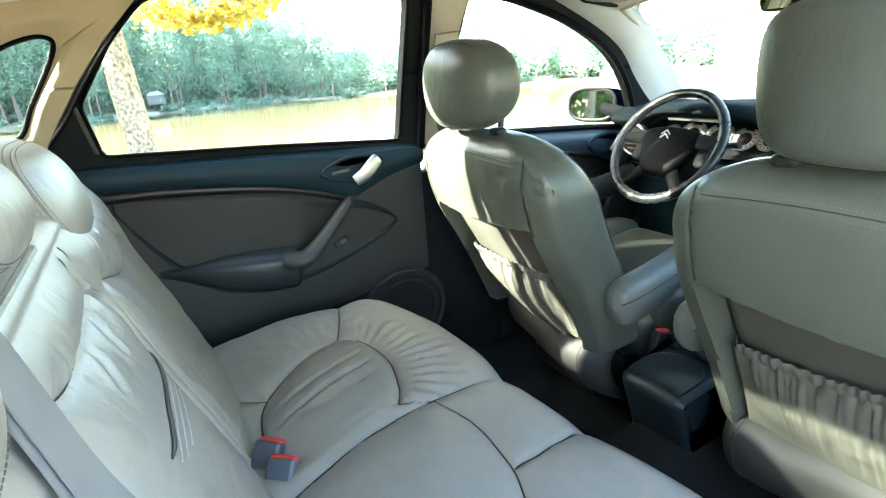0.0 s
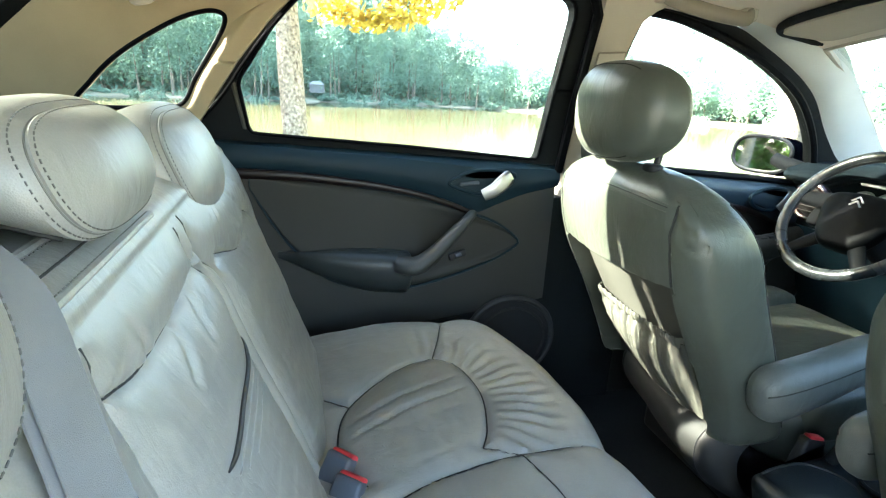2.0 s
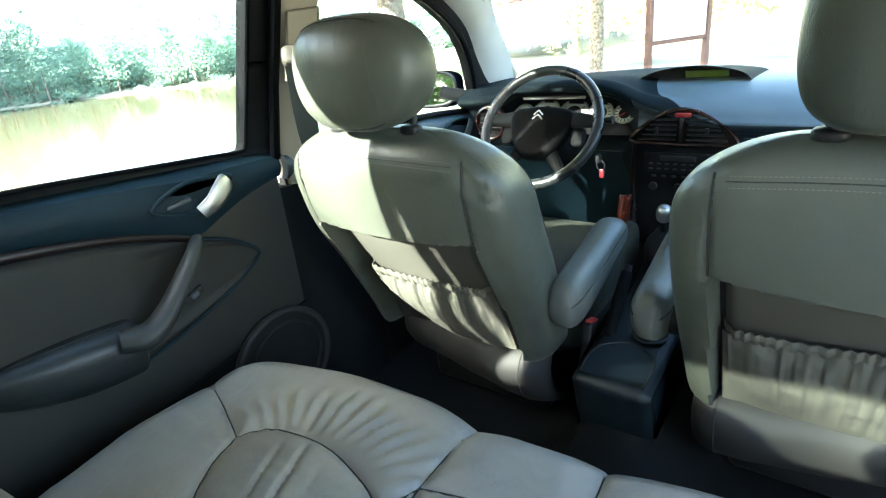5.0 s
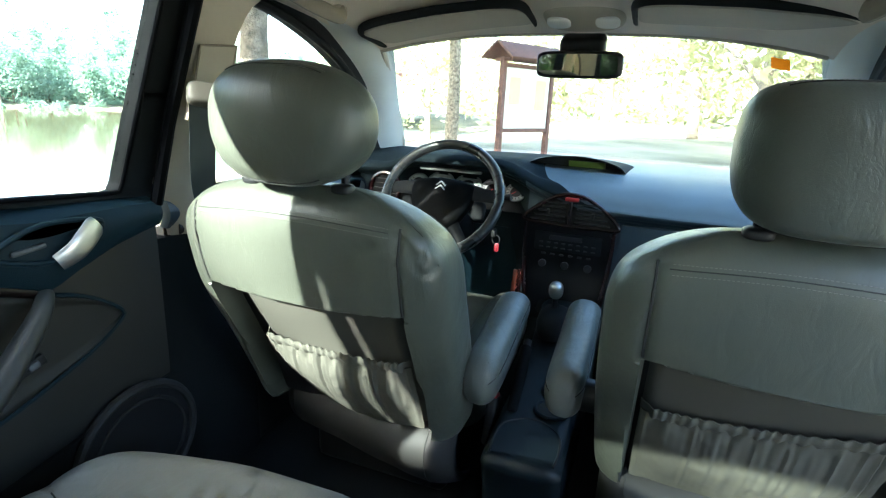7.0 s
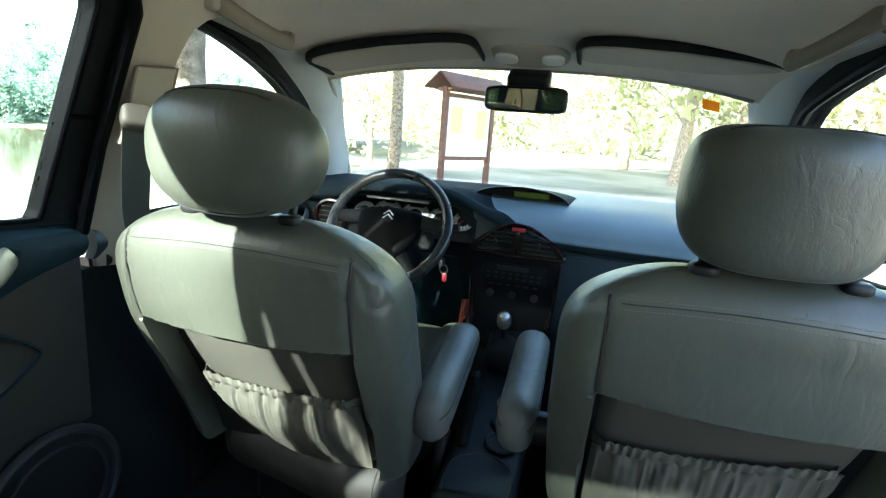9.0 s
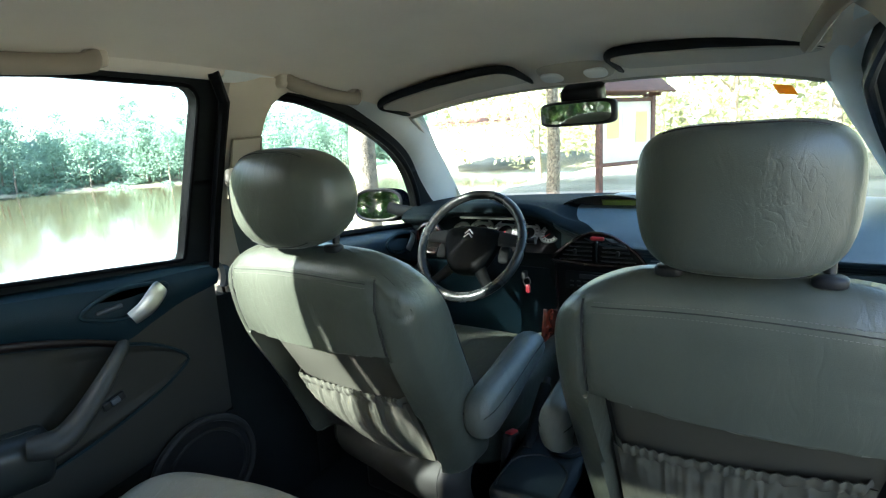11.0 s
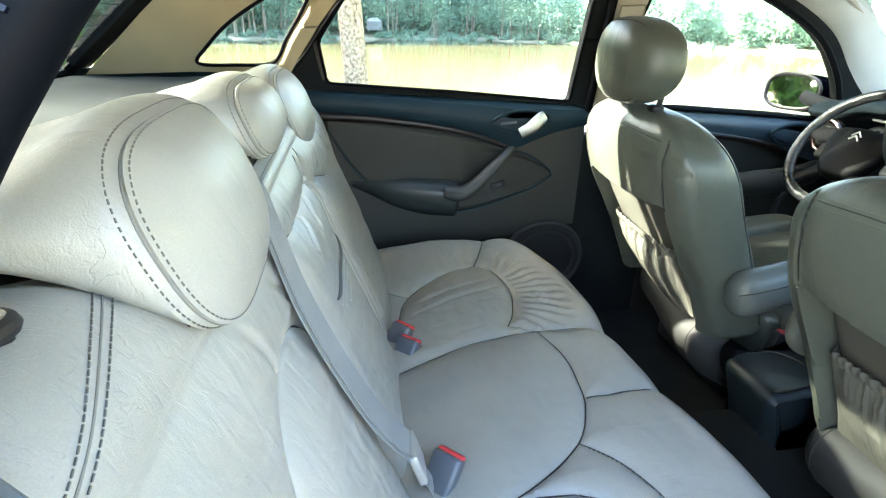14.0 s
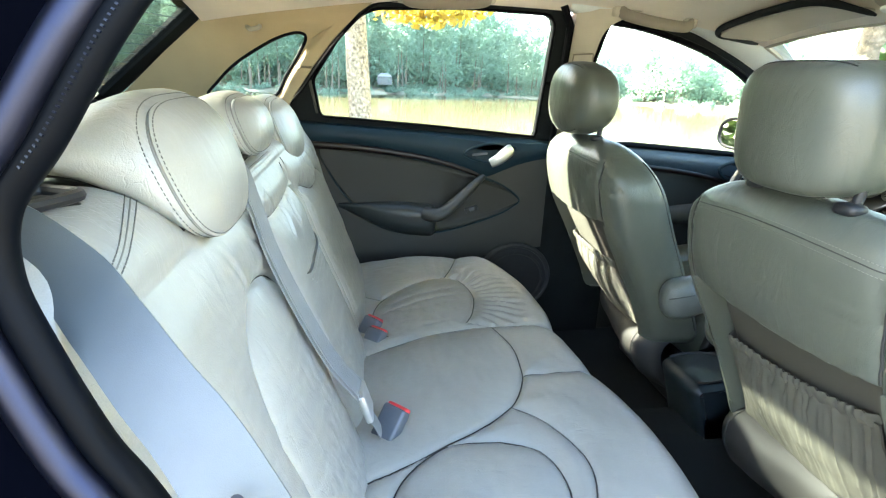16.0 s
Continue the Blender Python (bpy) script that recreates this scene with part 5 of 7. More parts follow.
def rear_headrest(x, y, z, w, hh, flare, seed):
    """A pillow pad at the front, sewn to a body that widens to the rear."""
    m = pose(x, y, z, 0, -20, 0)
    n = 120
    f = np.linspace(0, 2 * np.pi, n, endpoint=False)
    def ring(depth, hw, hz, dz, e=0.62):
        c, s = np.cos(f), np.sin(f)
        yy, zz = np.sign(c) * np.abs(c) ** e * hw, np.sign(s) * np.abs(s) ** e * hz
        yy = yy * (1 - 0.10 * np.clip(-zz / hz, 0, 1) ** 1.5)
        return np.stack([np.full(n, depth), yy, zz + dz], 1)
    rows = []
    for q in np.linspace(0.03, 1, 22):
        rows.append(ring(0.026 * (1 - q ** 2.6), q * w / 2, q * hh / 2, 0, 0.62 + 0.3 * (1 - q)))
    rows.append(ring(-0.003, w / 2 * 0.992, hh / 2 * 0.986, 0))
    for q in np.linspace(0.04, 1, 26):
        g, u = q ** 0.8, 1 - (1 - q) ** 2.2
        rows.append(ring(-0.005 - 0.135 * q, w / 2 + 0.004 + flare * g, (hh / 2 + 0.005 + 0.010 * math.sin(math.pi * min(1, q * 2.2)) ) * (1 - u) + 0.026 * u, (hh / 2 - 0.004) * u, 0.62 + 0.33 * u))
    hw, hz, up = w / 2 + 0.004 + flare, 0.026, hh / 2 - 0.004
    for q in np.linspace(0.12, 0.97, 10):
        rows.append(ring(-0.14 - 0.028 * math.sin(q * np.pi / 2), hw * (1 - q ** 3), hz * (1 - q ** 3), up, 0.95))
    P = np.array(rows)
    soft = fuzz(P.shape[:2], 7, seed)
    blend = np.linspace(0, 1, n)
    soft = soft * (1 - blend) + np.roll(soft, n // 2, 1) * blend
    P[:, :, 1:] *= (1 + 0.020 * soft)[:, :, None]
    bm = from_grid(P, close_u=True, cap=True)
    bm.transform(m)
    h = part("headrest", bm, LEATHER_REAR, bench)
    place = lambda r: [m @ Vector(p) for p in r]
    part("seam", tube(place(P[22]), 0.0009, 6, True, up=(1, 0, 0)), STITCH, h)
    part("stitching", dashes(place(P[20] * 0.5 + P[21] * 0.5 + np.array([0.0004, 0, 0])), 0.0006, True, 0.0052, 0.003), THREAD, h)
    part("stitching", dashes(place((P[22] * 0.35 + P[23] * 0.65) * np.array([1, 1.004, 1.004])), 0.0006, True, 0.0052, 0.003), THREAD, h)
    for k in (-1, 1):
        low = [P[i][np.argmin(np.abs(f - (1.5 * np.pi + k * 0.85)))] for i in range(24, 50)]
        part("piping", tube(place(low), 0.0028, 6, up=(1, 0, 0)), SEAM, h)
    return h


for k, (x, y, z, w, h, fl) in enumerate(((-0.322, -0.380, 1.066, 0.235, 0.144, 0.042), (-0.334, -0.050, 1.076, 0.205, 0.092, 0.045), (-0.328, 0.318, 1.028, 0.275, 0.146, 0.030))):
    rear_headrest(x, y, z, w, h, fl, 71 + k)
bz = pose(-0.398, -0.580, 1.058, 0, 0, -20)
ring = [bz @ Vector((0.021 * np.sign(math.cos(a)) * abs(math.cos(a)) ** 0.35, 0.036 * np.sign(math.sin(a)) * abs(math.sin(a)) ** 0.35, 0.012)) for a in np.linspace(0, 2 * np.pi, 48, endpoint=False)]
rl = part("release_bezel", join(rbox((0.042, 0.072, 0.030), 0.006, bz @ pose(0, 0, -0.008)), tube(ring, 0.005, 8, True)), BLACK, bench, "black seat release bezel")
part("release_lever", rbox((0.014, 0.038, 0.008), 0.003, bz @ pose(0.006, 0, 0.010)), PADBLACK, rl)


# ---- seat belts ----
def ribbon(pts, width, thick, across):
    p = np.array(pts, float)
    a = np.array(across, float)
    a = a / np.linalg.norm(a, axis=-1, keepdims=True) if a.ndim > 1 else a / np.linalg.norm(a)
    w = np.linspace(-0.5, 0.5, 7)[:, None, None] * width
    P = p[None] + w * (a[None] if a.ndim > 1 else a[None, None])
    n = np.cross(np.gradient(p, axis=0), a if a.ndim > 1 else np.repeat(a[None], len(p), 0))
    n /= np.linalg.norm(n, axis=1)[:, None] + 1e-9
    return slab(P, n[None] * thick)


belt = tagged(empty("centre_belt", (-0.2, -0.27, 0.6)), "grey woven centre seat belt lying down the backrest", "seat belt", group="seat belts")
path = spline([(-0.345, -0.235, 1.06), (-0.318, -0.248, 1.035), (-0.299, -0.268, 0.99), (-0.276, -0.290, 0.93), (-0.243, -0.292, 0.85), (-0.203, -0.280, 0.76), (-0.160, -0.262, 0.69)], 40)
part("webbing", ribbon(path, 0.050, 0.0014, (0.12, 1, 0.05)), BELT, belt)
for k in (-0.019, 0.019):
    part("woven_edge", ribbon(path + np.array([0.0008, k, 0.0004]), 0.004, 0.0010, (0.12, 1, 0.05)), BELT, belt)
part("tongue", rbox((0.012, 0.052, 0.05), 0.004, pose(-0.155, -0.262, 0.675, 0, -18, 0)), SILVER, belt, "grey belt tongue")
path = spline([(-0.155, -0.262, 0.66), (-0.14, -0.255, 0.63), (-0.13, -0.245, 0.60)], 12)
part("webbing", ribbon(path, 0.03, 0.0014, (0.1, 1, 0)), BELT, belt)

belt = tagged(empty("rear_outer_belt", (-0.2, -0.66, 0.6)), "seat belt along the rear seat edge, tinted blue-grey for sky sheen", "seat belt", group="seat belts")
path = spline([(-0.52, -0.655, 1.07), (-0.455, -0.640, 1.078), (-0.395, -0.640, 1.076), (-0.340, -0.655, 1.045), (-0.303, -0.688, 1.022), (-0.270, -0.720, 1.000), (-0.245, -0.742, 0.984), (-0.220, -0.766, 0.962), (-0.185, -0.785, 0.90), (-0.15, -0.775, 0.76), (-0.14, -0.74, 0.58)], 60)
face = np.array([0.718, 0.564, 0.410])
turned = 0.91 * face + 0.41 * np.array([0.365, -0.79, 0.493])
turned /= np.linalg.norm(turned)
part("webbing", ribbon(path + 0.023 * (face - turned), 0.046, 0.0014, turned), BELT_SKY, belt)
part("button", disc(0.004, 0.003, pose(-0.219, -0.768, 0.963, 0, 40, -45), 14), BLACK, belt)


def buckle(x, y, z, yaw, tilt):
    b = tagged(empty("belt_buckle", (x, y, z)), "grey belt buckle with red button between seat and backrest", "buckle", group="rear belt buckles")
    m = pose(x, y, z, 0, tilt, yaw)
    part("body", rbox((0.024, 0.046, 0.075), 0.006, m), BUCKLE, b)
    part("button", rbox((0.018, 0.041, 0.022), 0.004, m @ pose(0.004, 0, 0.031)), RED, b, "red release button")
    return b


buckle(-0.150, 0.145, 0.585, 42, 38)
buckle(-0.140, 0.100, 0.578, 48, 38)
buckle(-0.118, -0.232, 0.60, 45, 40)

fb = tagged(empty("front_belt_buckle", (0.70, 0.112, 0.46)), "front belt buckle with red button beside the console", "buckle")
part("body", rbox((0.05, 0.022, 0.10), 0.006, pose(0.708, 0.112, 0.511, 0, 15, 0)), BLACK, fb)
part("button", rbox((0.036, 0.016, 0.010), 0.003, pose(0.721, 0.112, 0.559, 0, 15, 0)), RED, fb, "red release button")
for s in (1, -1):
    b = tagged(empty("front_seat_belt", (0.5, s * 0.65, 1.1)), "grey front seat belt hanging from the middle pillar", "seat belt", group="seat belts")
    q = [np.array(c) * np.array([1, s, 1]) for c in ((0.444, 0.576, 1.228), (0.488, 0.541, 1.231), (0.500, 0.578, 1.140), (0.446, 0.616, 1.108))]
    U, V = np.meshgrid(np.linspace(0, 1, 8), np.linspace(0, 1, 8))
    G = sum(c * k[..., None] for c, k in zip(q, ((1 - U) * (1 - V), U * (1 - V), U * V, (1 - U) * V)))
    part("adjuster_panel", slab(G, (0.004, s * 0.014, 0)), PILLAR, b, "beige height adjuster panel")
    rim = np.concatenate([G[0], G[1:, -1], G[-1, ::-1][1:], G[::-1, 0][1:-1]])
    part("adjuster_rim", tube(rim, 0.0022, 6, True), GRIP, b)
    part("guide", superbox((0.066, 0.030, 0.040), pose(0.458, s * 0.582, 1.150, s * -28, 6, s * -38), 0.5, 0.5, 24, 14), GUIDE, b, "taupe belt guide")
    path = spline([(0.452, s * 0.588, 1.150), (0.462, s * 0.602, 1.10), (0.484, s * 0.630, 1.03), (0.515, s * 0.660, 0.965), (0.57, s * 0.685, 0.85), (0.64, s * 0.69, 0.72)], 26)
    part("webbing", ribbon(path, 0.044, 0.0014, (0.85, s * -0.5, 0.1)), BELT_FRONT, b)

# ---- dashboard ----
dash = tagged(empty("dashboard", (1.3, 0, 0.5)), "dark blue-grey vinyl dashboard with wood-rimmed centre vents", "dashboard")
ys = np.linspace(-0.76, 0.76, 90)
prof = []
for y in ys:
    wave = 1 / (1 + math.exp(-(y - 0.10) / 0.045))
    hood = math.exp(-((y - 0.385) / 0.20) ** 6)
    knee = 1 / (1 + math.exp(-(y - 0.19) / 0.02))
    lipx = 1.135 + 0.03 * wave - 0.02 * hood + 0.05 * (abs(y) / 0.76) ** 4
    lipz = 0.900 + 0.055 * wave + 0.040 * hood - 0.01 * (abs(y) / 0.76) ** 3
    prof.append([(1.80 - 0.2 * (y / 0.76) ** 2, y, 0.975), (1.55, y, 0.984), (1.40, y, 0.985 + 0.01 * hood), (1.30, y, 0.980 + 0.022 * hood), (1.22, y, 0.960 + 0.04 * hood), (lipx + 0.035, y, lipz + 0.035 - 0.018 * wave), (lipx + 0.01, y, lipz + 0.012), (lipx, y, lipz), (lipx + 0.012, y, lipz - 0.014), (lipx + 0.04 + 0.07 * hood, y, lipz - 0.03 + 0.010 * hood), (1.175 + 0.09 * knee, y, 0.80), (1.185 + 0.13 * knee, y, 0.70), (1.22 + 0.13 * knee, y, 0.60), (1.42, y, 0.47)])
prof = np.array(prof)
P = np.array([spline(r, 60) for r in prof])
cut = int(np.argmax(ys > 0.165))
lip = 29
# passenger's top wears the lightened vinyl; past this ridge it stays dark
ridge = 0.165 - 0.19 * np.clip((np.arange(lip) - 10) / (lip - 11), 0, 1) ** 1.5
halves = []
for lo, hi in ((-0.76 + 0 * ridge, ridge), (ridge, 0.76 + 0 * ridge)):
    Y = lo + (hi - lo) * np.linspace(0, 1, 70)[:, None]
    halves.append(np.stack([np.stack([np.interp(Y[:, j], ys, P[:, j, 0]), Y[:, j], np.interp(Y[:, j], ys, P[:, j, 2])], 1) for j in range(lip)], 1))
part("upper_shell", slab(halves[0], (0.02, 0, -0.012)), DASH_LIT, dash)
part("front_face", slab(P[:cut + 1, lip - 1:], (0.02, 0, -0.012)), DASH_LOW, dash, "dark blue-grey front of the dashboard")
part("cluster_hood", slab(halves[1], (0.02, 0, -0.012)), HOOD, dash, "dark instrument hood and driver's dash top")
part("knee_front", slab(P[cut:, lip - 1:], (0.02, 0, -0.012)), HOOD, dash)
# instrument cluster
part("cluster_panel", slab(np.array([[[1.215 + 0.10 * v, y, 0.855 + 0.11 * v] for y in np.linspace(0.17, 0.58, 10)] for v in np.linspace(0, 1, 4)]), (0.01, 0, 0)), BLACK, dash)
for k, (y, r) in enumerate(((0.225, 0.030), (0.295, 0.036), (0.375, 0.044), (0.462, 0.044), (0.535, 0.030))):
    m = pose(1.245, y, 0.908, 0, -48, 0)
    dial = part("dial", disc(r, 0.004, m, 36), DIAL, dash, "pale instrument dial")
    part("dial_ring", tube([m @ Vector((r * math.cos(a), r * math.sin(a), 0.003)) for a in np.linspace(0, 2 * np.pi, 36, endpoint=False)], 0.003, 6, True, up=m.to_3x3() @ Vector((0, 0, 1))), SILVER, dial)
    part("dial_hub", disc(r * 0.55, 0.003, m @ pose(0, 0, 0.0025), 28), BLACK, dial)
    for a in np.linspace(-2.2, 2.2, 12):
        part("tick", rbox((0.007, 0.0020, 0.001), 0, m @ pose(0, 0, 0.003, 0, 0, math.degrees(a) + 180) @ pose(r * 0.78, 0, 0)), BLACK, dial)
    part("needle", rbox((r * 0.8, 0.002, 0.001), 0, m @ pose(0, 0, 0.0045, 0, 0, 130 + 20 * k) @ pose(r * 0.35, 0, 0)), RED, dial)
part("cluster_strip", rbox((0.008, 0.19, 0.008), 0.003, pose(1.19, 0.410, 0.962, 0, -30, 0)), SILVER, dash, "bright strip under the hood")
# raised centre display
hd = []
for v in np.linspace(0, 1, 10):
    hd.append([[1.30 + 0.17 * v, 0.073 + (0.138 + 0.02 * v) * u, 0.984 + 0.036 * (1 - u * u) ** 0.6 * (1 - 0.45 * v)] for u in np.linspace(-1, 1, 30)])
part("display_hood", slab(np.array(hd), (0, 0, -0.004)), PADBLACK, dash)
part("display", slab(np.array([[[1.345 - 0.012 * v, 0.045 + 0.052 * u, 0.986 + 0.018 * v] for u in np.linspace(-1, 1, 6)] for v in (0, 1)]), (0.01, 0, 0)), LCD, dash, "green glowing display")
part("display_back", slab(np.array([[[1.352, 0.073 + 0.13 * u, 0.980 + v * 0.036 * (1 - u * u) ** 0.6] for u in np.linspace(-1, 1, 20)] for v in (0, 1)]), (0.01, 0, 0)), BLACK, dash)
# centre vent pod
def pod_point(y, z):
    return (1.150 - 0.25 * (z - 0.86) * -1 - 0.02, y, z)


oval = spline([(0.172, 0.862), (0.140, 0.896), (0.095, 0.925), (0.05, 0.935), (0.005, 0.925), (-0.045, 0.893), (-0.075, 0.858), (-0.02, 0.855), (0.05, 0.853), (0.12, 0.857)], 70, True)
pp = np.array([pod_point(y, z) for y, z in oval])
bm = bmesh.new()
bm.faces.new([bm.verts.new(p + np.array([0.006, 0, 0])) for p in pp])
bmesh.ops.solidify(bm, geom=bm.faces[:], thickness=0.01)
pod = part("vent_pod", bm, PIANO, dash)
part("wood_rim", tube(pp, 0.0055, 8, True, up=(1, 0, 0)), WOOD_RED, pod, "dark red wood rim")
for c, w in ((0.107, 0.045), (-0.008, 0.045)):
    for k in range(5):
        z = 0.866 + 0.0115 * k
        ww = w * (1 - 0.10 * k)
        part("vent_slat", rbox((0.012, 2 * ww, 0.003), 0.001, pose(pod_point(c, z)[0] - 0.004, c - 0.004 * k * np.sign(c - 0.05), z, 0, 20, 0)), BLACK, pod)
    part("vent_tab", rbox((0.01, 0.008, 0.014), 0.002, pose(pod_point(c, 0.888)[0] - 0.012, c, 0.888)), SWITCH, pod)
part("vent_divider", rbox((0.014, 0.010, 0.062), 0.003, pose(pod_point(0.05, 0.888)[0] - 0.004, 0.05, 0.888)), WOOD_RED, pod)
part("hazard_switch", rbox((0.012, 0.036, 0.010), 0.003, pose(pod_point(0.05, 0.923)[0] - 0.006, 0.05, 0.923)), RED, pod, "red hazard switch")
# driver's side vent
vm = pose(1.165, 0.60, 0.895, 0, 0, 0)
sv_ = part("side_vent", disc(0.048, 0.02, vm @ pose(0, 0, 0, 0, 90, 0), 32), BLACK, dash)
part("wood_rim", tube([vm @ Vector((-0.012, 0.047 * math.cos(a), 0.047 * math.sin(a))) for a in np.linspace(0, 2 * np.pi, 40, endpoint=False)], 0.007, 8, True, up=(1, 0, 0)), WOOD_RED, sv_)
for k in range(5):
    part("vent_slat", rbox((0.01, 0.075 - 0.008 * abs(k - 2), 0.004), 0.001, vm @ pose(-0.012, 0, -0.028 + 0.014 * k)), PANEL, sv_)
# centre stack with radio
st = np.array([[[1.142 - 0.06 * max(0, v - 0.45), 0.05 + u * 0.113 * (1 - 0.20 * v * v), 0.852 - 0.26 * v] for u in np.linspace(-1, 1, 12)] for v in np.linspace(0, 1, 14)])
stack = part("centre_panel", slab(st, (0.03, 0, 0)), PIANO, dash)
for s in (-1, 1):
    ln = [(1.138 - 0.06 * max(0, v - 0.45), 0.05 + s * 0.115 * (1 - 0.20 * v * v), 0.850 - 0.26 * v) for v in np.linspace(0, 1, 20)]
    part("wood_edge", tube(ln, np.linspace(0.0045, 0.008, 20), 8, up=(1, 0, 0)), WOOD_RED, stack)
radio = part("radio", rbox((0.01, 0.175, 0.05), 0.003, pose(1.139, 0.05, 0.805)), PADBLACK, stack)
part("radio_display", rbox((0.004, 0.085, 0.012), 0.001, pose(1.133, 0.055, 0.818)), SWITCH, radio)
for r in range(2):
    for k in range(8):
        part("radio_button", rbox((0.005, 0.010, 0.004), 0.001, pose(1.133, -0.018 + 0.0195 * k, 0.803 - 0.013 * r)), SWITCH, radio)
for k in range(3):
    part("knob", disc(0.010, 0.012, pose(1.130, -0.01 + 0.06 * k, 0.745, 0, 90, 0), 20, 0.002), SWITCH, stack)
for k in range(6):
    part("switch", rbox((0.005, 0.012, 0.005), 0.0015, pose(1.132, -0.01 + 0.024 * k, 0.772)), SWITCH, stack)
part("wood_cheek", rbox((0.075, 0.012, 0.115), 0.003, pose(1.070, 0.164, 0.675, 0, 15, 0)), WOOD_BRIGHT, dash, "red wood cheek by the gear lever")
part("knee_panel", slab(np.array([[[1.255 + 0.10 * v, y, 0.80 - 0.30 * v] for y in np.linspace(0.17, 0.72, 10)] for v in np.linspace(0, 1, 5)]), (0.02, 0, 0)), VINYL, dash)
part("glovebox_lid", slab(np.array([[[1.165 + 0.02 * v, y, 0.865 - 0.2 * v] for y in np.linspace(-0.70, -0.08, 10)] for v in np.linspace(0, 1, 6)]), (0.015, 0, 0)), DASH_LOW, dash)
for k in range(2):
    pd = tagged(empty("pedal", (1.42, 0.30 + 0.11 * k, 0.5)), "worn metal-faced foot pedal", "pedal", group="pedals")
    part("pad", rbox((0.012, 0.05, 0.06), 0.004, pose(1.35, 0.30 + 0.11 * k, 0.46, 0, 30, 0)), PANEL, pd)
    part("arm", tube([(1.36, 0.30 + 0.11 * k, 0.47), (1.45, 0.30 + 0.11 * k, 0.62)], 0.008, 8), BLACK, pd)

# ---- steering wheel ----
wheel = tagged(empty("steering_wheel", (1.013, 0.369, 0.915)), "black and silver four-spoke steering wheel with chevron badge", "steering wheel")
wm = pose(1.013, 0.369, 0.915, 0, -90 + 34, 0) @ pose(0, 0, 0, 0, 0, -90)
circ = lambda r, z, a0=0, a1=2 * np.pi, n=72: [wm @ Vector((r * math.cos(a), r * math.sin(a), z)) for a in np.linspace(a0, a1, n, endpoint=a1 - a0 < 6.2)]
axis = wm.to_3x3() @ Vector((0, 0, 1))
GREYLEATHER = leather("wheel_leather", (0.020, 0.023, 0.024), 0.28)
rim = part("rim", tube(circ(0.156, 0.0), 0.0130, 16, True, up=axis), GREYLEATHER, wheel, "dark grey leather rim")
for a0 in (0.45, 2.64, 3.75, 5.62):
    part("rim_seam", tube(circ(0.156, 0.0, a0, a0 + 0.025, 4), 0.0136, 14, up=axis), SEAM, rim)
part("rim_stitching", dashes(circ(0.1435, 0.004), 0.0006, True, 0.006, 0.0035), STITCH, rim)
def pad_shape(Q):
    Q = Q.copy()
    up = np.clip(Q[..., 1], -1, 1)
    Q[..., 0] *= 1 + 0.26 * up - 0.12 * np.clip(-up, 0, 1)
    Q[..., 2] += 0.22 * np.clip(1 - (Q[..., 0] / 0.55) ** 2, 0, 1) * np.clip(up + 0.6, 0, 1.2)
    return Q


hub = superbox((0.160, 0.142, 0.050), wm @ pose(0, -0.016, -0.014), 0.6, 0.5, 56, 28, pad_shape)
part("airbag_pad", hub, PADVINYL, wheel, "black vinyl airbag pad")
for k in (-1, 1):
    pts = [wm @ Vector((k * r, 0.026 - 0.10 * (r - 0.06), -0.010 + 0.06 * (r - 0.06))) for r in np.linspace(0.06, 0.152, 8)]
    part("spoke", tube(pts, np.linspace(0.024, 0.015, 8), 12, flat=(1, 0.42), up=axis), PADBLACK, wheel)
    pts = [wm @ Vector((k * (0.040 + 0.55 * f), -0.062 - 0.66 * f, -0.012 + 0.10 * f)) for f in np.linspace(0, 0.105, 8)]
    part("spoke", tube(pts, np.linspace(0.019, 0.013, 8), 12, flat=(1, 0.42), up=axis), PADVINYL, wheel)
    part("switch_pod", superbox((0.036, 0.050, 0.018), wm @ pose(k * 0.100, -0.014, -0.030), 0.6, 0.6, 20, 12), PADBLACK, wheel)
for k in range(2):
    for t in (-1, 1):
        p0, p1 = Vector((0, 0.036 - 0.011 * k, 0.0205)), Vector((t * 0.013, 0.024 - 0.011 * k, 0.0195))
        part("badge_chevron", tube([wm @ p0, wm @ p1], 0.0019, 6, up=axis), SILVER, wheel, "chrome chevron")
part("column", tube([wm @ Vector((0, 0, -0.03)), wm @ Vector((0, 0, -0.22))], 0.040, 16, up=(0, 1, 0)), PADBLACK, wheel)
for t in (-1, 1):
    stalk = part("stalk", tube([wm @ Vector((t * 0.04, 0.03, -0.050)), wm @ Vector((t * 0.150, 0.035, -0.040)), wm @ Vector((t * 0.175, 0.037, -0.038))], [0.006, 0.007, 0.010], 10), BLACK, wheel)
keyring = tagged(empty("car_key", (1.09, 0.226, 0.80)), "car key with red fob hanging from the ignition", "key")
part("head", rbox((0.02, 0.012, 0.022), 0.004, pose(1.09, 0.24, 0.82)), BLACK, keyring)
part("ring", tube([(1.085, 0.232 + 0.011 * math.cos(a), 0.803 + 0.012 * math.sin(a)) for a in np.linspace(0, 2 * np.pi, 20, endpoint=False)], 0.0010, 5, True, up=(1, 0, 0)), SWITCH, keyring)
part("fob", superbox((0.007, 0.013, 0.024), pose(1.083, 0.228, 0.782), 0.6, 0.6, 16, 10), FOB, keyring, "red key fob")

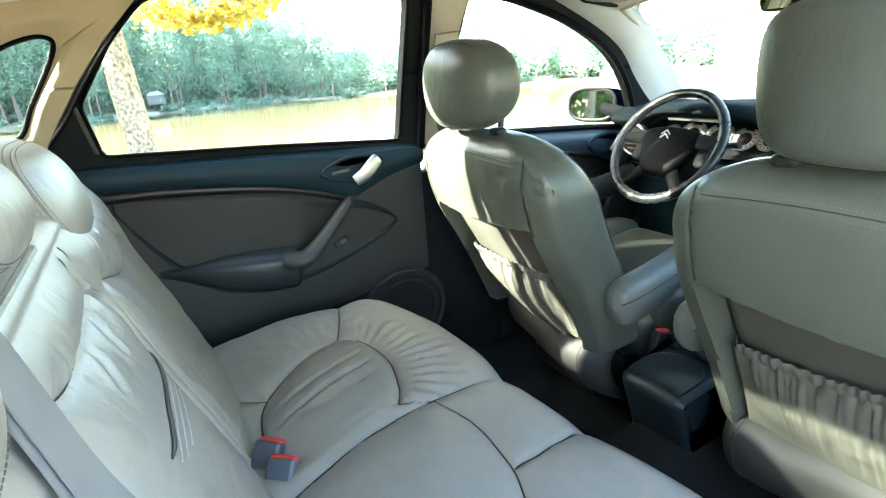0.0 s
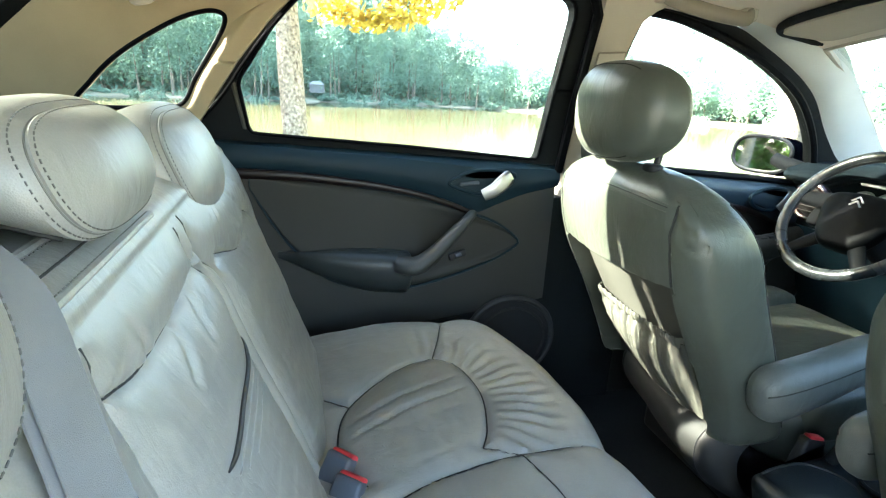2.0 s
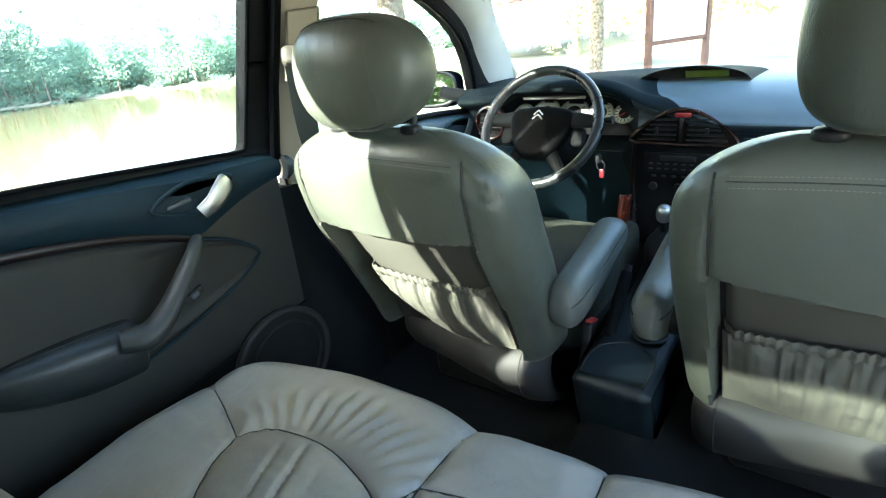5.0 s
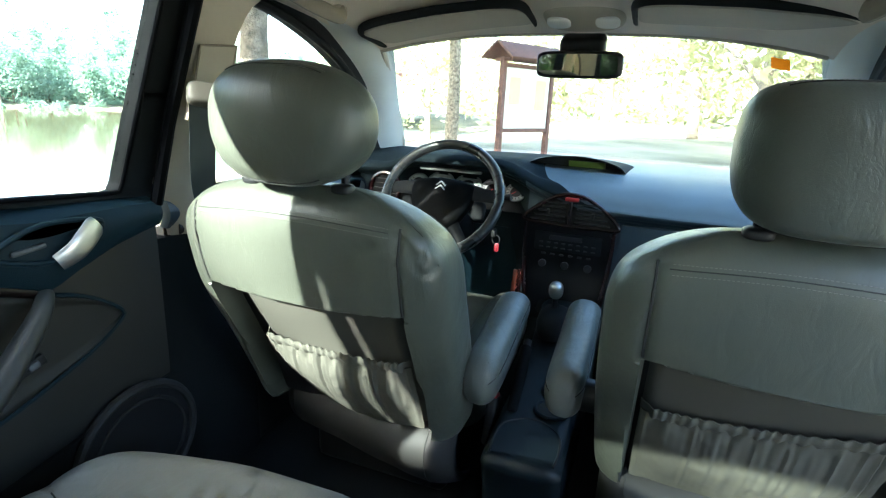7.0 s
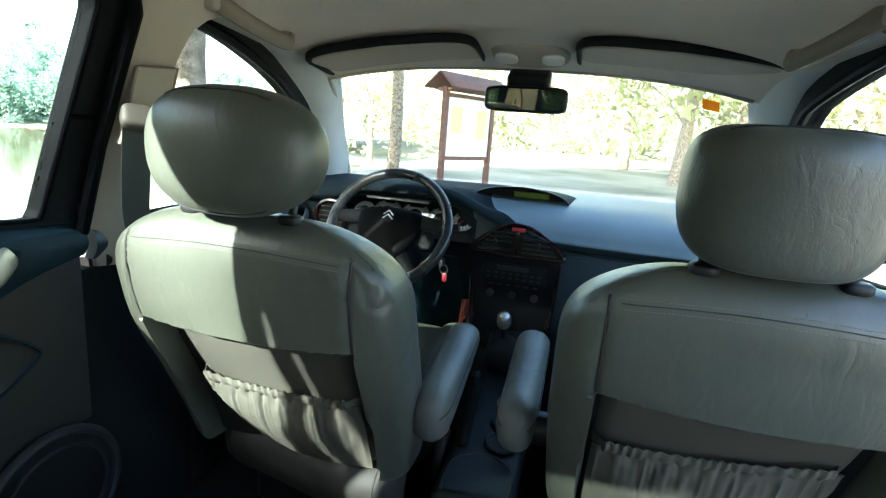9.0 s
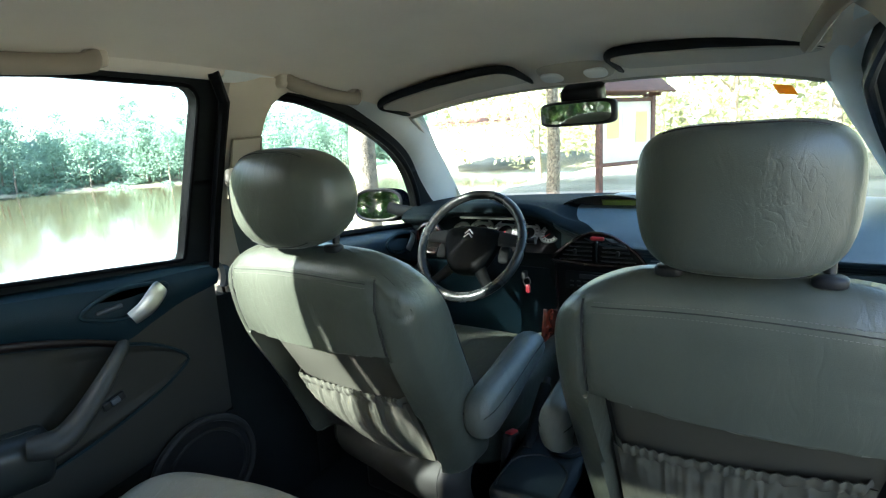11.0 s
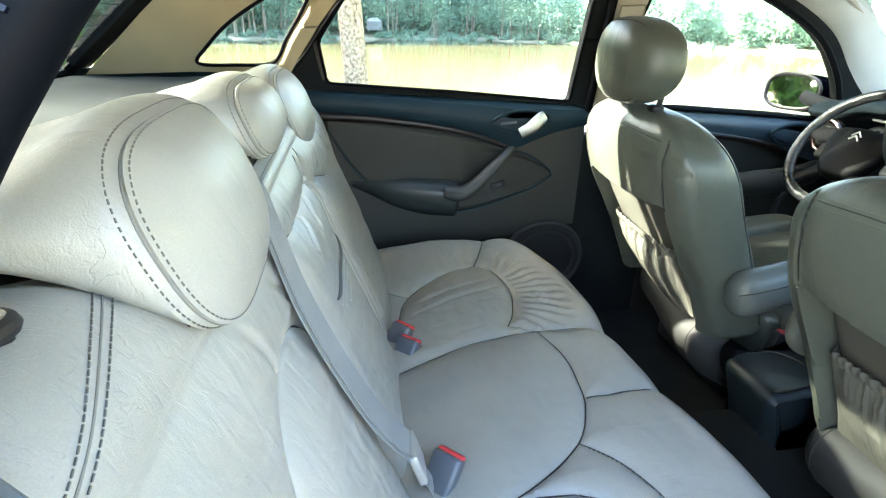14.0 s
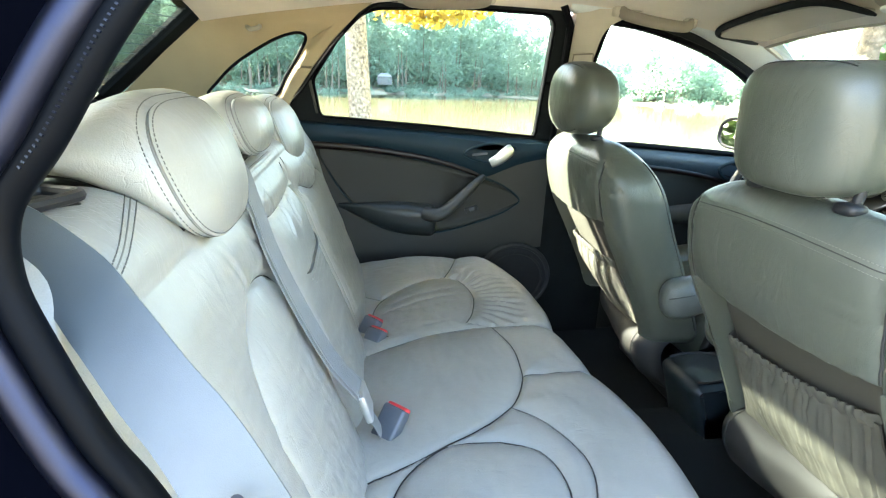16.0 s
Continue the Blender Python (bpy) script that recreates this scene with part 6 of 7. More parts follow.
# ---- centre console ----
con = tagged(empty("centre_console", (0.8, 0.02, 0.3)), "dark blue-grey centre console with cup holders and rounded rear lid", "console")
sweep = spline([(0.622, 0.30), (0.598, 0.40), (0.572, 0.482), (0.566, 0.504), (0.571, 0.519), (0.585, 0.527), (0.62, 0.531), (0.70, 0.538), (0.76, 0.541), (0.86, 0.546), (0.93, 0.556), (1.02, 0.592), (1.14, 0.66)], 90)
along = np.gradient(sweep, axis=0)
along /= np.linalg.norm(along, axis=1)[:, None]
P = []
for (x, z), (tx, tz) in zip(sweep, along):
    inward = np.array([tz, 0, -tx])
    row = [np.array([x, 0.020 + 0.076 * v, z]) + inward * 0.014 * abs(v) ** 8 for v in np.linspace(-1, 1, 21)]
    row = [row[0] + inward * d + np.array([0, -0.004, 0]) for d in (0.16, 0.07)] + row + [row[-1] + inward * d + np.array([0, 0.004, 0]) for d in (0.07, 0.16)]
    P.append(row)
part("body", slab(np.array(P), (0.004, 0, -0.010)), CONSOLE, con)
lid = spline([(0.580, 0.080, 0.529), (0.62, 0.083, 0.5335), (0.665, 0.076, 0.538), (0.692, 0.045, 0.540), (0.698, 0.020, 0.5405), (0.692, -0.005, 0.540), (0.665, -0.036, 0.538), (0.62, -0.043, 0.5335), (0.580, -0.040, 0.529)], 60)
bm = bmesh.new()
bm.faces.new([bm.verts.new(p) for p in lid])
bmesh.ops.solidify(bm, geom=bm.faces[:], thickness=-0.005)
part("lid", bm, CONSOLE, con, "arched console lid")
part("lid_gap", tube(lid, 0.0026, 6), BLACK, con)
for k in range(2):
    x = 0.742 + 0.078 * k
    cup = part("cup_holder", tube([(x + 0.033 * math.cos(a), -0.006 + 0.033 * math.sin(a), 0.545 + 0.05 * (x - 0.742)) for a in np.linspace(0, 2 * np.pi, 32, endpoint=False)], 0.004, 8, True), CONSOLE, con)
    part("cup_well", disc(0.032, 0.004, pose(x, -0.006, 0.544 + 0.05 * (x - 0.742))), BLACK, cup)
part("ash_lid", disc(0.024, 0.012, pose(0.895, 0.006, 0.554, 0, -6, 0), 28, 0.003), SILVER, con, "silver round lid")
gl = tagged(empty("gear_lever", (1.0, 0.045, 0.6)), "gear lever with chrome knob and dark gaiter", "gear lever")
part("gaiter", superbox((0.11, 0.085, 0.09), pose(1.015, 0.045, 0.625), 0.8, 0.7, 24, 14), PADBLACK, gl)
part("shaft", tube([(1.015, 0.046, 0.64), (1.01, 0.048, 0.70)], 0.007, 10), BLACK, gl)
part("knob", superbox((0.036, 0.036, 0.045), pose(1.008, 0.048, 0.716), 0.8, 1.0, 24, 16), CHROME, gl, "chrome knob")
hb = tagged(empty("handbrake", (0.72, 0.072, 0.535)), "black handbrake lever beside the console", "handbrake")
part("grip", tube([(0.715, 0.072, 0.535), (0.78, 0.074, 0.590), (0.835, 0.076, 0.630)], [0.011, 0.014, 0.013], 12), PADBLACK, hb)
part("button", tube([(0.835, 0.076, 0.630), (0.85, 0.0765, 0.640)], 0.009, 12), SWITCH, hb, "dark release button")

# ---- things under the roof ----
def visor(y0, y1, group="sun visors"):
    v = tagged(empty("sun_visor", (0.90, (y0 + y1) / 2, 1.32)), "folded pale cloth sun visor with a thick black band along its rear", "sun visor", group=group)
    yc, hw, x0, x1 = (y0 + y1) / 2, abs(y1 - y0) / 2, 0.822, 0.985
    sq = lambda w, e: np.sign(w) * np.abs(w) ** e
    a = np.linspace(0, 2 * np.pi, 72, endpoint=False)
    ox, oy = (x0 + x1) / 2 - (x1 - x0) / 2 * sq(np.cos(a), 0.34), yc + hw * sq(np.sin(a), 0.26)
    low = lambda x, y: roof_z(x, y) - 0.026 + 0.018 * np.clip((x - x0) / (x1 - x0), 0, 1)
    rows = []
    for q in np.linspace(0.02, 1, 14):
        x, y = (x0 + x1) / 2 + (ox - (x0 + x1) / 2) * q, yc + (oy - yc) * q
        rows.append(np.stack([x, y, low(x, y) - 0.005 * (1 - q ** 4)], 1))
    rows.append(np.stack([ox, oy, low(ox, oy) + 0.008], 1))
    part("board", from_grid(np.array(rows), close_u=True, cap=True), PILLAR, v, "pale cloth visor board")
    k = np.cos(a) > -0.35
    o = np.argsort(np.where(a[k] > np.pi, a[k] - 2 * np.pi, a[k]))
    ex, ey = ox[k][o] - 0.010 * np.cos(a[k][o]), (oy + np.sign(oy - yc) * 0.006)[k][o]
    rim = np.stack([ex, ey, roof_z(ex, ey) - 0.016], 1)
    size = np.interp(np.abs(np.linspace(-1, 1, len(rim))), [0, 0.72, 1], [0.0095, 0.009, 0.003])
    # black tube along the board's rear and ends
    part("rear_edge", tube(rim, size, 10, flat=(0.8, 1.0)), PADBLACK, v, "black band along the visor's rear")
    return v


visor(0.150, 0.505)
visor(-0.065, -0.425)
mir = tagged(empty("rear_view_mirror", (1.0, 0.05, 1.25)), "black framed rear-view mirror under the headliner", "mirror")
mm = look((0.985, 0.052, 1.246), (0.985 - 1.0, 0.052 + 0.122, 1.246 - 0.05))
part("housing", superbox((0.190, 0.058, 0.03), mm @ pose(0, 0, 0.012), 0.5, 0.35, 40, 14), BLACK, mir)
bm = bmesh.new()
bm.faces.new([bm.verts.new(mm @ Vector((0.087 * np.sign(math.cos(a)) * abs(math.cos(a)) ** 0.4, 0.0225 * np.sign(math.sin(a)) * abs(math.sin(a)) ** 0.4, -0.0042))) for a in np.linspace(0, 2 * np.pi, 48, endpoint=False)])
part("glass", bm, MIRROR, mir, "mirror glass", smooth=False)
part("stem", rbox((0.05, 0.10, 0.055), 0.012, pose(1.035, 0.05, 1.285, 0, -25, 0)), BLACK, mir)
con2 = tagged(empty("roof_console", (0.95, 0.045, 1.32)), "pale oval roof console with reading lamps", "roof console")
part("shell", superbox((0.13, 0.17, 0.034), pose(0.965, 0.045, float(roof_z(0.965, 0.045)) + 0.003, 0, 14, 0), 0.6, 0.7, 40, 16), PILLAR, con2)
for k in (-1, 1):
    part("lamp_lens", superbox((0.05, 0.05, 0.012), pose(0.955, 0.045 + k * 0.05, float(roof_z(0.955, 0.05)) - 0.014, 0, 14, 0), 0.6, 0.7, 20, 10), WHITE, con2)


def grab_handle(x0, x1, s):
    g = tagged(empty("grab_handle", ((x0 + x1) / 2, s * 0.5, 1.35)), "beige folding grab handle on the roof rail", "grab handle", group="grab handles")
    z = lambda x: float(roof_z(x, 0.49))
    pts = spline([(x0, s * 0.500, z(x0) - 0.005), (x0 + 0.02, s * 0.485, z(x0) - 0.020), ((x0 + x1) / 2, s * 0.482, z((x0 + x1) / 2) - 0.026), (x1 - 0.02, s * 0.485, z(x1) - 0.020), (x1, s * 0.500, z(x1) - 0.005)], 30)
    part("grip", tube(pts, 0.0125, 10, flat=(0.9, 1.2)), GRIP, g)
    for x in (x0, x1):
        part("mount", rbox((0.035, 0.03, 0.03), 0.008, pose(x, s * 0.503, z(x) - 0.008)), PILLAR, g)
    return g


grab_handle(-0.05, 0.17, 1)
grab_handle(0.53, 0.74, 1)
grab_handle(0.53, 0.74, -1)
hk = tagged(empty("coat_hook", (-0.44, 0.58, 1.27)), "small beige coat hook on the rear quarter", "hook")
part("hook", tube(spline([(-0.455, 0.592, 1.262), (-0.445, 0.572, 1.254), (-0.425, 0.572, 1.258), (-0.418, 0.590, 1.268)], 12), 0.006, 8), PILLAR, hk)

# ---- outside ----
def shore_y(x):
    return 62 - 0.0 * x + 6 * np.sin(x * 0.05) - np.clip(x - 15, 0, 60) * 0.75


def ground_z(x, y):
    near = 1 / (1 + np.exp(-(y - 8.2) * 1.6))
    far = 1 / (1 + np.exp(-(y - shore_y(x)) * 0.7))
    side = 1 / (1 + np.exp(-(x - 52 + 0.2 * y) * 0.25))
    bank = np.clip(y - shore_y(x) - 8, 0, 200)
    z = -2.6 * near * (1 - np.maximum(far, side)) + far * (-1.2 + np.interp(x, [-90, 12, 26], [0.55, 0.55, 0.10]) * np.clip(bank, 0, 60))
    return z + 0.0 * x


gx = np.concatenate([np.linspace(-1500, -90, 12), np.linspace(-80, 90, 110), np.linspace(100, 1500, 12)])
gy = np.concatenate([np.linspace(-1500, -60, 12), np.linspace(-50, 8, 40), np.linspace(8.3, 90, 110), np.linspace(95, 1500, 12)])
GX, GY = np.meshgrid(gx, gy)
GZ = ground_z(GX, GY) + 0.05 * fuzz(GX.shape, 40, 51) * (np.hypot(GX, GY) > 6)
tagged(part("ground", slab(np.stack([GX, GY, GZ], 2), (0, 0, -0.5)), GRASS), "grassy bank and lakeside with bare earth", "ground", kind="structure")
U, V = np.meshgrid(np.linspace(-300, 70, 40), np.linspace(6, 90, 30))
tagged(part("water", slab(np.stack([U, V, 0 * U - 1.6], 2), (0, 0, -0.3)), WATER), "calm brown-green lake", "water", kind="structure")


def leaf_cloud(centres, radii, count, size, rng, squash=0.8):
    """Many small leaf blades round given clump centres."""
    k = len(centres)
    idx = rng.randint(0, k, count)
    d = rng.normal(size=(count, 3))
    d /= np.linalg.norm(d, axis=1)[:, None]
    r = rng.rand(count) ** 0.45
    c = centres[idx] + d * (radii[idx] * r)[:, None] * np.array([1, 1, squash])
    nrm = rng.normal(size=(count, 3)) + np.array([-0.7, -0.5, 0.9])
    a = np.cross(nrm, rng.normal(size=(count, 3)))
    a /= np.linalg.norm(a, axis=1)[:, None] + 1e-9
    b = np.cross(a, nrm)
    b /= np.linalg.norm(b, axis=1)[:, None] + 1e-9
    s = size * (0.6 + 0.8 * rng.rand(count))[:, None]
    quad = np.stack([c - a * s, c + b * s * 0.45, c + a * s, c - b * s * 0.45], 1)
    return quad.reshape(-1, 3), np.arange(count * 4).reshape(-1, 4)


def leaf_mesh(name, verts, faces, mat, parent, label=""):
    me = bpy.data.meshes.new(name)
    me.from_pydata(verts.tolist(), [], faces.tolist())
    me.materials.append(mat)
    ob = new(name, me)
    ob.parent = parent
    ob.matrix_parent_inverse = Matrix.Translation(-parent.location)
    if label:
        ob["label"] = label
    return ob


def tree(x, y, height, crown_from, crown_r, trunk_r, leaves, size, seed, label, bark=BARK, leaf=LEAF, lean=(0, 0), z0=None):
    rng = np.random.RandomState(seed)
    z0 = float(ground_z(np.array(x), np.array(y))) - 0.1 if z0 is None else z0
    t = tagged(empty("tree", (x, y, z0)), label, "tree", group="trees by the lake")
    n = 16
    ts = np.linspace(0, 1, n)
    trunk = np.stack([x + lean[0] * ts * height + 0.10 * np.sin(ts * 7 + seed), y + lean[1] * ts * height + 0.10 * np.cos(ts * 6 + seed) - 0.10 * math.cos(seed), z0 + ts * height * 0.95], 1)
    parts = [tube(trunk, trunk_r * (1.25 - 1.1 * ts) * (1 + 0.06 * np.sin(ts * 50)), 12, up=(0, 1, 0))]
    centres, radii = [], []
    for k in range(14):
        f = crown_from + (1 - crown_from) * (k + 0.5) / 14
        p = np.array([np.interp(f, ts, trunk[:, q]) for q in range(3)])
        a = k * 2.4 + rng.rand()
        reach = crown_r * (1 - 0.55 * ((f - crown_from) / (1 - crown_from))) * (0.6 + 0.5 * rng.rand())
        e = p + np.array([math.cos(a) * reach, math.sin(a) * reach, reach * (0.15 + 0.4 * rng.rand())])
        parts.append(tube(spline([p, (p + e) / 2 + np.array([0, 0, 0.1 * reach]), e], 8), np.linspace(trunk_r * 0.35, trunk_r * 0.06, len(spline([p, (p + e) / 2, e], 8))), 6))
        for w in (0.55, 0.95):
            centres.append(p * (1 - w) + e * w)
            radii.append(crown_r * (0.28 + 0.16 * rng.rand()))
    part("trunk", join(*parts), bark, t)
    v, f = leaf_cloud(np.array(centres), np.array(radii), leaves, size, rng)
    leaf_mesh("crown", v, f, leaf, t)
    return t


# first two crowns thickened above the view to hold sky off the left side
tree(-0.15, 6.2, 11, 0.42, 4.6, 0.125, 22000, 0.26, 3, "lakeside tree with pale rough bark and yellow leaves", BARK_PALE, LEAF_YELLOW, lean=(0.0, 0.01))
tree(5.6, 4.7, 10, 0.42, 4.0, 0.17, 9000, 0.22, 5, "lakeside tree with mossy bark", BARK, LEAF)
tree(9.6, 3.6, 9, 0.50, 2.4, 0.11, 3000, 0.16, 8, "slim tree beside the path", BARK_PALE, LEAF_SUNLIT)
for k, (x, y, h, cr, tr) in enumerate([(17, -2.6, 10, 3.2, 0.17), (19, -4.6, 10, 3.4, 0.16), (16, -7, 9, 3.4, 0.15), (24, -1.5, 11, 3.5, 0.18), (22, -9, 12, 4.2, 0.2), (26, -5.5, 12, 4.0, 0.2), (30, 2.5, 12, 4.2, 0.2), (33, 9, 11, 4.2, 0.2), (28, -13, 12, 4.5, 0.2), (36, 15, 12, 4.5, 0.2)]):
    tree(x, y, h, 0.16, cr, tr, 2600, 0.17, 20 + k, "sunlit green and yellow tree across the clearing", BARK_PALE, LEAF_SUNLIT)
# right-hand ones stand unseen, added to cut the sky's light
for k, (x, y, h, cr) in enumerate([(-9, 7.6, 9, 3.0), (-13, 9.4, 12, 3.4), (-16, 3, 10, 3.6), (-21, 6.5, 11, 4.0), (-18, -5, 12, 4.0), (-12, -20, 11, 3.8), (0, -26, 10, 4.0), (10, -18, 12, 4.2)]):
    tree(x, y, h, 0.06 if k < 4 else 0.2, cr, 0.2, (2600 if k in (1, 2) else 3600) if k < 4 else 2200, 0.17, 50 + k, "green tree standing round the clearing", BARK, LEAF)

# two unseen trees added up-sun to block and thin the sunlight
tree(-12.2, 3.7, 9.6, 0.72, 1.3, 0.14, 3400, 0.16, 90, "slim green tree added out of view to block sun", BARK, LEAF)
tree(-13.2, 7.1, 11.5, 0.58, 2.1, 0.15, 1450, 0.15, 91, "thin-leaved tree added out of view to filter sun", BARK, LEAF)

br = tagged(empty("hanging_branch", (0.4, 5.2, 2.4)), "branch of yellow leaves hanging from the lakeside tree", "branch")
rng = np.random.RandomState(9)
cl = np.array([(0.05, 5.25, 1.95), (0.3, 5.2, 1.88), (0.55, 5.2, 1.86), (0.8, 5.15, 1.93), (1.05, 5.2, 2.02), (0.2, 5.3, 2.15), (0.7, 5.3, 2.2), (1.3, 5.25, 2.2)])
cl = cl + np.array([0.06, 0.0, -0.15])
v, f = leaf_cloud(cl, np.array([0.22, 0.2, 0.17, 0.2, 0.2, 0.3, 0.3, 0.25]), 900, 0.055, rng)
leaf_mesh("leaves", v, f, LEAF_YELLOW, br)
part("twig", tube(spline([(-0.1, 6.1, 3.2), (0.2, 5.6, 2.6), (0.6, 5.2, 1.95), (1.1, 5.2, 1.9)], 14), np.linspace(0.03, 0.006, len(spline([(-0.1, 6.1, 3.2), (0.2, 5.6, 2.6), (0.6, 5.2, 2.1), (1.1, 5.2, 2.05)], 14))), 6), BARK, br)

# dark scrub behind the car
scrub = tagged(empty("bank_scrub", (-15, 4, 0)), "dense shady scrub along the bank behind the car", "scrub", kind="stuff")
rng = np.random.RandomState(15)
cs = np.array([(-13.5 - 5 * rng.rand(), rng.uniform(-7, 17), rng.uniform(0.0, 4.6)) for k in range(220)])
bank = []
for k in range(150):
    y = rng.uniform(7.5, 15)
    bank.append((-0.155 - (y + 1) * rng.uniform(0.47, 1.1), y, rng.uniform(-1.2, 4.0)))
cs = np.vstack([cs, bank])
v, f = leaf_cloud(cs, np.full(370, 0.9), 46000, 0.17, rng)
leaf_mesh("foliage", v, f, LEAF, scrub)

# woods on the far shore
wood = tagged(empty("far_woods", (0, 70, 0)), "dense green woods along the far shore", "woods", kind="stuff")
rng = np.random.RandomState(77)
tall = lambda x: np.interp(x, [-80, 17, 24, 62], [1.0, 1.0, 0.46, 0.42])
stems, cs, rs = [], [], []
for k in range(380):
    x = rng.uniform(-75, 62)
    row = rng.choice([3.2, 4.5, 8, 13, 20, 30], p=[0.16, 0.16, 0.2, 0.2, 0.16, 0.12])
    y = float(shore_y(np.array(x))) + row + rng.uniform(-1.2, 1.6)
    z = float(ground_z(np.array(x), np.array(y)))
    h = (rng.uniform(6.5, 11.5) + 0.32 * row) * float(tall(x))
    lean = rng.uniform(-0.5, 0.5)
    if row < 9:
        stems.append(tube([(x, y, z - 0.3), (x + lean * 0.3, y, z + h * 0.3), (x + lean * 0.55, y, z + h * 0.55)], [0.12, 0.085, 0.015], 5, up=(0, 1, 0)))
    conifer = rng.rand() < 0.3
    for f in np.linspace(0.30 if row < 6 else 0.12, 1.0, 8):
        spread = (1.0 - f) * 0.75 + 0.15 if conifer else math.sin(math.pi * min(1, 0.25 + 0.75 * f)) * 0.8 + 0.25
        for q in range(2):
            a = rng.uniform(0, 6.3)
            cs.append((x + lean * f + math.cos(a) * spread * 1.3, y + math.sin(a) * spread * 1.3, z + h * f))
            rs.append((0.9 + 0.8 * rng.rand()) * (0.45 + spread * 0.8))
v, f = leaf_cloud(np.array(cs), np.array(rs), 430000, 0.15, rng)
leaf_mesh("foliage", v, f, LEAF_HAZE, wood)
ux = rng.uniform(-75, 62, 120000)
ub = rng.uniform(5, 46, 120000)
uy = shore_y(ux) + ub
uv, uf = leaf_cloud(np.stack([ux, uy, ground_z(ux, uy) + rng.uniform(0.1, 2.6, 120000)], 1), np.full(120000, 0.5), 120000, 0.27, rng)
leaf_mesh("undergrowth", uv, uf, LEAF_HAZE, wood)
# closed canopy of the wooded slope behind
hx = rng.uniform(-78, 24, 1500)
hb = rng.uniform(14, 70, 1500)
hy = shore_y(hx) + hb
hz = ground_z(hx, hy) + rng.uniform(0.5, 7.5, 1500) * tall(hx)
hv, hf = leaf_cloud(np.stack([hx, hy, hz], 1), rng.uniform(1.4, 3.0, 1500), 110000, 0.42, rng)
leaf_mesh("canopy", hv, hf, LEAF_HAZE, wood)
part("stems", join(*stems), BARK, wood, "slim trunks")
cs, rs = [], []
for k in range(260):
    x = rng.uniform(-75, 62)
    y = float(shore_y(np.array(x))) + rng.uniform(-0.6, 4.5)
    cs.append((x, y, float(ground_z(np.array(x), np.array(y))) + rng.uniform(0.1, 0.5)))
    rs.append(rng.uniform(0.5, 1.3))
v, f = leaf_cloud(np.array(cs), np.array(rs) * 0.8, 30000, 0.14, rng, 0.5)
leaf_mesh("shore_scrub", v, f, LEAF_HAZE, wood)

# pale woods ahead, beyond the clearing
ahead = tagged(empty("clearing_woods", (45, -5, 0)), "pale sunlit woods beyond the clearing", "woods", kind="stuff")
cs = np.array([(rng.uniform(38, 52), rng.uniform(-45, 26), rng.uniform(0.3, 7.5)) for k in range(420)])
v, f = leaf_cloud(cs, np.full(420, 1.8), 20000, 0.30, rng)
leaf_mesh("foliage", v, f, LEAF_SUNLIT, ahead)

# notice board ahead of the car
nb = tagged(empty("notice_board", (8.2, 1.9, 0)), "brown timber notice board with gabled roof and pale notices", "notice board")
NB_A, NB_B = np.array([7.72, 2.07]), np.array([8.75, 1.56])
nb_len = float(np.linalg.norm(NB_B - NB_A))
nb_m = pose(*((NB_A + NB_B) / 2), 0, 0, 0, math.degrees(math.atan2(*(NB_B - NB_A)[::-1])))
for k in (-1, 1):
    part("post", rbox((0.08, 0.08, 1.80), 0.006, nb_m @ pose(k * nb_len / 2, 0, 0.87)), TIMBER, nb)
for z in (0.72, 1.66):
    part("rail", rbox((nb_len, 0.05, 0.06), 0.005, nb_m @ pose(0, 0, z)), TIMBER, nb)
part("panel", rbox((nb_len - 0.08, 0.02, 0.90), 0.002, nb_m @ pose(0, 0, 1.19)), PAPER, nb, "pale notice panel")
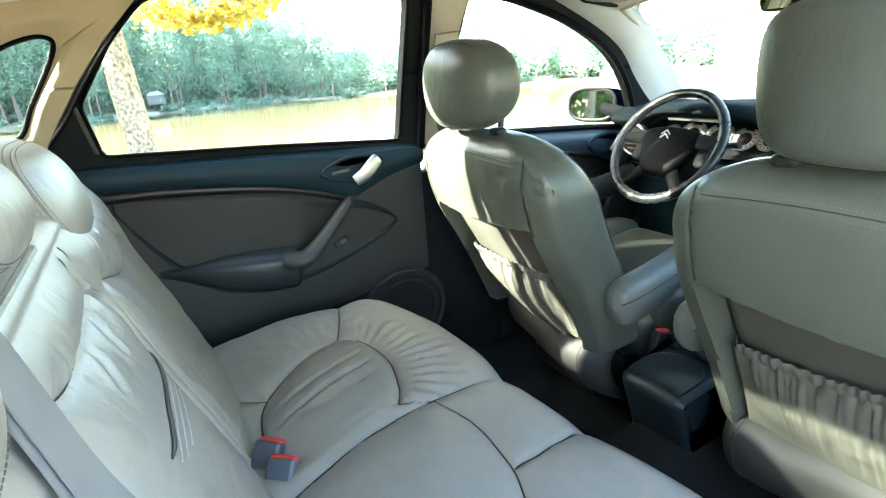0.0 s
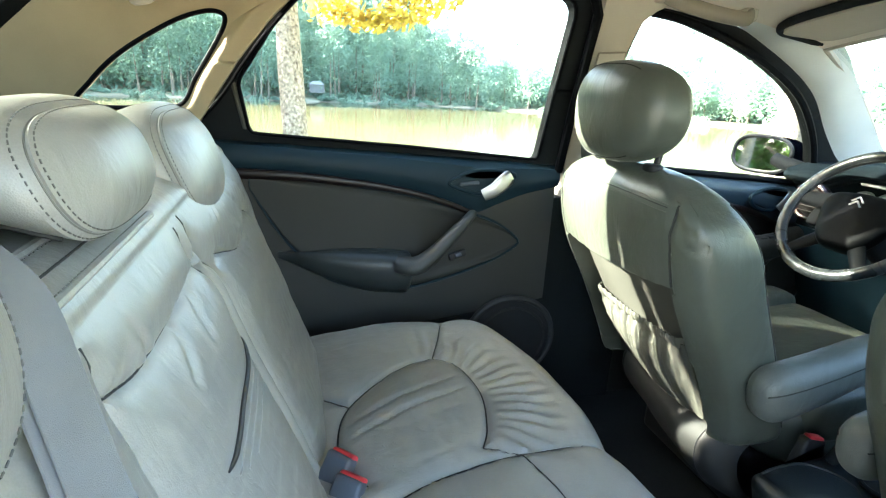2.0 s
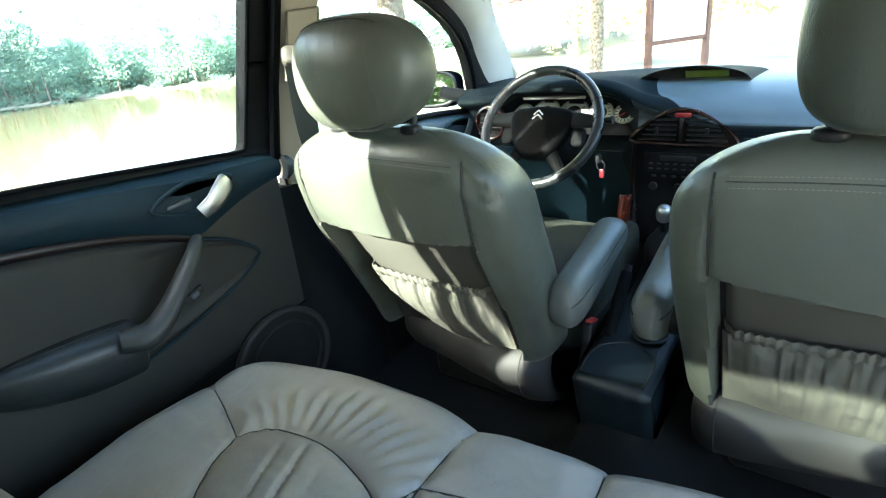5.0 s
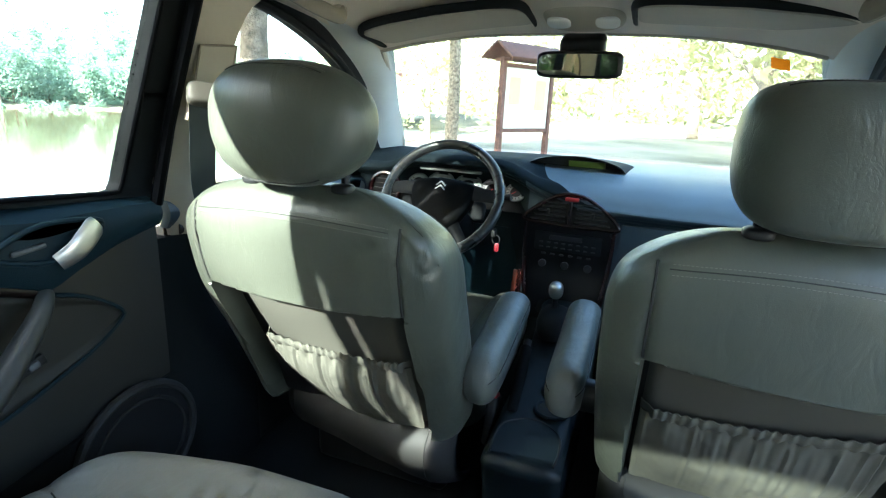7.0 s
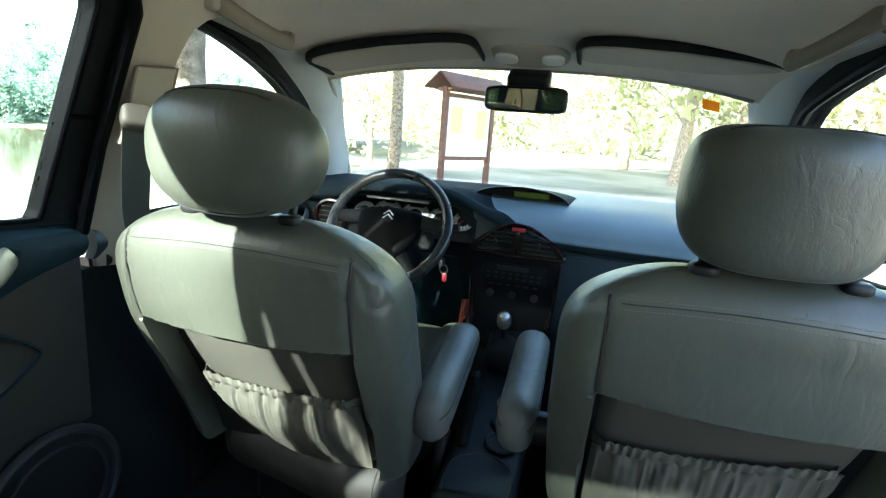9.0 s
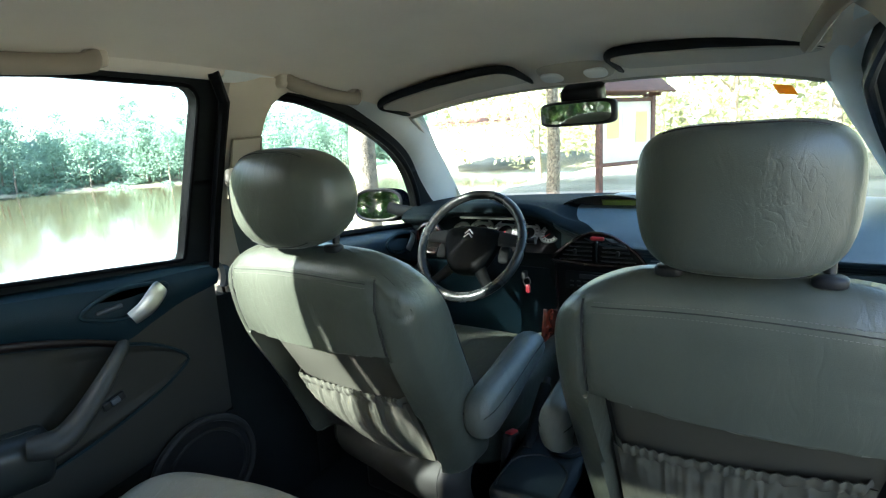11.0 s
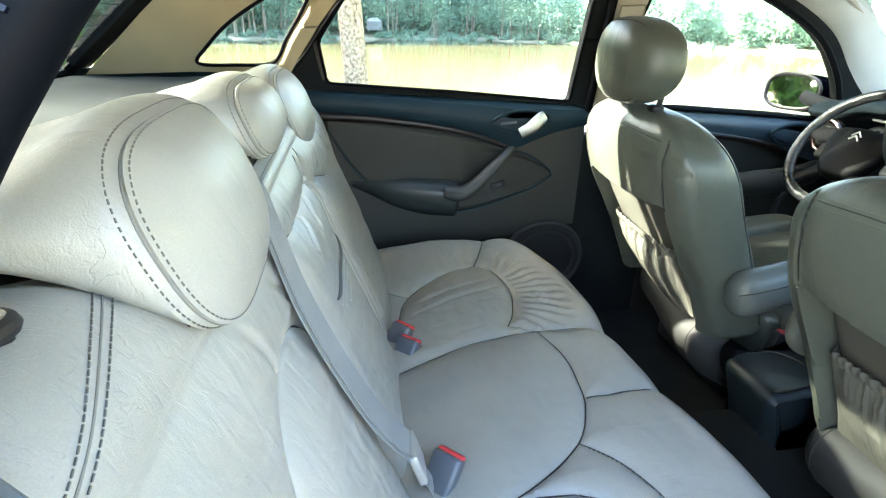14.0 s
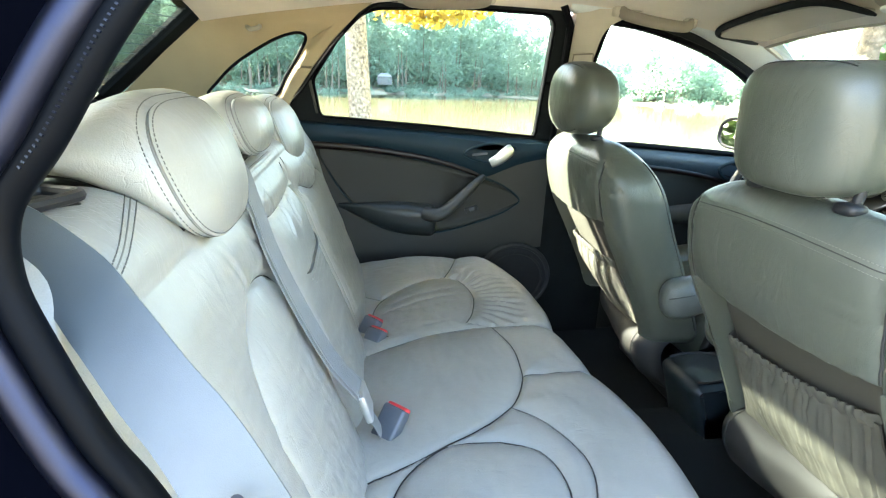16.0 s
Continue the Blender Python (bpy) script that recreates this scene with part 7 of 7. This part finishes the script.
for k in (-1, 1):
    part("roof_board", rbox((nb_len + 0.34, 0.36, 0.03), 0.004, nb_m @ pose(0, k * 0.15, 1.86, k * -38, 0, 0)), TIMBER, nb)
    part("gable_brace", rbox((0.05, 0.30, 0.05), 0.004, nb_m @ pose(k * nb_len / 2, 0, 1.73)), TIMBER, nb)
for k, (u, z, w, h) in enumerate(((-0.30, 1.30, 0.26, 0.40), (0.02, 1.34, 0.24, 0.32), (0.32, 1.25, 0.26, 0.46), (0.0, 0.96, 0.34, 0.24))):
    part("notice", rbox((w, 0.004, h), 0, nb_m @ pose(u, -0.013, z)), PAPER if k % 2 else YELLOW_PAPER, nb, "pale sheet" if k % 2 else "yellow sheet")
# pale building and far road beyond the water
bd = tagged(empty("lake_house", (40, 30, 0)), "low white building beyond the lake with brown roof", "building")
part("wall", rbox((6, 9, 3), 0.05, pose(44, 24, 1.2, 0, 0, 20)), WHITE, bd)
part("roof", rbox((7, 10, 0.5), 0.1, pose(44, 24, 2.9, 0, 0, 20), taper=(0.6, 0.8)), TIMBER, bd)
hut = tagged(empty("shore_hut", (-14, 66, 0)), "small grey hut with pale roof among lakeside trees", "hut")
part("wall", rbox((1.7, 1.3, 0.9), 0.03, pose(2.4, float(shore_y(np.array(2.4))) + 3.4, -0.2)), SLATE, hut)
part("roof", rbox((1.8, 1.6, 0.4), 0.05, pose(2.4, float(shore_y(np.array(2.4))) + 3.4, 0.45), taper=(0.5, 0.7)), ROOF_GREY, hut)


# the car's right side stands a little nearer the middle towards the front
def skew(ob):
    for o in (ob, *ob.children_recursive):
        if o.type != "MESH":
            continue
        me = o.data
        co = np.empty(len(me.vertices) * 3)
        me.vertices.foreach_get("co", co)
        co = co.reshape(-1, 3)
        yc = np.clip(0.075 * co[:, 0], 0, 0.065)
        co[:, 1] += yc * np.clip(1 - co[:, 1] / 0.60, 0, 2)
        me.vertices.foreach_set("co", co.ravel())
        me.update()


for nm in ("ceiling", "roof", "trim_pillar_right_front", "trim_rail_right", "trim_pillar_right_middle", "trim_pillar_right_lower", "window_windscreen", "windscreen_sticker", "front_door.001", "front_seat_belt.001", "grab_handle.002"):
    skew(bpy.data.objects[nm])
